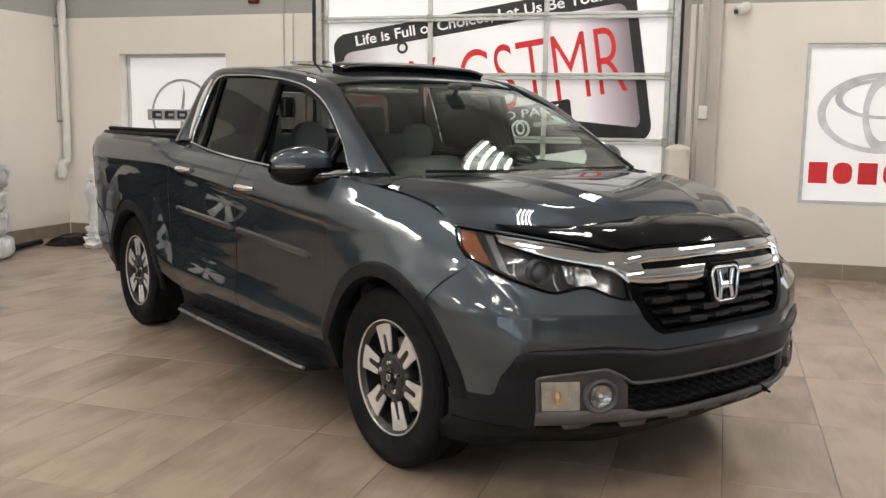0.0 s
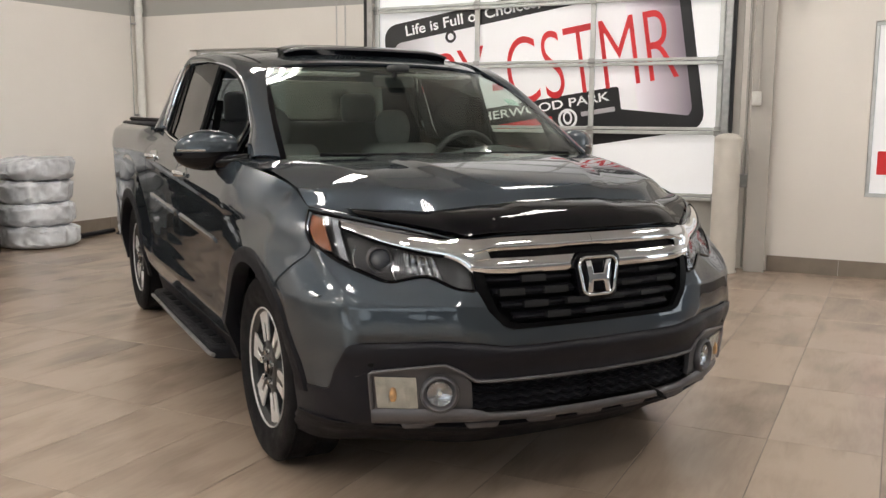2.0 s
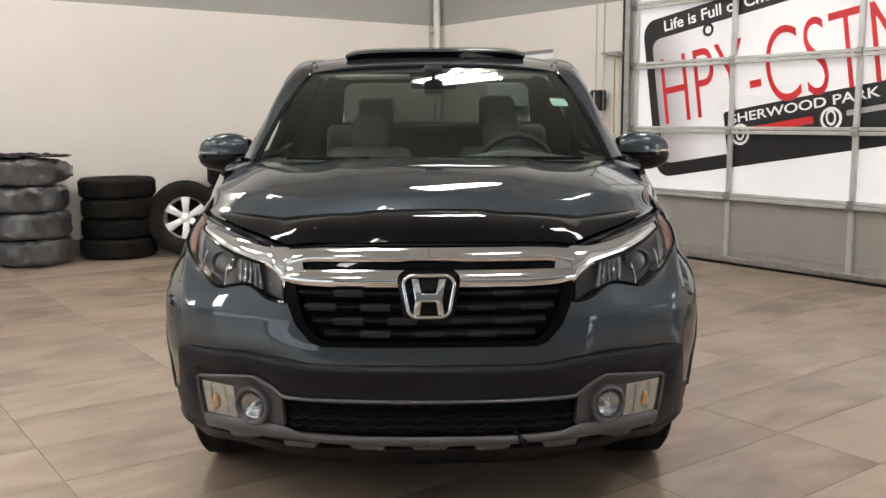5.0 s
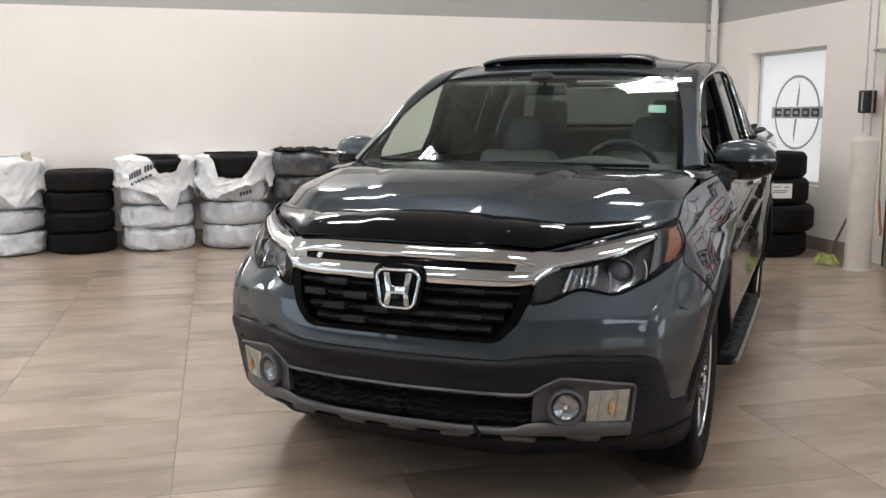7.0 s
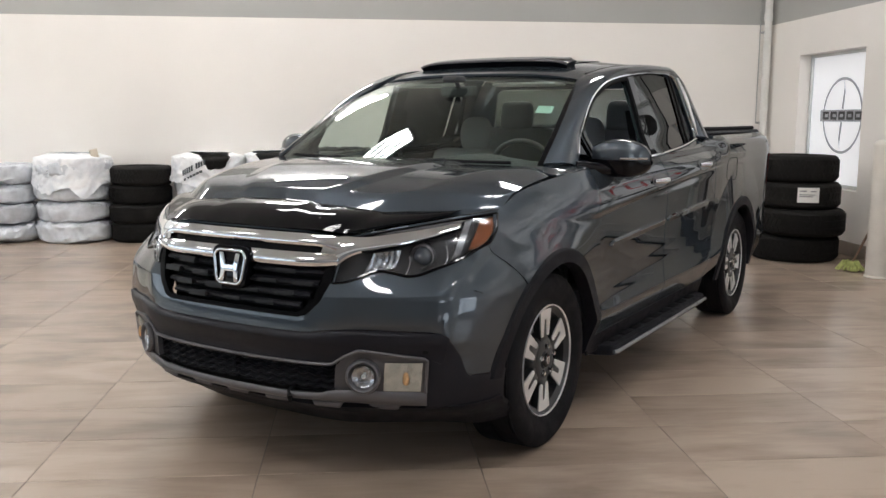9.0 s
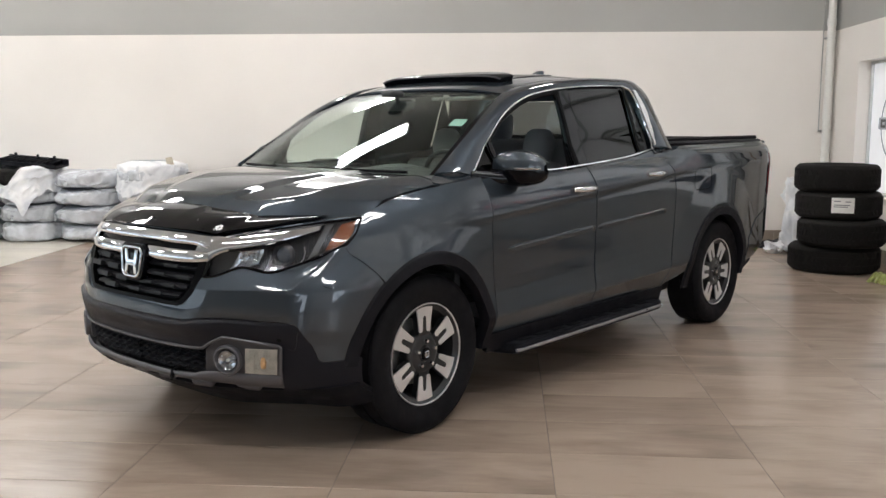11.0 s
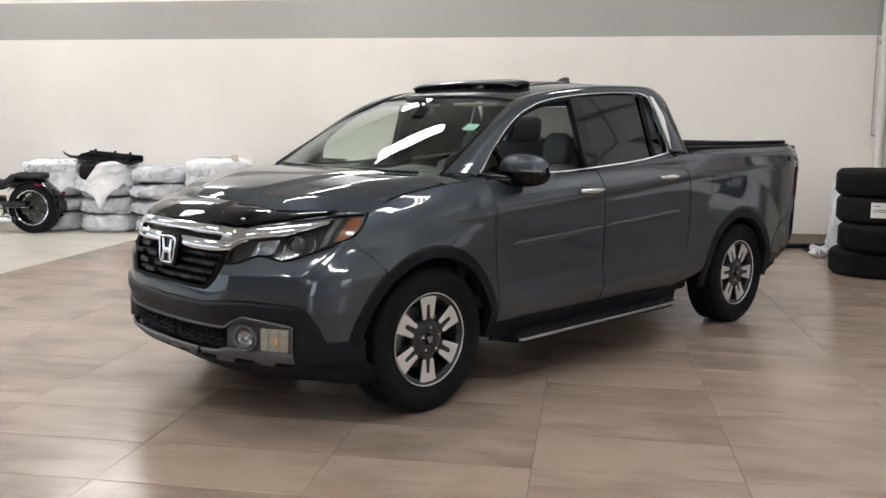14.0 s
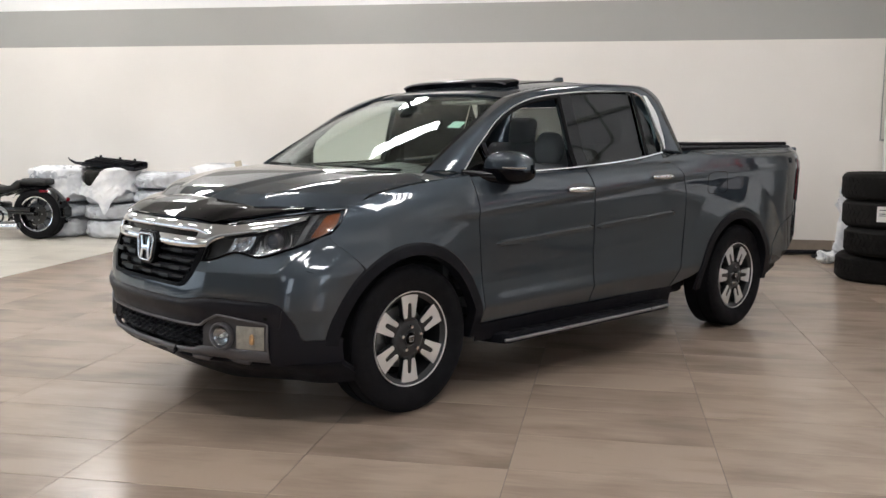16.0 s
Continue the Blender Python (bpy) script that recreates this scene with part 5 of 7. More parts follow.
# ---- cabin ----
# dark inner shell, added so that no light leaks into the cab
tub = joined(block(-2.39, -.53, -.90, -.87, .42, 1.165), block(-2.39, -.53, .87, .90, .42, 1.165), block(-2.39, -.53, -.87, .87, .42, .46), block(-.34, -.30, -.87, .87, .46, 1.12))
part("cabin_tub", tub, M_DASH, truck)
for sg in (1, -1):
    for x0, x1 in ((-.50, -1.38), (-1.46, -2.30)):
        trim = lambda u, v, x0=x0, x1=x1: side_at(x0 + (x1 - x0) * u, .55 + .625 * v, -.075 - .02 * np.sin(np.pi * v))
        part("door_trim", sheet(trim, 10, 10, .02, side=sg), M_DASH, truck)
        part("door_armrest", moved(block(x1 + .12, x0 - .16, .80, .87, .93, .99, .02, 2), Matrix.Scale(sg, 4, (0, 1, 0))), M_LEATHER, truck)
liner = lambda u, v: roof_fn(.04 + .92 * u, .06 + .92 * v) + np.array([0, 0, -.045])
part("headliner", sheet(liner, 16, 16, .01), M_LINING, truck)


def dash_fn(u, v):
    q = 2 * u - 1
    w = np.pi * np.clip(v, 0, 1) * .62
    hump = .035 * np.exp(-((q - .45) / .22) ** 2)
    x = -.30 - .36 * v - .05 * np.sin(w)
    z = 1.145 + (.035 + hump) * np.sin(np.pi * np.clip(v * 1.2, 0, 1)) - .30 * ease(v, .72, 1)
    return np.stack([x + .05 * (1 - q ** 2), .80 * q, z], -1)


dash = part("dashboard", sheet(dash_fn, 40, 20, .02, flip=True), M_DASH, truck, "dark dashboard")
part("centre_screen", block(-.70, -.68, -.12, .12, .98, 1.12, .008, 1), M_GLOSSBLACK, dash)
part("console", block(-1.5, -.66, -.15, .15, .5, .82, .03, 2), M_DASH, truck)
rim = [(-.83 + .10 * math.sin(w) * .45, .40 + .185 * math.cos(w), 1.12 + .185 * math.sin(w) * .92) for w in np.linspace(0, 2 * math.pi, 33)[:-1]]
wheel = part("steering_wheel", tube(rim, .015, 8, closed=True), M_DASH, truck, "dark leather steering wheel")
part("hub", block(-.83, -.79, .33, .47, 1.07, 1.17, .025, 2), M_DASH, wheel)
for yy, zz in ((.23, 1.13), (.57, 1.13), (.40, .96)):
    part("spoke", tube([(-.81, .40 + (yy - .40) * .3, 1.12 + (zz - 1.12) * .3), (-.83 - (1.12 - zz) * .4, yy, zz)], .013, 6), M_SATIN, wheel)
part("column", tube([(-.79, .40, 1.12), (-.5, .40, 1.00)], .04, 10), M_DASH, wheel)


def cushion(w, d, h, r):
    return block(-d / 2, d / 2, -w / 2, w / 2, -h / 2, h / 2, r, 4)


def seat_at(x, y):
    st = part("front_seat", cushion(.50, .52, .16, .06), M_LEATHER, truck, "grey leather seat with headrest", m=pose(x, y, .74, 0, -6, 0))
    part("backrest", cushion(.49, .15, .52, .065), M_LEATHER, st, m=pose(-.33, 0, .26, 0, -16, 0))
    for sg in (1, -1):
        part("bolster", cushion(.10, .18, .40, .045), M_LEATHER, st, m=pose(-.295, .205 * sg, .23, 0, -16, 0))
    pad = lambda u, v: np.stack([-.47 + .055 * np.cos(2 * np.pi * u) * np.sin(np.pi * v) ** .5, .112 * np.sign(np.sin(2 * np.pi * u)) * np.abs(np.sin(2 * np.pi * u)) ** .8 * np.sin(np.pi * v) ** .45 * (1 - .16 * (v > .5) * (2 * v - 1) ** 2), .615 + .108 * -np.cos(np.pi * v)], -1)
    part("headrest", sheet(pad, 32, 20), M_LEATHER, st)
    for sg in (1, -1):
        part("headrest_post", tube([(-.44, .055 * sg, .46), (-.465, .055 * sg, .54)], .007, 6), M_CHROME, st)


for y in (.38, -.38):
    seat_at(-1.18, y)
bench = part("rear_bench", cushion(1.42, .5, .16, .06), M_LEATHER, truck, "grey rear bench with headrests", m=pose(-1.98, 0, .76))
part("backrest", cushion(1.42, .15, .56, .06), M_LEATHER, bench, m=pose(-.28, 0, .30, 0, -12, 0))
for y in (.39, -.39):
    part("headrest", cushion(.23, .11, .20, .05), M_LEATHER, bench, m=pose(-.33, y, .66, 0, -8, 0))
vm = part("rear_view_mirror", cushion(.22, .03, .058, .014), M_DASH, truck, m=pose(-.84, 0, 1.545))
part("mount", joined(tube([(.0, 0, .01), (.04, 0, .065)], .012, 6), block(.0, .11, -.045, .045, .045, .080, .014, 2)), M_DASH, vm)
part("windscreen_sticker", sheet(lambda u, v: glass_fn(.895 + .055 * u, .52 + .085 * v, -.007), 3, 3), M_PLATE, truck, "pale green paper sticker")
for sg in (1, -1):
    part("sun_visor", block(-1.12, -.98, .12 if sg > 0 else -.50, .50 if sg > 0 else -.12, 1.575, 1.595, .008, 1), M_LINING, truck)
    part("seat_belt", tube([(-1.42, .74 * sg, 1.45), (-1.45, .80 * sg, 1.1), (-1.40, .78 * sg, .7)], .02, 6, squash=.15), M_BLACK, truck)


# ---- overhead door with its sign, windows ----
door = thing("door_1", ROOM, "closed overhead sectional door with translucent sign panes", "overhead door", kind="structure")
RAILS, POSTS = (.64, 1.25, 1.885, 2.475, 3.09, 3.69), (3.40, 4.57, 5.785, 6.985)
for i in range(3):
    x0, x1 = POSTS[i] + .012, POSTS[i + 1] - .012
    part("solid_panel", block(x0, x1, .015, .05, .03, RAILS[0] - .01, .006, 1), M_DOORPANEL, door)
    part("panel_moulding", block(x0 + .02, x1 - .02, .008, .0145, .12, .15, .004, 1), M_DOORPANEL, door)
    for j in range(5):
        part("pane", block(x0, x1, .03, .036, RAILS[j] + .01, RAILS[j + 1] - .01), M_SIGN, door, "white daylit sign pane")
for j, z in enumerate(RAILS):
    part("rail", block(POSTS[0] - .03, POSTS[-1] + .03, -.03, .012, z - .036, z - .003, .006, 1), M_RAIL, door)
    part("rail", block(POSTS[0] - .03, POSTS[-1] + .03, -.026, .012, z + .003, z + .032, .006, 1), M_RAIL, door)
    for x in POSTS:
        part("hinge", joined(block(x - .03, x + .03, -.042, -.0305, z - .045, z + .04, .004, 1), tube([(x - .035, -.045, z), (x + .035, -.045, z)], .009, 8)), M_STEEL, door)
zs = (.03,) + RAILS
for x in POSTS:
    for j in range(6):
        part("stile", block(x - .024, x + .024, -.022, .012, zs[j] + (.033 if j else 0), zs[j + 1] - .037, .005, 1), M_RAIL, door)
part("bottom_rail", block(POSTS[0] - .03, POSTS[-1] + .03, -.028, .012, .02, .07, .006, 1), M_STEEL, door)
part("bottom_seal", block(POSTS[0] - .04, POSTS[-1] + .04, -.035, .03, 0, .0195, .006, 1), M_BLACK, door, "black rubber floor seal")
for x, sg in ((3.345, 1), (7.055, -1)):
    part("guide_track", joined(block(x - .03, x + .03, -.085, -.075, 0, 3.8), block(x - .03 if sg > 0 else x + .022, x - .022 if sg > 0 else x + .03, -.0745, -.01, 0, 3.8)), M_STEEL, door)
    part("track_angle", block(x - .085 if sg > 0 else x + .031, x - .031 if sg > 0 else x + .058, -.06, -.002, 0, 3.8), M_DARKMETAL, door)
part("jamb_trim", block(7.115, 7.175, -.02, -.002, 0, 3.8), M_TRIM, door)

# the printed sign: a tilted plate with a slogan; it lies on the panes behind the rails
SIGN = ROOM @ Matrix.Translation((3.69, .026, .765)) @ pose(0, 0, 0, 90, 0, 0) @ pose(0, 0, 0, 0, 0, 9.0)
sign = thing("sign_banner", SIGN, "printed sign of a licence plate with slogan on door", "sign")


def flat(outline, z=0.0, mat=None, name="field", label=""):
    return part(name, prism(outline, z - .0012, z, "z"), mat, sign, label)


def gradient_material():
    mat = material("plate_silver", (.8, .8, .8), .35)
    nt = mat.node_tree
    b = nt.nodes["Principled BSDF"]
    sp, rp = nt.nodes.new("ShaderNodeSeparateXYZ"), nt.nodes.new("ShaderNodeValToRGB")
    mp = nt.nodes.new("ShaderNodeMapRange")
    mp.inputs["From Max"].default_value = 3.2
    nt.links.new(nt.nodes.new("ShaderNodeTexCoord").outputs["Object"], sp.inputs[0])
    nt.links.new(sp.outputs["X"], mp.inputs["Value"])
    nt.links.new(mp.outputs["Result"], rp.inputs["Fac"])
    els = rp.color_ramp.elements
    els[0].position, els[0].color = .03, (.34, .32, .34, 1)
    els[1].position, els[1].color = .97, (.20, .17, .20, 1)
    for pos, c in ((.20, (.80, .80, .83, 1)), (.55, (.85, .86, .88, 1)), (.80, (.84, .82, .86, 1)), (.89, (.50, .44, .50, 1))):
        els.new(pos).color = c
    nt.links.new(rp.outputs["Color"], b.inputs["Base Color"])
    nt.links.new(rp.outputs["Color"], b.inputs["Emission Color"])
    b.inputs["Emission Strength"].default_value = PANEL
    return mat


def round_rect(x0, x1, y0, y1, r, n=6):
    pts = []
    for cx, cy, a in ((x1 - r, y1 - r, 0), (x0 + r, y1 - r, 90), (x0 + r, y0 + r, 180), (x1 - r, y0 + r, 270)):
        pts += [(cx + r * math.cos(radians(a + 90 * k / n)), cy + r * math.sin(radians(a + 90 * k / n))) for k in range(n + 1)]
    return pts


flat(round_rect(0, 3.22, 0, 1.56, .16), .000, M_SIGNBLACK, "plate_border", "black plate border")
flat(round_rect(.10, 3.12, .13, 1.36, .10), .0015, gradient_material(), "plate_field", "silver plate field")
flat(round_rect(.86, 2.46, .24, .52, .03), .003, M_SIGNBLACK, "name_band", "black band")
flat([(.86, .05), (2.6, .05), (3.1, .14), (2.46, .30), (.86, .30)], .0028, M_SIGNBLACK, "name_band", "black band")


def fitted_pieces(text, pieces, width, height, x, y, z, mat, name, bold=0.0):
    """Lettering fitted to a field, each piece of the text a part of its own."""
    co = np.array([v.co for v in lettering(text, 1.0, bold=bold).vertices])
    lo, hi = co.min(0), co.max(0)
    m = Matrix.Translation((x, y, z)) @ Matrix.Diagonal((width / (hi[0] - lo[0]), height / (hi[1] - lo[1]), 1, 1)) @ Matrix.Translation((-lo[0], -lo[1], 0))
    end = 0
    for piece in pieces:
        end = text.index(piece, end) + len(piece)
        right = max(v.co.x for v in lettering(text[:end], 1.0, bold=bold).vertices)
        me = lettering(piece, 1.0, bold=bold)
        me.transform(m @ Matrix.Translation((right - max(v.co.x for v in me.vertices), 0, 0)))
        part(name, me, mat, sign)


SLOGAN = "Life is Full of Choices, Let Us Be Yours"
fitted_pieces(SLOGAN, SLOGAN.split(), 2.72, .125, .27, 1.395, .003, M_SIGNWHITE, "slogan_word", .012)
fitted_pieces("HPY-CSTMR", "HPY-CSTMR", 2.86, .66, .18, .505, .005, M_SIGNRED, "plate_letter", -.012)
ring = lathe([(.035, 0), (.035, .003), (.062, .003), (.062, 0)], 24)
part("plate_hole", ring, M_SIGNBLACK, sign, m=pose(.78, 1.31, .002))
# dealer's line: plain bars and rings in their colours
fitted_pieces("SHERWOOD PARK", ["SHERWOOD", "PARK"], 1.43, .085, .93, .40, .0045, M_SIGNWHITE, "place_word", .01)
flat(round_rect(1.16, 1.76, .275, .34, .01, 2), .0045, M_SIGNRED, "name_bar")
for x in (1.02, 1.92):
    part("ring", lathe([(.075, 0), (.075, .002), (.098, .002), (.098, 0)], 24), M_SIGNWHITE, sign, m=pose(x, .29, .003))
    part("ring", moved(lathe([(.030, 0), (.030, .002), (.046, .002), (.046, 0)], 20), Matrix.Diagonal((1, 1.5, 1, 1))), M_SIGNWHITE, sign, m=pose(x, .30, .003))
flat(round_rect(2.06, 2.40, .29, .335, .006, 2), .0045, M_SIGNGREY, "name_bar")


def window(name, hole, depth, label):
    x0, x1, z0, z1 = hole
    w = thing(name, ROOM, label, "window", kind="structure")
    f = .035
    part("window_frame", joined(block(x0 + .002, x1 - .002, depth - .03, depth + .03, z0 + .002, z0 + f, .004, 1), block(x0 + .002, x1 - .002, depth - .03, depth + .03, z1 - f, z1 - .002, .004, 1),
                                block(x0 + .002, x0 + f, depth - .03, depth + .03, z0 + f, z1 - f, .004, 1), block(x1 - f, x1 - .002, depth - .03, depth + .03, z0 + f, z1 - f, .004, 1)), M_FRAME, w)
    part("pane", block(x0 + f, x1 - f, depth, depth + .01, z0 + f, z1 - f), M_SIGN, w, "white daylit film on the glass")
    return w


win_a = window("window_1", WIN_A, .16, "recessed window covered with white film and round logo")
win_b = window("window_2", WIN_B, .05, "window covered with white film and oval logo")
M_LOGOGREY = material("logo_grey", (.30, .31, .33), .4, vary=.25, scale=5, emit=(.30, .31, .33), strength=PANEL * .55)
FACE = pose(0, 0, 0, 90, 0, 0)


def on_pane(w, name, me, x, z, y, mat, turn=0, sx=1, sz=1):
    return part(name, moved(me, Matrix.Translation((x, y, z)) @ FACE @ pose(0, 0, 0, 0, 0, turn) @ Matrix.Diagonal((sx, sz, 1, 1))), mat, w)


def hoop(r0, r1, n=48):
    return lathe([(r0, 0), (r0, .002), (r1, .002), (r1, 0)], n)


cx, cz = 1.50, 1.45
on_pane(win_a, "logo_ring", hoop(.385, .415), cx, cz, .158, M_LOGOGREY)
on_pane(win_a, "logo_bar", prism(round_rect(-.47, .47, -.065, .065, .01, 2), 0, .003, "z"), cx, cz, .1575, M_LOGOGREY)
for k in range(5):
    x = cx - .34 + .17 * k
    on_pane(win_a, "logo_block", prism(round_rect(-.065, .065, -.045, .045, .012, 2), 0, .002, "z"), x, cz, .153, M_SIGNBLACK)
    on_pane(win_a, "logo_gap", prism(round_rect(-.035, .035, -.017, .017, .008, 2), 0, .001, "z"), x + (.02 if k in (0, 1) else 0), cz, .1505, M_LOGOGREY)
for sg in (1, -1):
    on_pane(win_a, "logo_blade", prism([(-.015, .07), (.02, .30), (.005, .385), (.045, .25), (.025, .07)], 0, .002, "z"), cx, cz, .157, M_LOGOGREY, turn=0 if sg > 0 else 180)
cx, cz = 8.93, 1.55
M_LOGOSILVER = material("logo_silver", (.50, .50, .52), .4, vary=.35, scale=4, emit=(.50, .50, .52), strength=PANEL * .8)
on_pane(win_b, "logo_ring", hoop(.50, .575), cx, cz, .048, M_LOGOSILVER, sz=.645)
on_pane(win_b, "logo_ring", hoop(.36, .43), cx, cz + .13, .0465, M_LOGOSILVER, sz=.43)
on_pane(win_b, "logo_ring", hoop(.21, .30), cx, cz, .045, M_LOGOSILVER, sx=.62, sz=1.2)
for k in range(6):
    x = 8.315 + .215 * k
    me = prism(round_rect(0, .165, 0, .20, .07 if k in (1, 3) else .008, 4), 0, .002, "z")
    on_pane(win_b, "red_bar", me, x, .894, .048, M_SIGNRED)

# ---- wall fixtures ----
col = thing("steel_column", ROOM, "painted steel column beside the door", "column", kind="structure")
part("web", block(7.30, 7.45, -.13, -.002, 0, HEIGHT, .004, 1), M_TRIM, col)
part("flange", block(7.285, 7.465, -.145, -.131, 0, HEIGHT, .003, 1), M_TRIM, col)
bb = thing("baseboard", ROOM, "brown tile baseboard along the walls", "baseboard", kind="structure")
BB_H, tile_len = .142, .60
mesh_n, mesh_w = block(0, tile_len - .003, -.012, -.001, 0, BB_H, .002, 1), block(.001, .012, -tile_len + .003, 0, 0, BB_H, .002, 1)
for me in (mesh_n, mesh_w):
    me.materials.append(M_BASE)
for k in range(20):
    x = .02 + k * tile_len if k < 5 else 7.47 + (k - 5) * tile_len
    o = part("baseboard_tile", mesh_n, None, bb)
    o.location = (x, 0, 0)
for k in range(21):
    o = part("baseboard_tile", mesh_w, None, bb)
    o.location = (0, -.02 - k * tile_len, 0)

pipe = thing("drain_pipe", ROOM, "white plastic pipe in the wall corner", "pipe")
part("pipe_run", tube([(.075, -.085, .93), (.075, -.085, HEIGHT)], .045, 16), M_WHITEPLASTIC, pipe)
part("elbow", tube([(.075, -.085, .93), (.075, -.088, .895), (.075, -.108, .873), (.075, -.14, .868), (.075, -.172, .862), (.075, -.192, .838), (.075, -.195, .80), (.075, -.195, .70)], .048, 14), M_WHITEPLASTIC, pipe)
part("bracket", block(.0, .06, -.17, -.06, .712, .73, .004, 1), M_WHITEPLASTIC, pipe)
for z in (1.5, 2.6, 3.6):
    part("coupling", tube([(.075, -.085, z), (.075, -.085, z + .09)], .052, 16), M_WHITEPLASTIC, pipe)
    part("clamp", block(.0, .075, -.14, -.03, z - .15, z - .125, .004, 1), M_STEEL, pipe)
wire = thing("hanging_wire", ROOM, "thin conduit with hook beside the pipe", "conduit")
part("run", tube([(.012, -.155, 1.35), (.012, -.155, 2.2), (.012, -.155, HEIGHT)], .006, 6), M_STEEL, wire)


def bollard(x, y):
    b = thing("bollard", ROOM @ pose(x, y, 0), "cream bollard post with domed cap beside door", "bollard", group="bollards at the door")
    part("sleeve", lathe([(.112, 0), (.114, .02), (.114, 1.16), (.113, 1.17)], 28), M_BOLLARD, b)
    part("cap", lathe([(.117, 1.165), (.118, 1.185), (.112, 1.20), (.085, 1.222), (.045, 1.234), (0, 1.238)], 28), M_BOLLARD, b)
    part("base_ring", lathe([(.114, 0), (.124, .002), (.124, .012), (.114, .02)], 28), M_BOLLARD, b)


bollard(3.39, -.43)
bollard(7.125, -.265)
sw = thing("wall_switch", ROOM, "white switch box with conduit on column", "switch")
part("box", block(7.292, 7.372, -.185, -.147, 1.478, 1.60, .008, 2), M_WHITEPLASTIC, sw)
part("rocker", block(7.317, 7.347, -.193, -.1855, 1.515, 1.563, .003, 1), M_WHITEPLASTIC, sw)
part("conduit", tube([(7.345, -.163, 1.60), (7.345, -.163, HEIGHT)], .011, 8), M_TRIM, sw)
jb = thing("junction_box", ROOM, "grey steel junction box low beside door", "junction box")
part("box", block(7.195, 7.28, -.07, -.002, .75, .865, .006, 1), M_STEEL, jb)
part("cover", block(7.20, 7.275, -.075, -.0705, .757, .858, .002, 1), M_STEEL, jb)
part("conduit", tube([(7.235, -.03, .865), (7.235, -.03, HEIGHT)], .012, 8), M_TRIM, jb)
part("conduit", tube([(7.255, -.03, .75), (7.255, -.03, .02)], .010, 8), M_TRIM, jb)
sc = thing("security_sensor", ROOM, "small white wall sensor on bracket", "sensor")
part("base", lathe([(0, 0), (.04, 0), (.04, .02), (0, .025)], 16), M_WHITEPLASTIC, sc, m=Matrix.Translation((7.69, -.001, 2.52)) @ pose(0, 0, 0, 90, 0, 0))
part("arm", tube([(7.69, -.02, 2.52), (7.67, -.07, 2.50), (7.64, -.10, 2.49)], .012, 8), M_WHITEPLASTIC, sc)
part("head", tube([(7.685, -.06, 2.52), (7.66, -.09, 2.505), (7.585, -.16, 2.462)], [.040, .052, .044], 14), M_WHITEPLASTIC, sc)
part("lens", tube([(7.586, -.159, 2.4625), (7.577, -.169, 2.457)], [.024, .022], 12), M_LAMPGREY, sc)
al = thing("fire_alarm", ROOM, "red fire alarm sounder high on the wall", "fire alarm")
part("body", block(2.49, 2.61, -.06, -.001, 2.665, 2.80, .01, 2), M_RED, al)
part("strobe", block(2.52, 2.58, -.08, -.0605, 2.70, 2.74, .006, 1), M_WHITEPLASTIC, al)

# chain hoist beside the door
hoist = thing("chain_hoist", ROOM, "door chain hoist with black keeper box", "chain hoist")
link = joined(tube([(.0, -.007, .012), (.0, -.007, -.012), (0, 0, -.021), (0, .007, -.012), (0, .007, .012), (0, 0, .021)], .0032, 5, closed=True))
link.materials.append(M_STEEL)
for cxx, lo in ((2.955, 1.28), (3.065, 1.20)):
    n = int((3.3 - lo) / .035)
    for k in range(n):
        o = part("chain_link", link, None, hoist)
        o.matrix_basis = Matrix.Translation((cxx, -.12, lo + .035 * k)) @ pose(0, 0, 0, 0, 0, 90 * (k % 2))
part("keeper", block(2.905, 3.055, -.16, -.06, 1.44, 1.655, .01, 1), M_DARKMETAL, hoist)
part("keeper_plate", block(2.965, 2.985, -.168, -.1605, 1.46, 1.635, .003, 1), M_STEEL, hoist)
part("bracket", joined(block(3.02, 3.28, -.06, -.002, 2.005, 2.045, .004, 1), block(3.02, 3.05, -.12, -.0605, 2.01, 2.04, .004, 1)), M_STEEL, hoist)
strap = thing("door_pull_rope", ROOM, "orange and tan rope hanging beside the door", "rope")
M_ROPE = material("tan_rope", (.42, .30, .17), .8, vary=.2, scale=30)
M_ORANGE = material("orange_rope", (.55, .17, .06), .8, vary=.2, scale=30)
part("rope", tube([(3.20, -.10, 2.02), (3.20, -.10, 1.4), (3.215, -.10, .7), (3.235, -.11, .62)], .009, 7), M_ROPE, strap)
part("tail", tube([(3.235, -.11, .62), (3.27, -.12, .45), (3.31, -.13, .35), (3.30, -.13, .30)], .012, 7), M_ORANGE, strap)
part("cleat", block(3.18, 3.225, -.095, -.002, 2.0, 2.04, .006, 1), M_STEEL, strap)

# mop behind the bollard, dark box by the track
mop = thing("mop", ROOM, "mop with yellow green strands leaning by bollard", "mop")
M_MOP = material("mop_strands", (.42, .46, .16), .9, vary=.35, scale=25)
M_HANDLE = material("dark_wood_handle", (.17, .11, .07), .5, vary=.25, scale=14)
part("handle", tube([(3.04, -.50, .05), (3.12, -.20, .75), (3.15, -.10, 1.0)], .012, 8), M_HANDLE, mop)
rnd = random.Random(5)
strands = []
for k in range(46):
    a, r = rnd.uniform(0, 6.28), rnd.uniform(.05, .13)
    strands.append(tube([(3.04, -.50, .085), (3.04 + r * .55 * math.cos(a), -.50 + r * .55 * math.sin(a), .10 - rnd.uniform(0, .03)), (3.04 + r * math.cos(a), -.50 + r * math.sin(a), .012)], .008, 5))
part("mop_head", joined(*strands), M_MOP, mop)
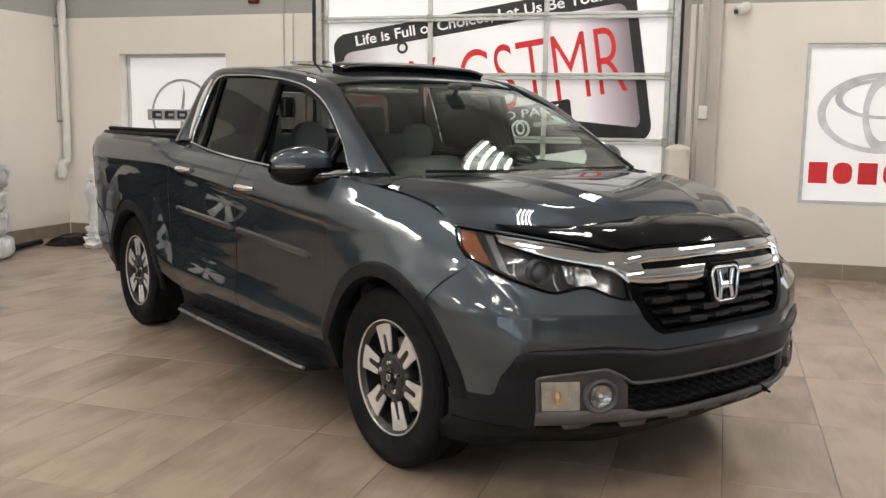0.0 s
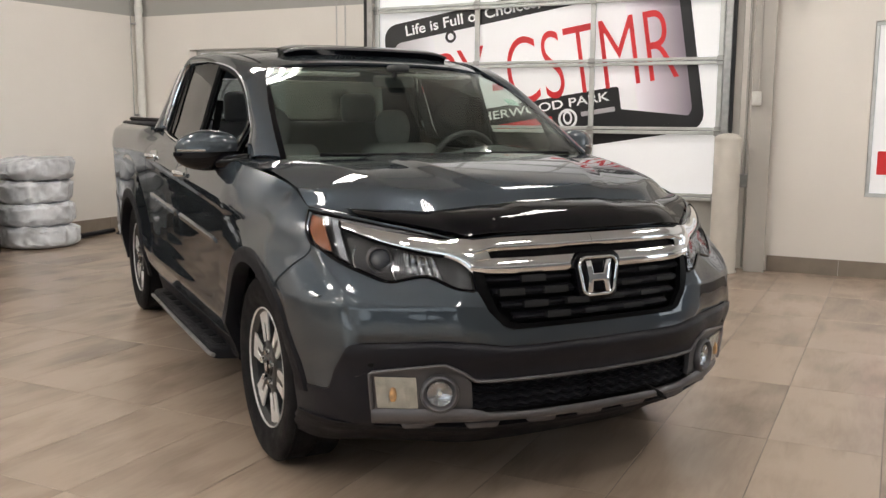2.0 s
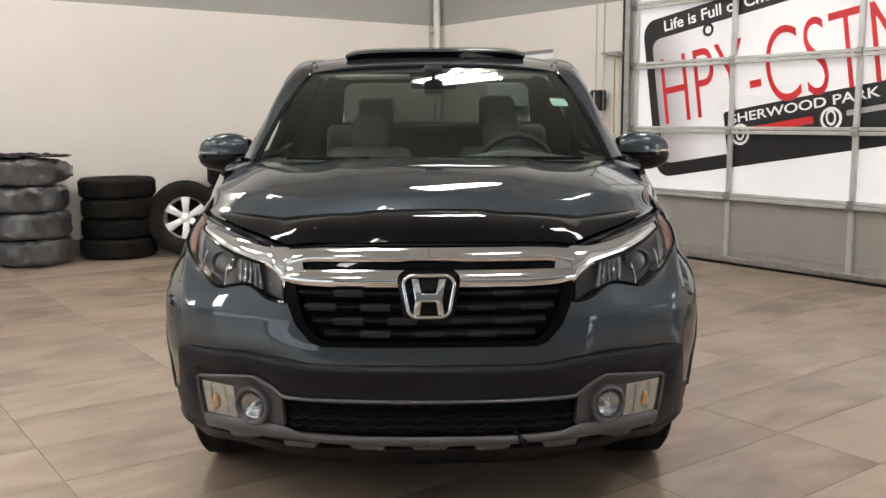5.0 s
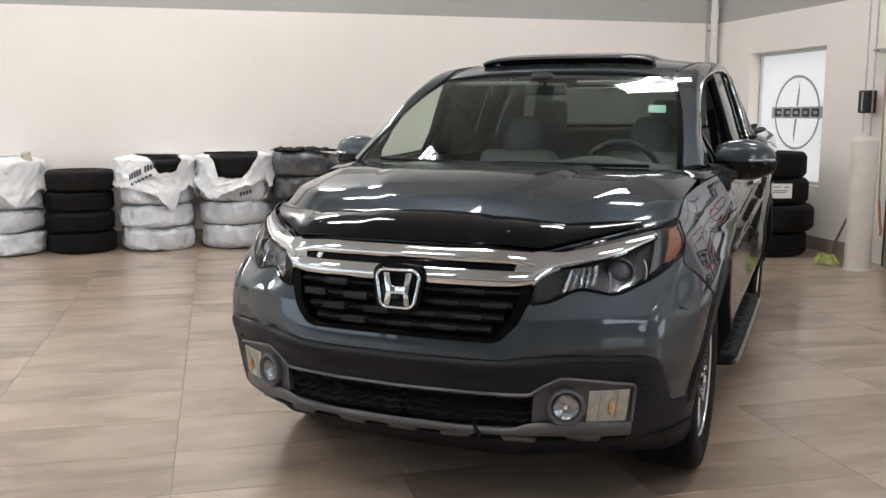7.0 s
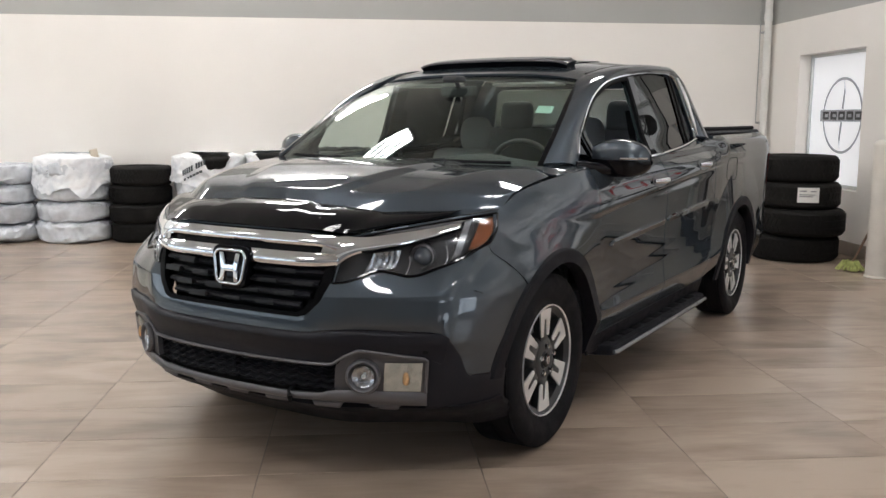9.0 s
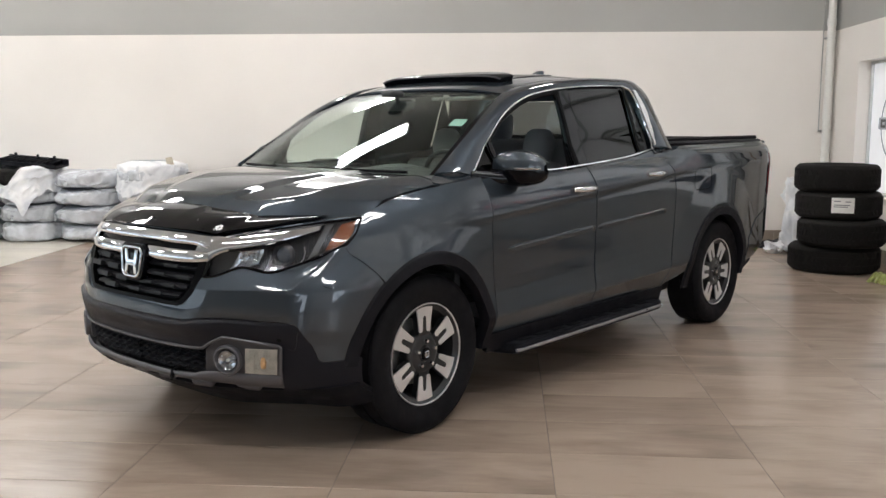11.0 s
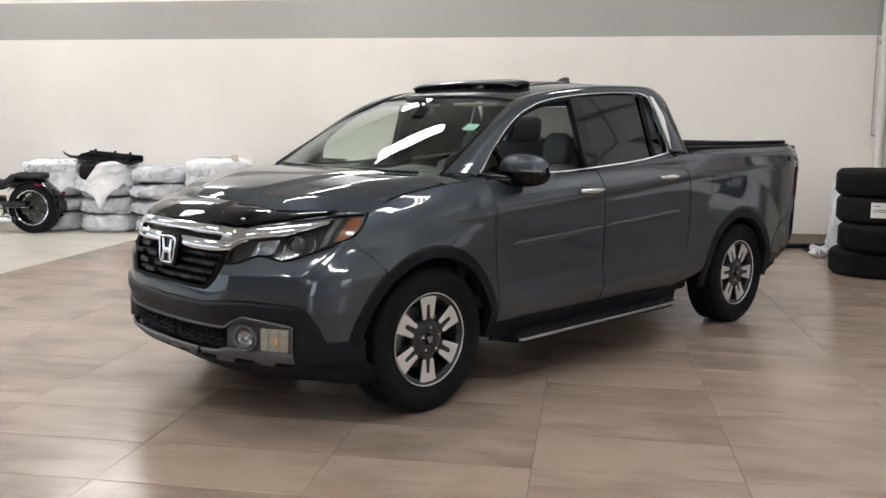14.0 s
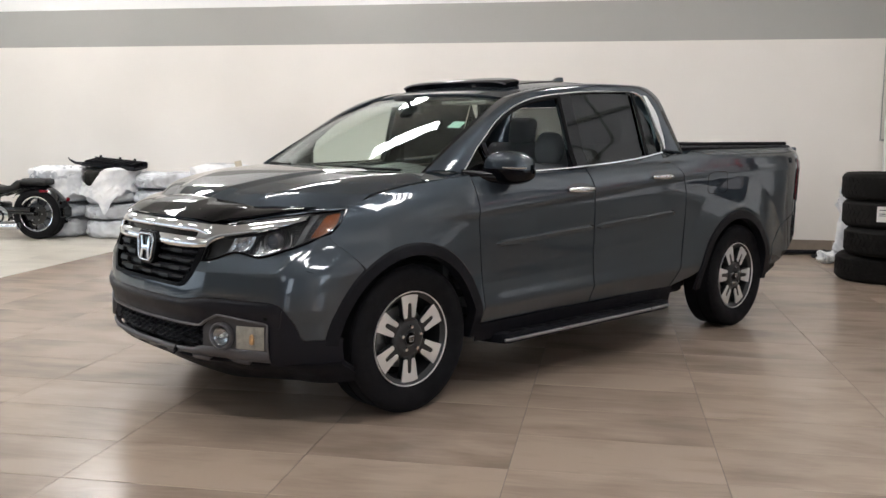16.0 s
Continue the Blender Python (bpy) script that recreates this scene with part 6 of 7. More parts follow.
M_BLUEBLACK = material("blue_black_plastic", (.028, .036, .048), .45, vary=.3, scale=14)
foot_box = thing("track_cover", ROOM, "dark blue steel cover at foot of door track", "track cover")
part("cover_body", block(3.44, 3.56, -.15, -.09, 0, .30, .012, 2), M_BLUEBLACK, foot_box)
part("cover_cap", block(3.45, 3.55, -.145, -.092, .3005, .36, .02, 2), M_BLUEBLACK, foot_box)
part("mounting_tab", block(3.375, 3.439, -.13, -.095, .33, .36, .004, 1), M_STEEL, foot_box)


# ---- tyres along the walls ----
M_OLDTYRE = material("used_tyre_rubber", (.010, .0092, .0085), .68, spec=.18, vary=.3, scale=6, bump=.3, bump_scale=120, per_object=.25)
M_BAG = material("white_plastic_bag", (.84, .85, .865), .33, spec=.5, vary=.07, scale=7, bump=.6, bump_scale=55, per_object=.09)
M_FILM = material("thin_white_film_over_tyre", (.61, .635, .67), .25, spec=.65, vary=.22, scale=5, bump=.6, bump_scale=50, per_object=.14)
M_GREYBAG = material("thin_clear_bag_over_tyre", (.075, .08, .088), .30, spec=.9, vary=.55, scale=6, bump=.7, bump_scale=24, per_object=.2, coat=.5)


def film_folds(mat, scale, strength):
    """Sharp creases of thin film, over the folds of the mesh."""
    nt = mat.node_tree
    n, bp = nt.nodes.new("ShaderNodeTexNoise"), nt.nodes.new("ShaderNodeBump")
    n.noise_type = "RIDGED_MULTIFRACTAL"
    n.inputs["Scale"].default_value, n.inputs["Detail"].default_value, n.inputs["Distortion"].default_value = scale, 3.0, 0.4
    bp.inputs["Strength"].default_value, bp.inputs["Distance"].default_value = strength, 0.02
    nt.links.new(nt.nodes.new("ShaderNodeTexCoord").outputs["Object"], n.inputs["Vector"])
    nt.links.new(n.outputs["Fac"], bp.inputs["Height"])
    nt.links.new(bp.outputs["Normal"], nt.nodes["Principled BSDF"].inputs["Normal"])


def film_contact(mat, lying_on, loose, low=.40, high=.58):
    """Thin film looks greyer where it lies on the rubber and whiter where it stands off in folds."""
    nt = mat.node_tree
    n, r, mx = nt.nodes.new("ShaderNodeTexNoise"), nt.nodes.new("ShaderNodeMapRange"), nt.nodes.new("ShaderNodeMix")
    n.inputs["Scale"].default_value, n.inputs["Detail"].default_value, n.inputs["Distortion"].default_value = 4.5, 5.0, 0.8
    r.inputs["From Min"].default_value, r.inputs["From Max"].default_value = low, high
    mx.data_type = "RGBA"
    mx.inputs["A"].default_value, mx.inputs["B"].default_value = (*lying_on, 1), (*loose, 1)
    nt.links.new(nt.nodes.new("ShaderNodeTexCoord").outputs["Object"], n.inputs["Vector"])
    nt.links.new(n.outputs["Fac"], r.inputs["Value"])
    nt.links.new(r.outputs["Result"], mx.inputs["Factor"])
    nt.links.new(mx.outputs["Result"], nt.nodes["Principled BSDF"].inputs["Base Color"])


film_contact(M_BAG, (.68, .70, .73), (.90, .905, .91), .36, .62)
film_contact(M_GREYBAG, (.030, .031, .034), (.115, .12, .127), .34, .66)
film_folds(M_BAG, 6.5, 0.9)
film_folds(M_FILM, 7.5, 1.0)
film_folds(M_GREYBAG, 6.0, 0.9)
M_INK = material("bag_print", (.06, .07, .08), .5)
M_CARD = material("cardboard", (.62, .55, .44), .7, vary=.1, scale=12)


def tread_tyre(r, w, seed):
    """A loose tyre lying flat: side walls, hollow middle, and a tread of many blocks."""
    h = w / 2
    prof = [(r * .60, -h * .78), (r * .64, -h * .9), (r * .76, -h), (r * .90, -h * .97), (r * .965, -h * .80), (r * .985, -h * .62)]
    prof += [(r * .985, h * .62), (r * .965, h * .80), (r * .90, h * .97), (r * .76, h), (r * .64, h * .9), (r * .60, h * .78), (r * .63, h * .5), (r * .66, 0), (r * .63, -h * .5)]
    base = lathe(prof, 44, "z", closed=True)
    verts, faces = [], []
    rnd = random.Random(seed)
    n = 46
    for ring, (z0, z1) in enumerate(((-.66, -.30), (-.25, .25), (.30, .66))):
        for k in range(n):
            a0 = 2 * math.pi * (k + .5 * (ring % 2)) / n
            a1 = a0 + 2 * math.pi / n * .78
            sk = (.03, -.03, .03)[ring]
            i = len(verts)
            for a, z in ((a0 + sk, z0), (a1 + sk, z0), (a1 - sk, z1), (a0 - sk, z1)):
                verts.append((r * .984 * math.cos(a), r * .984 * math.sin(a), z * h))
            for a, z in ((a0 + sk, z0), (a1 + sk, z0), (a1 - sk, z1), (a0 - sk, z1)):
                verts.append((r * math.cos(a), r * math.sin(a), z * h))
            faces += [(i + 4, i + 5, i + 6, i + 7)] + [(i + j, i + (j + 1) % 4, i + 4 + (j + 1) % 4, i + 4 + j) for j in range(4)]
    return joined(base, mesh_of(verts, faces, False))


def ridged(x, y, z, off):
    """Sharp folds: 1 along the crests, falling off to either side."""
    return (1 - abs(noise.noise(Vector((x, y, z)) + off)) * 2.2) ** 2


def crumple(x, y, z, off):
    """How far wrinkled film stands out at a place, in metres."""
    wx, wy = x + .06 * noise.noise(Vector((x * 3, y * 3, z * 3)) + off), y + .06 * noise.noise(Vector((y * 3, z * 3, x * 3)) + off)
    return (.020 * noise.noise(Vector((x * 2.6, y * 2.6, z * 3.5)) + off) + .020 * ridged(wx * 4.2, wy * 4.2, z * 6.0 + wx * 3, off) + .019 * ridged(wx * 11, wy * 11, z * 15 - wy * 6, off * 2)
            + .004 * noise.noise(Vector((x * 30, y * 30, z * 34)) + off) - .018)


def bag_mesh(r, w, seed, rough=1.0, n=108, m=34):
    """A tyre in a plastic bag: a squashed drum under wrinkled film that gathers to a knot."""
    rnd = random.Random(seed)
    knot, off = rnd.uniform(0, 6.28), Vector((rnd.uniform(0, 50), rnd.uniform(0, 50), rnd.uniform(0, 50)))
    verts, faces = [], []
    for i in range(n):
        a = 2 * math.pi * i / n
        near = max(math.cos(a - knot), 0) ** 3
        for j in range(m + 1):
            t = j / m
            w2 = math.pi * (t - .5)
            rr = r * (abs(math.cos(w2)) ** .24)
            z = w / 2 * (1 if w2 > 0 else -1) * abs(math.sin(w2)) ** .46
            x, y = rr * math.cos(a), rr * math.sin(a)
            d = crumple(x, y, z, off)
            fold = math.sin(a * 31 + 5 * noise.noise(Vector((x * 4, y * 4, z * 6)) + off)) * .011 * near
            pull = -.35 * z * near * min(rr / r, 1)
            k = 1 + (rough * (d + fold) + .05 * near * (1 - abs(2 * t - 1))) / r
            hang = rough * .03 * max(noise.noise(Vector((x * 3.3, y * 3.3, 7)) + off), 0) if z < 0 else 0
            verts.append((x * k * (1 + hang), y * k * (1 + hang), max(z + pull + rough * d * .7, -w / 2 - .006)))
    for i in range(n):
        for j in range(m):
            faces.append((i * (m + 1) + j, ((i + 1) % n) * (m + 1) + j, ((i + 1) % n) * (m + 1) + j + 1, i * (m + 1) + j + 1))
    tail = Vector(((r + .045) * math.cos(knot), (r + .045) * math.sin(knot), -w * .05))
    body = mesh_of(verts, faces, True, 80)
    bow = []
    for k in range(5):
        a = knot + rnd.uniform(-.12, .12)
        e = tail + Vector((math.cos(a) * .035, math.sin(a) * .035, rnd.uniform(-.06, .04)))
        bow.append(tube([tail * .92, tail, e], [.03, .012, .022], 7, squash=.4))
    return joined(body, *bow)


TYRES = [tread_tyre(.375, .214, k) for k in range(2)]
for me in TYRES:
    me.materials.append(M_OLDTYRE)
BAGS = [bag_mesh(.380, .235, k, 1.0) for k in range(5)]
for me in BAGS:
    me.materials.append(M_FILM)
GREYS = [bag_mesh(.376, .222, 20 + k, .8) for k in range(3)]
for me in GREYS:
    me.materials.append(M_GREYBAG)


def lying(kind, x, y, z, k, scale=1.0, tilt=0.0):
    """One tyre lying in a stack: bare, bagged white or wrapped grey. Each is a thing of its own."""
    rnd = random.Random(k * 7 + int(abs(y) * 100))
    me, name, label, cat = {
        "bare": (TYRES[k % 2], "tyre", "used black tyre lying in a stack", "tyre"),
        "bag": (BAGS[k % 5], "bagged_tyre", "tyre in a white plastic bag in a stack", "bagged tyre"),
        "grey": (GREYS[k % 3], "bagged_tyre", "tyre in a thin clear grey bag in a stack", "bagged tyre")}[kind]
    o = new(name, me)
    o.matrix_basis = ROOM @ pose(x + rnd.uniform(-.015, .015), y + rnd.uniform(-.015, .015), z, rnd.uniform(-tilt, tilt), rnd.uniform(-tilt, tilt), rnd.uniform(0, 360)) @ (Matrix.Scale(scale, 4) if isinstance(scale, float) else Matrix.Diagonal((*scale, 1)))
    return tagged(o, label, cat, group="tyres stacked along the wall")


def stack(kinds, x, y, scale=1.0, seed=0):
    z = 0.0
    for k, kind in enumerate(kinds):
        h = (.214 if kind == "bare" else .235 if kind == "bag" else .222) * (scale if isinstance(scale, float) else scale[2])
        lying(kind, x, y, z + h / 2, k + seed, scale)
        z += h - .002
    return z


lying("bag", .42, -2.00, .115, 1, (1.07, 1.07, .98))
for k in range(3):
    lying("bag", .42, -2.01, .346 + .232 * k, 2 + k, (1.0, 1.0, 1.0))
stack(["bare"] * 4, .44, -2.98, (1.085, 1.085, 1.04), 0)
stack(["bare"] * 4, .42, -4.36, (1.0, 1.0, .94), 1)
stack(["grey"] * 4, .40, -5.21, (1.0, 1.0, 1.15), 0)
stack(["bag", "bag", "bag", "bare"], .40, -5.99, (.95, .95, 1.08), 2)
stack(["bag", "bag", "bag", "bare"], .40, -6.80, (1.0, 1.0, 1.04), 4)
stack(["bare"] * 4, .42, -7.57, (.92, .92, 1.0), 1)
stack(["bag"] * 4, .42, -8.31, (1.06, 1.06, 1.0), 3)
stack(["bag"] * 4, .40, -9.12, (1.0, 1.0, .93), 0)
stack(["bag", "bag", "bag", "bare"], .44, -9.86, .98, 2)
stack(["bag"] * 4, .45, -10.62, 1.0, 1)
# four larger tyres by the window
for k, (dx, dy, sc) in enumerate(((-.05, .0, 1.15), (.05, .02, 1.09), (.0, .0, 1.07), (-.01, -.02, 1.05))):
    lying("bare", 2.25 + dx, -.65 + dy, .133 + .264 * k, k, (sc, sc, 1.235))
tag = thing("paper_tag", ROOM @ pose(2.25, -.65, .67), "white paper label on a tyre", "label")
tagf = lambda u, v: np.stack([.407 * np.cos(-.50 + .50 * u), .407 * np.sin(-.50 + .50 * u), -.065 + .145 * v], -1)
part("sheet", sheet(tagf, 4, 2, .001), material("paper", (.8, .79, .76), .7, vary=.04, scale=30), tag)
for k, (u0, u1, v0) in enumerate(((.1, .4, .75), (.1, .8, .5), (.1, .7, .38), (.6, .85, .72))):
    line = lambda u, v, u0=u0, u1=u1, v0=v0: tagf(u0 + (u1 - u0) * u, v0 + .05 * v) * (1.003, 1.003, 1)
    part("print_bar", sheet(line, 3, 1), M_INK, tag)


def torn_bag(x, y, z, seed, top, hem):
    """The torn upper part of a bag round the top tyre. top and hem give the film's edges by the angle from the room side."""
    off = Vector((seed * 3.1, seed, seed * 1.7))
    n, m = 150, 26
    verts, faces = [], []
    for i in range(n):
        a = -math.pi + 2 * math.pi * i / n
        rag = .018 * noise.noise(Vector((math.cos(a) * 7, math.sin(a) * 7, seed)))
        hi, lo = float(top(a)) + rag, float(hem(a)) + 1.5 * rag
        for j in range(m + 1):
            t = j / m
            zz = lo + (hi - lo) * t
            c, s = math.cos(a), math.sin(a)
            r = .402 + .9 * (crumple(.4 * c, .4 * s, zz, off) + .012) + .05 * max(-.12 - zz, 0) + .03 * (1 - t) ** 3
            over = max(zz - .115, 0)
            verts.append(((r - over * 1.7) * c, (r - over * 1.7) * s, zz - over * .55))
    for i in range(n):
        for j in range(m):
            faces.append((i * (m + 1) + j, ((i + 1) % n) * (m + 1) + j, ((i + 1) % n) * (m + 1) + j + 1, i * (m + 1) + j + 1))
    b = thing("torn_plastic_bag", ROOM @ pose(x, y, z), "torn white plastic bag draped round the top tyre", "plastic bag")
    part("film", mesh_of(verts, faces, True, 80), M_BAG, b)
    return b


def print_bars(b, a0, z0, rows, r=.430):
    """Unreadable print on a bag as plain bars."""
    for k, (da, dz, w, h) in enumerate(rows):
        f = lambda u, v, da=da, dz=dz, w=w, h=h: np.stack([r * np.cos(a0 + da + w * u), r * np.sin(a0 + da + w * u), z0 + dz + h * v + .10 * (w * u)], -1)
        part("print_bar", sheet(f, 4, 1), M_INK, b)


PI = math.pi
b1 = torn_bag(.40, -6.80, .84, 3, keyed([(-PI, .20), (-1.2, .22), (-.3, .19), (-.05, .12), (.12, -.02), (.55, .0), (.75, .14), (1.2, .2), (PI, .2)]),
              keyed([(-PI, -.10), (-1.2, -.16), (-.6, -.17), (.0, -.24), (.42, -.40), (.62, -.22), (.9, -.16), (1.3, -.3), (PI, -.10)]))
print_bars(b1, -.60, -.09, [(.066 * k, .0135 * k, .052, .062) for k in range(10) if k != 5] + [(.04 + .09 * k, -.055 + .018 * k, .075, .026) for k in range(6)])
b2 = torn_bag(.40, -5.99, .87, 8, keyed([(-PI, .18), (-1.1, .16), (-.62, .12), (-.40, -.10), (.1, -.12), (.52, .06), (.75, .14), (1.2, .2), (PI, .18)]),
              keyed([(-PI, -.10), (-1.0, -.2), (-.55, -.32), (-.1, -.24), (.4, -.17), (.8, -.14), (1.0, -.22), (1.3, -.12), (PI, -.1)]))
print_bars(b2, .10, -.30, [(.0, .0, .06, .04), (.08, .008, .06, .04), (.16, .016, .06, .04), (.24, .024, .06, .04)])
torn_bag(.44, -9.86, .79, 12, keyed([(-PI, .2), (-1.2, .16), (-.75, -.02), (-.35, -.10), (.0, .05), (.3, .16), (1.2, .2), (PI, .2)]),
         keyed([(-PI, -.1), (-1.1, -.2), (-.6, -.22), (.0, -.3), (.2, -.46), (.45, -.28), (.9, -.16), (1.5, -.2), (PI, -.1)]))
torn_bag(.42, -8.31, .83, 15, keyed([(-PI, .21), (0, .22), (PI, .21)]), keyed([(-PI, -.1), (-1.0, -.2), (-.4, -.28), (.1, -.2), (.5, -.33), (1.1, -.16), (PI, -.1)]))
torn_bag(.45, -10.62, .78, 17, keyed([(-PI, .21), (0, .24), (PI, .21)]), keyed([(-PI, -.1), (-1.0, -.3), (-.3, -.2), (.3, -.34), (.8, -.2), (1.4, -.25), (PI, -.1)]))
box = thing("small_carton", ROOM @ pose(.58, -8.02, .925, 12, 0, 20), "small cardboard carton on bagged tyres", "carton")
part("carton_body", block(-.05, .05, -.04, .04, 0, .11, .003, 1), M_CARD, box)
part("carton_flap", block(-.05, .05, -.04, .04, .111, .114), M_CARD, box)


def scraps(x, y, z, seed, spread, count, name="plastic_scraps", label="ragged black plastic lying on the stack"):
    rnd = random.Random(seed)
    t = thing(name, ROOM @ pose(x, y, z), label, "plastic scraps")
    for k in range(count):
        px, py, s, a = rnd.uniform(-spread, spread), rnd.uniform(-spread, spread), rnd.uniform(.10, .2), rnd.uniform(0, 360)
        off = Vector((seed, k * 5.0, 0))
        f = lambda u, v, s=s, off=off: np.stack([(u - .5) * s * 2, (v - .5) * s * 1.2, np.vectorize(lambda p, q: .03 * noise.noise(Vector((p * 3, q * 3, 0)) + off) + .02 * noise.noise(Vector((p * 9, q * 9, 1)) + off))(u, v) + .03], -1)
        part("scrap", sheet(f, 12, 8, .002), M_CLAD, t, m=pose(px, py, 0, 0, 0, a))
    return t


scraps(.40, -5.21, 1.01, 4, .26, 9)
scraps(.44, -2.98, .875, 9, .18, 5)
tag2 = thing("paper_tag", ROOM @ pose(.44, -2.98, .665, 0, 0, 30), "white paper label hanging on a tyre", "label")
part("sheet", sheet(lambda u, v: np.stack([.412 * np.cos(.10 + .20 * u), .412 * np.sin(.10 + .20 * u), -.035 + .07 * v - .03 * u], -1), 3, 2, .001), bpy.data.materials["paper"], tag2)

# a part tray on the bags beside the motorcycle
tray = thing("grille_tray", ROOM @ pose(.50, -9.84, .935, 8, 4, 80), "black ribbed plastic car part on bagged tyres", "car part")
part("base", prism([(-.40, -.14), (-.52, -.06), (-.50, .04), (-.38, .14), (.46, .13), (.46, -.13)], 0, .022, "z", .006), M_CLAD, tray)
for k in range(9):
    part("rib", prism([(-.016, 0), (.016, 0), (.052, .058), (.036, .062)], -.125, .125, "y", .004), M_CLAD, tray, m=pose(-.38 + .09 * k, 0, .02))
part("back_edge", block(-.40, .46, .115, .135, .02, .085, .006, 1), M_CLAD, tray)
part("front_edge", block(-.40, .46, -.135, -.12, .02, .055, .006, 1), M_CLAD, tray)
part("curled_end", tube([(-.46, -.06, .015), (-.56, -.08, .02), (-.63, -.09, .055), (-.66, -.09, .085)], [.022, .018, .012, .005], 7), M_CLAD, tray)
for x in (-.30, .02, .26):
    part("clip", block(x - .012, x + .012, .11, .14, .085, .11, .003, 1), M_CLAD, tray)

# a mounted wheel standing against the tyres
sw_m = ROOM @ pose(.80, -3.79, .376, 8, 0, 241)
spare = thing("standing_wheel", sw_m, "alloy wheel with tyre leaning on tyre stack", "wheel")
part("tyre", tyre_mesh(.378, .255, .225), M_OLDTYRE, spare)
part("barrel", lathe([(.222, -.10), (.20, -.08), (.20, .05), (.214, .09), (.228, .10)], 40, "y"), M_RIMBRIGHT, spare)
part("hub", lathe([(0, .075), (.05, .075), (.07, .06), (.075, .0)], 24, "y"), M_RIMBRIGHT, spare)
part("backing", lathe([(0, -.02), (.2, -.02)], 24, "y"), M_BLACK, spare)
for k in range(6):
    part("spoke", prism([(-.028, .05), (-.036, .14), (-.05, .222), (.05, .222), (.036, .14), (.028, .05)], .045, .082, "y", .008), M_RIMBRIGHT, spare, m=pose(0, 0, 0, 0, 60 * k, 0))

# heap of plastic in the corner: white bags, black sheet, a rod on the floor
heap = bag_mesh(.21, .84, 41, 2.2)
heap.materials.append(M_BAG)
o = thing("plastic_bag", ROOM @ pose(1.04, -.62, .424), "tall crumpled white plastic bag behind the tyres", "plastic bag", me=heap)
heap2 = bag_mesh(.085, .12, 43, 1.8)
heap2.materials.append(M_BAG)
thing("plastic_bag", ROOM @ pose(1.04, -.92, .065), "crumpled white plastic bag on the floor", "plastic bag", me=heap2)
def mound(rx, ry, h, seed):
    """A heap of soft cover on the floor with broad folds."""
    off = Vector((seed * 2.3, seed, 4.0))
    def f(u, v):
        a, q = 2 * np.pi * u, v
        x, y = rx * q * np.cos(a), ry * q * np.sin(a)
        n = np.vectorize(lambda p, r: noise.noise(Vector((p * 4, r * 4, 0)) + off) * .05 + ridged(p * 5, r * 5, 0, off) * .035)(x, y)
        return np.stack([x * (1 + n), y * (1 + n), np.maximum((h + n) * (1 - q ** 2.4) ** .8, .002)], -1)
    return sheet(f, 60, 24)


heap3 = mound(.25, .36, .07, 44)
thing("black_cover", ROOM @ pose(.55, -.62, 0), "black cloth cover crumpled on the floor", "cover", me=heap3, mat=M_CLAD)
rod = thing("floor_rod", ROOM, "dark rod lying on the floor along wall", "rod")
part("bar", tube([(.30, -.85, .03), (.42, -1.5, .03)], .028, 8), M_CLAD, rod)
part("tip", tube([(.42, -1.5, .03), (.44, -1.6, .04)], [.04, .06], 8), M_CLAD, rod)

# ---- motorcycle ----
bike = thing("motorcycle", ROOM @ pose(.95, -10.65, 0, 0, 0, -88), "black cruiser motorcycle parked by bagged tyres", "motorcycle")
M_BIKE = material("bike_black", (.006, .006, .007), .18, coat=.6)
M_SEAT = material("bike_seat_leather", (.012, .012, .012), .5, bump=.2, bump_scale=200)


def bike_wheel(x, r, w, rear):
    wh = part("wheel", tyre_mesh(r, w, r - .10, n=48), M_TYRE, bike, "black spoked motorcycle wheel", m=pose(x, 0, r))
    part("rim_line", lathe([(r - .118, w * .36), (r - .112, w * .44), (r - .100, w * .47), (r - .094, w * .43)], 48, "y"), M_CHROME, wh)
    part("rim_line", lathe([(r - .108, -w * .38), (r - .10, -w * .42), (r - .095, -w * .38)], 48, "y"), M_RIMBRIGHT, wh)
    part("barrel", lathe([(r - .11, -w * .36), (r - .13, 0), (r - .11, w * .36)], 40, "y"), M_BIKE, wh)
    part("hub", tube([(0, -.08, 0), (0, .08, 0)], .05, 14), M_BIKE, wh)
    for k in range(9):
        a = 2 * math.pi * k / 9
        part("spoke", tube([(.04 * math.cos(a), .02, .04 * math.sin(a)), ((r - .12) * math.cos(a + .12), .0, (r - .12) * math.sin(a + .12))], .009, 6), M_BIKE, wh)
    part("brake_disc", lathe([(.0, .06), (.13, .06), (.145, .064), (.145, .07), (.0, .075)], 32, "y"), M_BIKE, wh)
    for k in range(6):
        a = 2 * math.pi * k / 6
        part("bolt", tube([(.09 * math.cos(a), .089, .09 * math.sin(a)), (.09 * math.cos(a), .098, .09 * math.sin(a))], .006, 6), M_CHROME, wh)


bike_wheel(0, .33, .18, True)
bike_wheel(1.62, .34, .13, False)
fend = lambda u, v: np.stack([.37 * np.cos(np.radians(188 - 150 * u)) * (1 + .02 * np.sin(np.pi * v)), (v - .5) * .24, .335 + (.39 - .055 * (2 * v - 1) ** 2) * np.sin(np.radians(188 - 150 * u))], -1)
part("rear_fender", sheet(fend, 26, 10, .006), M_BIKE, bike)
part("tail_light", lathe([(0, .03), (.025, .022), (.03, 0)], 14), M_RED, bike, "red tail light", m=Matrix.Translation((-.40, .0, .52)) @ pose(0, 0, 0, 0, -90, 0))
part("side_reflector", block(-.20, -.08, .112, .124, .615, .645, .003, 1), M_RED, bike)
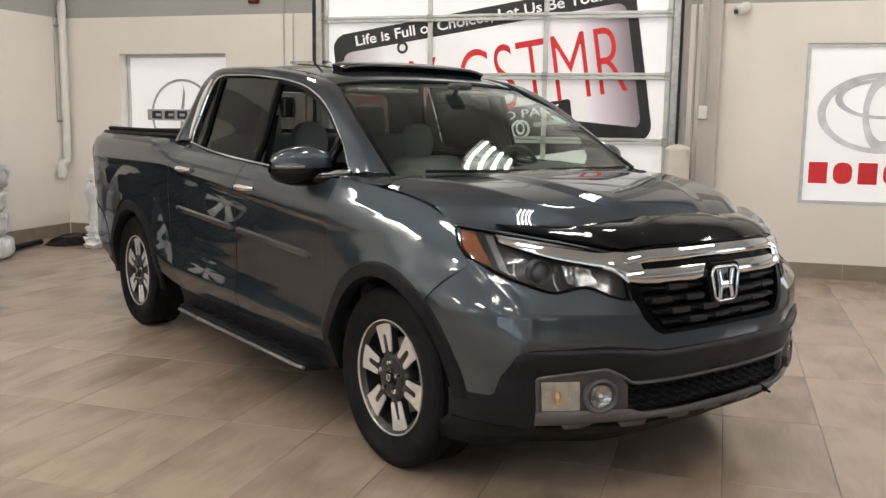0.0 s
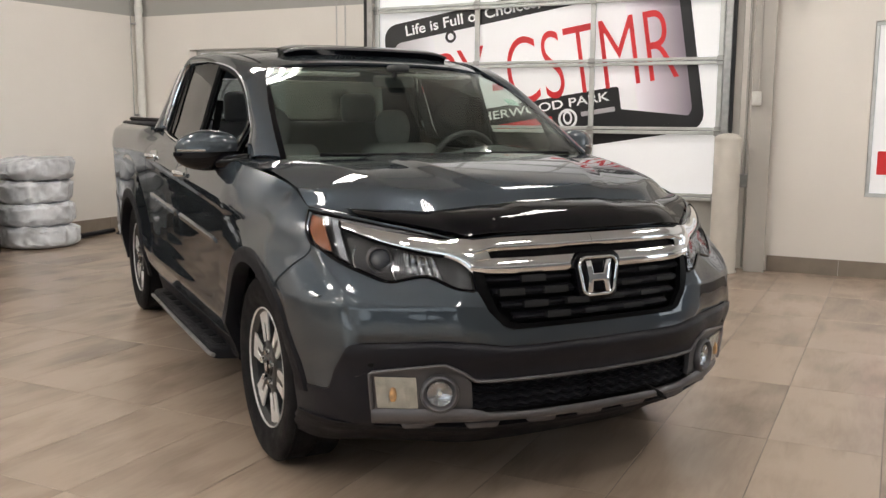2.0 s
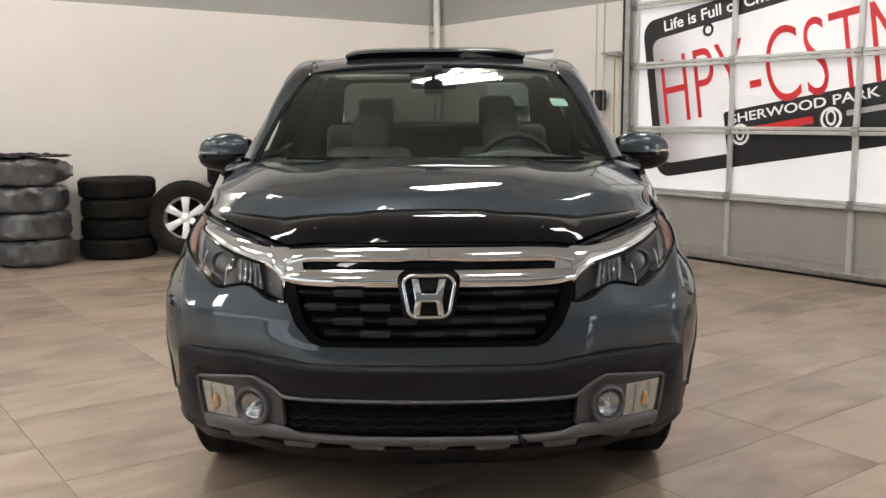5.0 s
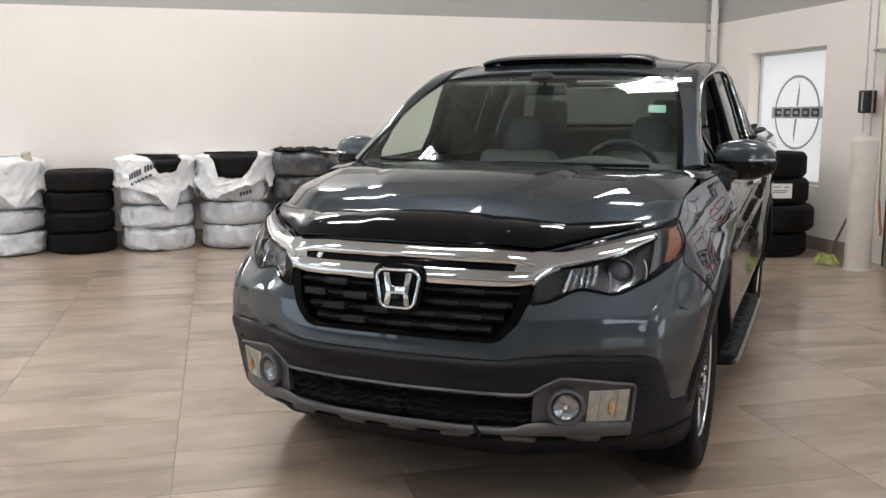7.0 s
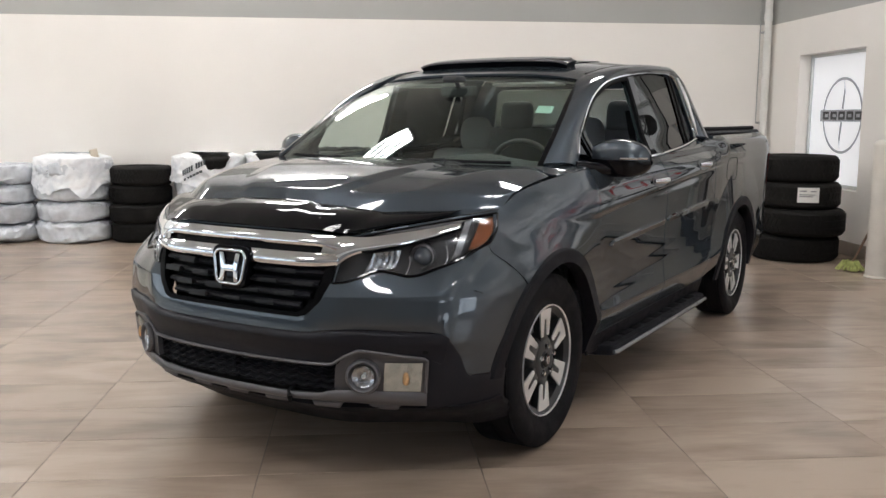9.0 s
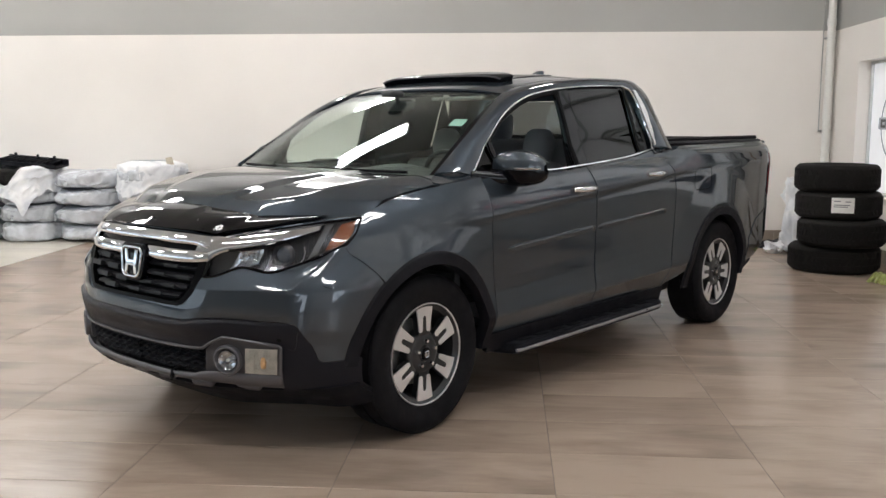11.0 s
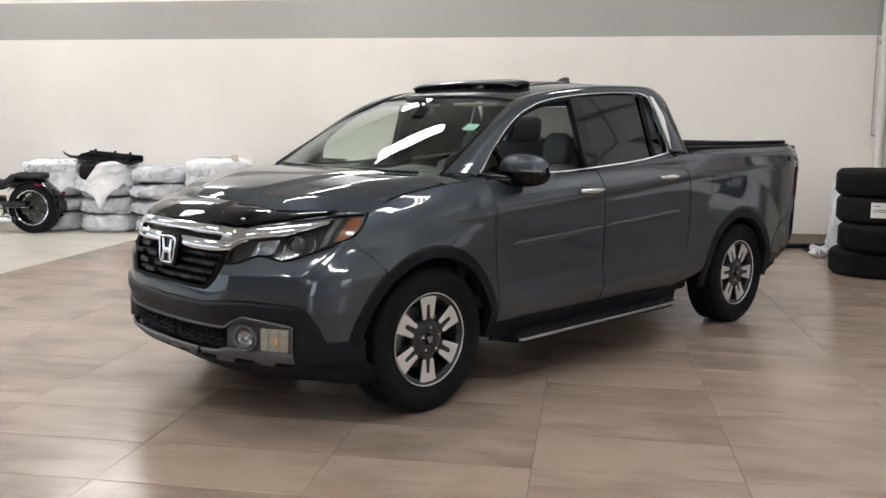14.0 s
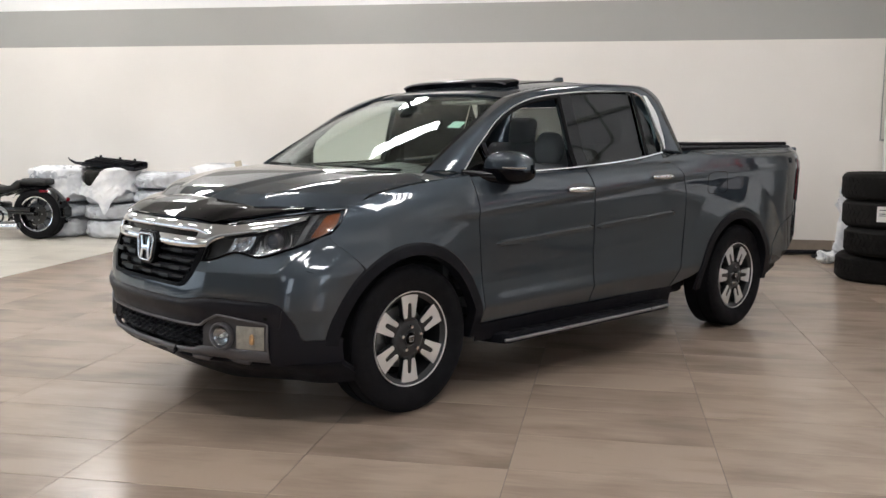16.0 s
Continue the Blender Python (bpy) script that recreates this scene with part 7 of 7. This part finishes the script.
part("indicator", tube([(-.34, -.12, .50), (-.34, .12, .50)], .012, 8), M_BIKE, bike)
part("plate_holder", block(-.40, -.38, -.09, .09, .30, .42, .006, 1), M_BIKE, bike)
part("pillion_seat", block(-.18, .20, -.12, .12, .70, .79, .045, 3), M_SEAT, bike, "black pillion pad")
part("rider_seat", prism([(.16, .74), (.24, .64), (.46, .60), (.68, .68), (.70, .72), (.50, .68), (.32, .70), (.22, .78)], -.14, .14, "y", .03, 3), M_SEAT, bike, "black leather seat")
part("tank", block(.66, 1.18, -.15, .15, .66, .88, .09, 4), M_BIKE, bike)
part("engine", joined(block(.45, 1.0, -.14, .14, .22, .48, .04, 2), tube([(.70, 0, .40), (.62, 0, .66)], .10, 16), tube([(.80, 0, .40), (.92, 0, .66)], .10, 16)), M_BIKE, bike)
part("primary_cover", lathe([(0, .17), (.10, .165), (.13, .15), (.14, .12)], 28, "y"), M_CHROME, bike, "round chrome engine cover", m=pose(.48, 0, .30))
part("cover_ring", lathe([(.06, .172), (.08, .172), (.085, .168)], 24, "y"), M_BIKE, bike, m=pose(.48, 0, .30))
part("exhaust", tube([(.72, -.17, .45), (.60, -.19, .22), (.20, -.20, .20), (-.30, -.20, .22)], [.025, .03, .045, .05], 12), M_CHROME, bike)
part("exhaust", tube([(.92, .17, .45), (.80, .19, .20), (.40, .20, .17), (.18, .20, .18)], [.025, .03, .045, .05], 12), M_CHROME, bike)
part("swing_arm", joined(tube([(0, .11, .33), (.5, .11, .36)], .025, 8), tube([(0, -.11, .33), (.5, -.11, .36)], .025, 8)), M_BIKE, bike)
part("belt_guard", block(.05, .5, .125, .14, .36, .42, .01, 2), M_BIKE, bike)
part("frame_tube", joined(tube([(.18, .08, .66), (.5, .08, .56), (1.2, .04, .80)], .02, 8), tube([(.18, -.08, .66), (.5, -.08, .56), (1.2, -.04, .80)], .02, 8)), M_BIKE, bike)
part("fork", joined(tube([(1.62, .09, .34), (1.28, .09, .95)], .025, 8), tube([(1.62, -.09, .34), (1.28, -.09, .95)], .025, 8)), M_CHROME, bike)
part("handlebar", tube([(1.02, -.40, 1.02), (1.15, -.30, 1.05), (1.25, 0, .98), (1.15, .30, 1.05), (1.02, .40, 1.02)], .014, 8), M_BIKE, bike)
part("headlight", lathe([(0, .0), (.06, .01), (.09, .05), (.09, .1), (0, .12)], 20), M_CHROME, bike, m=Matrix.Translation((1.30, 0, .86)) @ pose(0, 0, 0, 0, 90, 0))
part("kick_stand", tube([(.55, .14, .20), (.60, .24, .01)], .012, 6), M_BIKE, bike)


# ---- floor ----
def tile_material(name, base, dark, rough, contrast=1.0, spec=.5):
    """Stone-look porcelain with streaks along the tile, another piece of the pattern on every tile."""
    mat = bpy.data.materials.new(name)
    mat.use_nodes = True
    nt = mat.node_tree
    b = nt.nodes["Principled BSDF"]
    node, link = nt.nodes.new, nt.links.new
    co, info, add, mp = node("ShaderNodeTexCoord"), node("ShaderNodeObjectInfo"), node("ShaderNodeVectorMath"), node("ShaderNodeMapping")
    geo = node("ShaderNodeNewGeometry")
    seed = node("ShaderNodeMath")
    seed.operation = "ADD"
    link(info.outputs["Random"], seed.inputs[0])
    link(geo.outputs["Random Per Island"], seed.inputs[1])
    sc = node("ShaderNodeVectorMath")
    sc.operation = "SCALE"
    sc.inputs[0].default_value = (37.0, 23.0, 11.0)
    link(seed.outputs[0], sc.inputs["Scale"])
    add.operation = "ADD"
    link(co.outputs["Object"], add.inputs[0])
    link(sc.outputs[0], add.inputs[1])
    mp.inputs["Scale"].default_value = (3.6, 1.1, 1.0)
    link(add.outputs[0], mp.inputs["Vector"])
    def nz(scale, detail, vec, dist=0.0):
        n = node("ShaderNodeTexNoise")
        n.inputs["Scale"].default_value, n.inputs["Detail"].default_value, n.inputs["Distortion"].default_value = scale, detail, dist
        link(vec, n.inputs["Vector"])
        return n.outputs["Fac"]
    streak, cloud, fine = nz(1.0, 6, mp.outputs[0], .9), nz(1.6, 2, add.outputs[0]), nz(90, 2, add.outputs[0])
    mp2 = node("ShaderNodeMapping")
    mp2.inputs["Scale"].default_value = (24.0, 3.4, 1.0)
    link(add.outputs[0], mp2.inputs["Vector"])
    thin = nz(1.0, 5, mp2.outputs[0], 1.4)
    def scaled(sock, k, more=None):
        m = node("ShaderNodeMath")
        m.operation = "MULTIPLY_ADD"
        m.inputs[1].default_value, m.inputs[2].default_value = k, 0.0
        link(sock, m.inputs[0])
        if more is not None:
            link(more, m.inputs[2])
        return m.outputs[0]
    blend = scaled(streak, .46, scaled(thin, .12, scaled(cloud, .42)))
    span = node("ShaderNodeMapRange")
    span.inputs["From Min"].default_value, span.inputs["From Max"].default_value = .36, .56
    link(blend, span.inputs["Value"])
    ramp = node("ShaderNodeMix")
    ramp.data_type = "RGBA"
    ramp.inputs["A"].default_value, ramp.inputs["B"].default_value = (*dark, 1), (*base, 1)
    link(span.outputs["Result"], ramp.inputs["Factor"])
    tone = node("ShaderNodeMapRange")
    tone.inputs["To Min"].default_value, tone.inputs["To Max"].default_value = 1 - .07 * contrast, 1 + .07 * contrast
    frac = node("ShaderNodeMath")
    frac.operation = "FRACT"
    link(seed.outputs[0], frac.inputs[0])
    link(frac.outputs[0], tone.inputs["Value"])
    mul = node("ShaderNodeMix")
    mul.data_type, mul.blend_type = "RGBA", "MULTIPLY"
    mul.inputs["Factor"].default_value = 1
    link(ramp.outputs["Result"], mul.inputs["A"])
    link(tone.outputs["Result"], mul.inputs["B"])
    link(mul.outputs["Result"], b.inputs["Base Color"])
    b.inputs["Specular IOR Level"].default_value = spec
    rg = node("ShaderNodeMapRange")
    rg.inputs["To Min"].default_value, rg.inputs["To Max"].default_value = rough, rough + .06
    link(cloud, rg.inputs["Value"])
    link(rg.outputs["Result"], b.inputs["Roughness"])
    bp = node("ShaderNodeBump")
    bp.inputs["Strength"].default_value, bp.inputs["Distance"].default_value = .08, .002
    link(fine, bp.inputs["Height"])
    link(bp.outputs["Normal"], b.inputs["Normal"])
    return mat


M_TILE = tile_material("beige_stone_tile", (.422, .329, .259), (.270, .205, .158), .20, spec=.5)
M_LIGHTTILE = tile_material("cream_floor_tile", (.66, .62, .54), (.52, .48, .41), .30, .5)
M_GROUT = material("grout", (.16, .135, .11), .8, vary=.15, scale=6)
TX, TY, X0, Y0, EDGE = .4485, .888, 8.06, -3.72, -9.2
floor = thing("floor", ROOM, "beige stone-look tile floor with dark joints", "floor", kind="structure")
part("grout_bed", block(-.3, FAR_X + .3, FAR_Y - .3, .3, -.2, -.0018), M_GROUT, floor)


def slab(w, l, g=.0028):
    x, y, c = w / 2 - g / 2, l / 2 - g / 2, .0012
    v = [(-x, -y, -.01), (x, -y, -.01), (x, y, -.01), (-x, y, -.01), (-x, -y, -c), (x, -y, -c), (x, y, -c), (-x, y, -c), (-x + c, -y + c, 0), (x - c, -y + c, 0), (x - c, y - c, 0), (-x + c, y - c, 0)]
    f = [(0, 1, 5, 4), (1, 2, 6, 5), (2, 3, 7, 6), (3, 0, 4, 7), (4, 5, 9, 8), (5, 6, 10, 9), (6, 7, 11, 10), (7, 4, 8, 11), (8, 9, 10, 11)]
    return v, f


sv, sf = slab(TX, TY)
tile_me = mesh_of(sv, sf, False)
tile_me.materials.append(M_TILE)
rest_v, rest_f, light_v, light_f = [], [], [], []
rj = random.Random(3)
for i in range(-19, 21):
    cx = X0 + (i + .5) * TX
    for j in range(-7, 5):
        cy = Y0 + (j + .5) * TY
        if cy - TY / 2 > -.01 or cx + TX / 2 < .01 or cx > FAR_X or cy < EDGE + .2:
            continue
        dz = rj.uniform(-.0004, .0004)
        if 0 < cx < 11.3 and -9.0 < cy < 0:
            o = part("floor_tile", tile_me, None, floor)
            o.location = (cx, cy, dz)
        else:
            n = len(rest_v)
            rest_v += [(x + cx, y + cy, z + dz) for x, y, z in sv]
            rest_f += [tuple(q + n for q in f) for f in sf]
lo = Y0 - 6 * TY
lv, lf = slab(.6, .6)
for i in range(29):
    for j in range(17):
        cx, cy = .3 + .6 * i - .3, lo - .3 - .6 * j - .004
        n = len(light_v)
        light_v += [(x + cx, y + cy, z) for x, y, z in lv]
        light_f += [tuple(q + n for q in f) for f in lf]
tagged(part("outer_tiles", mesh_of(rest_v, rest_f, False), M_TILE, floor), kind="stuff")
tagged(part("cream_tiles", mesh_of(light_v, light_f, False), M_LIGHTTILE, floor, "cream floor tiles"), kind="stuff")
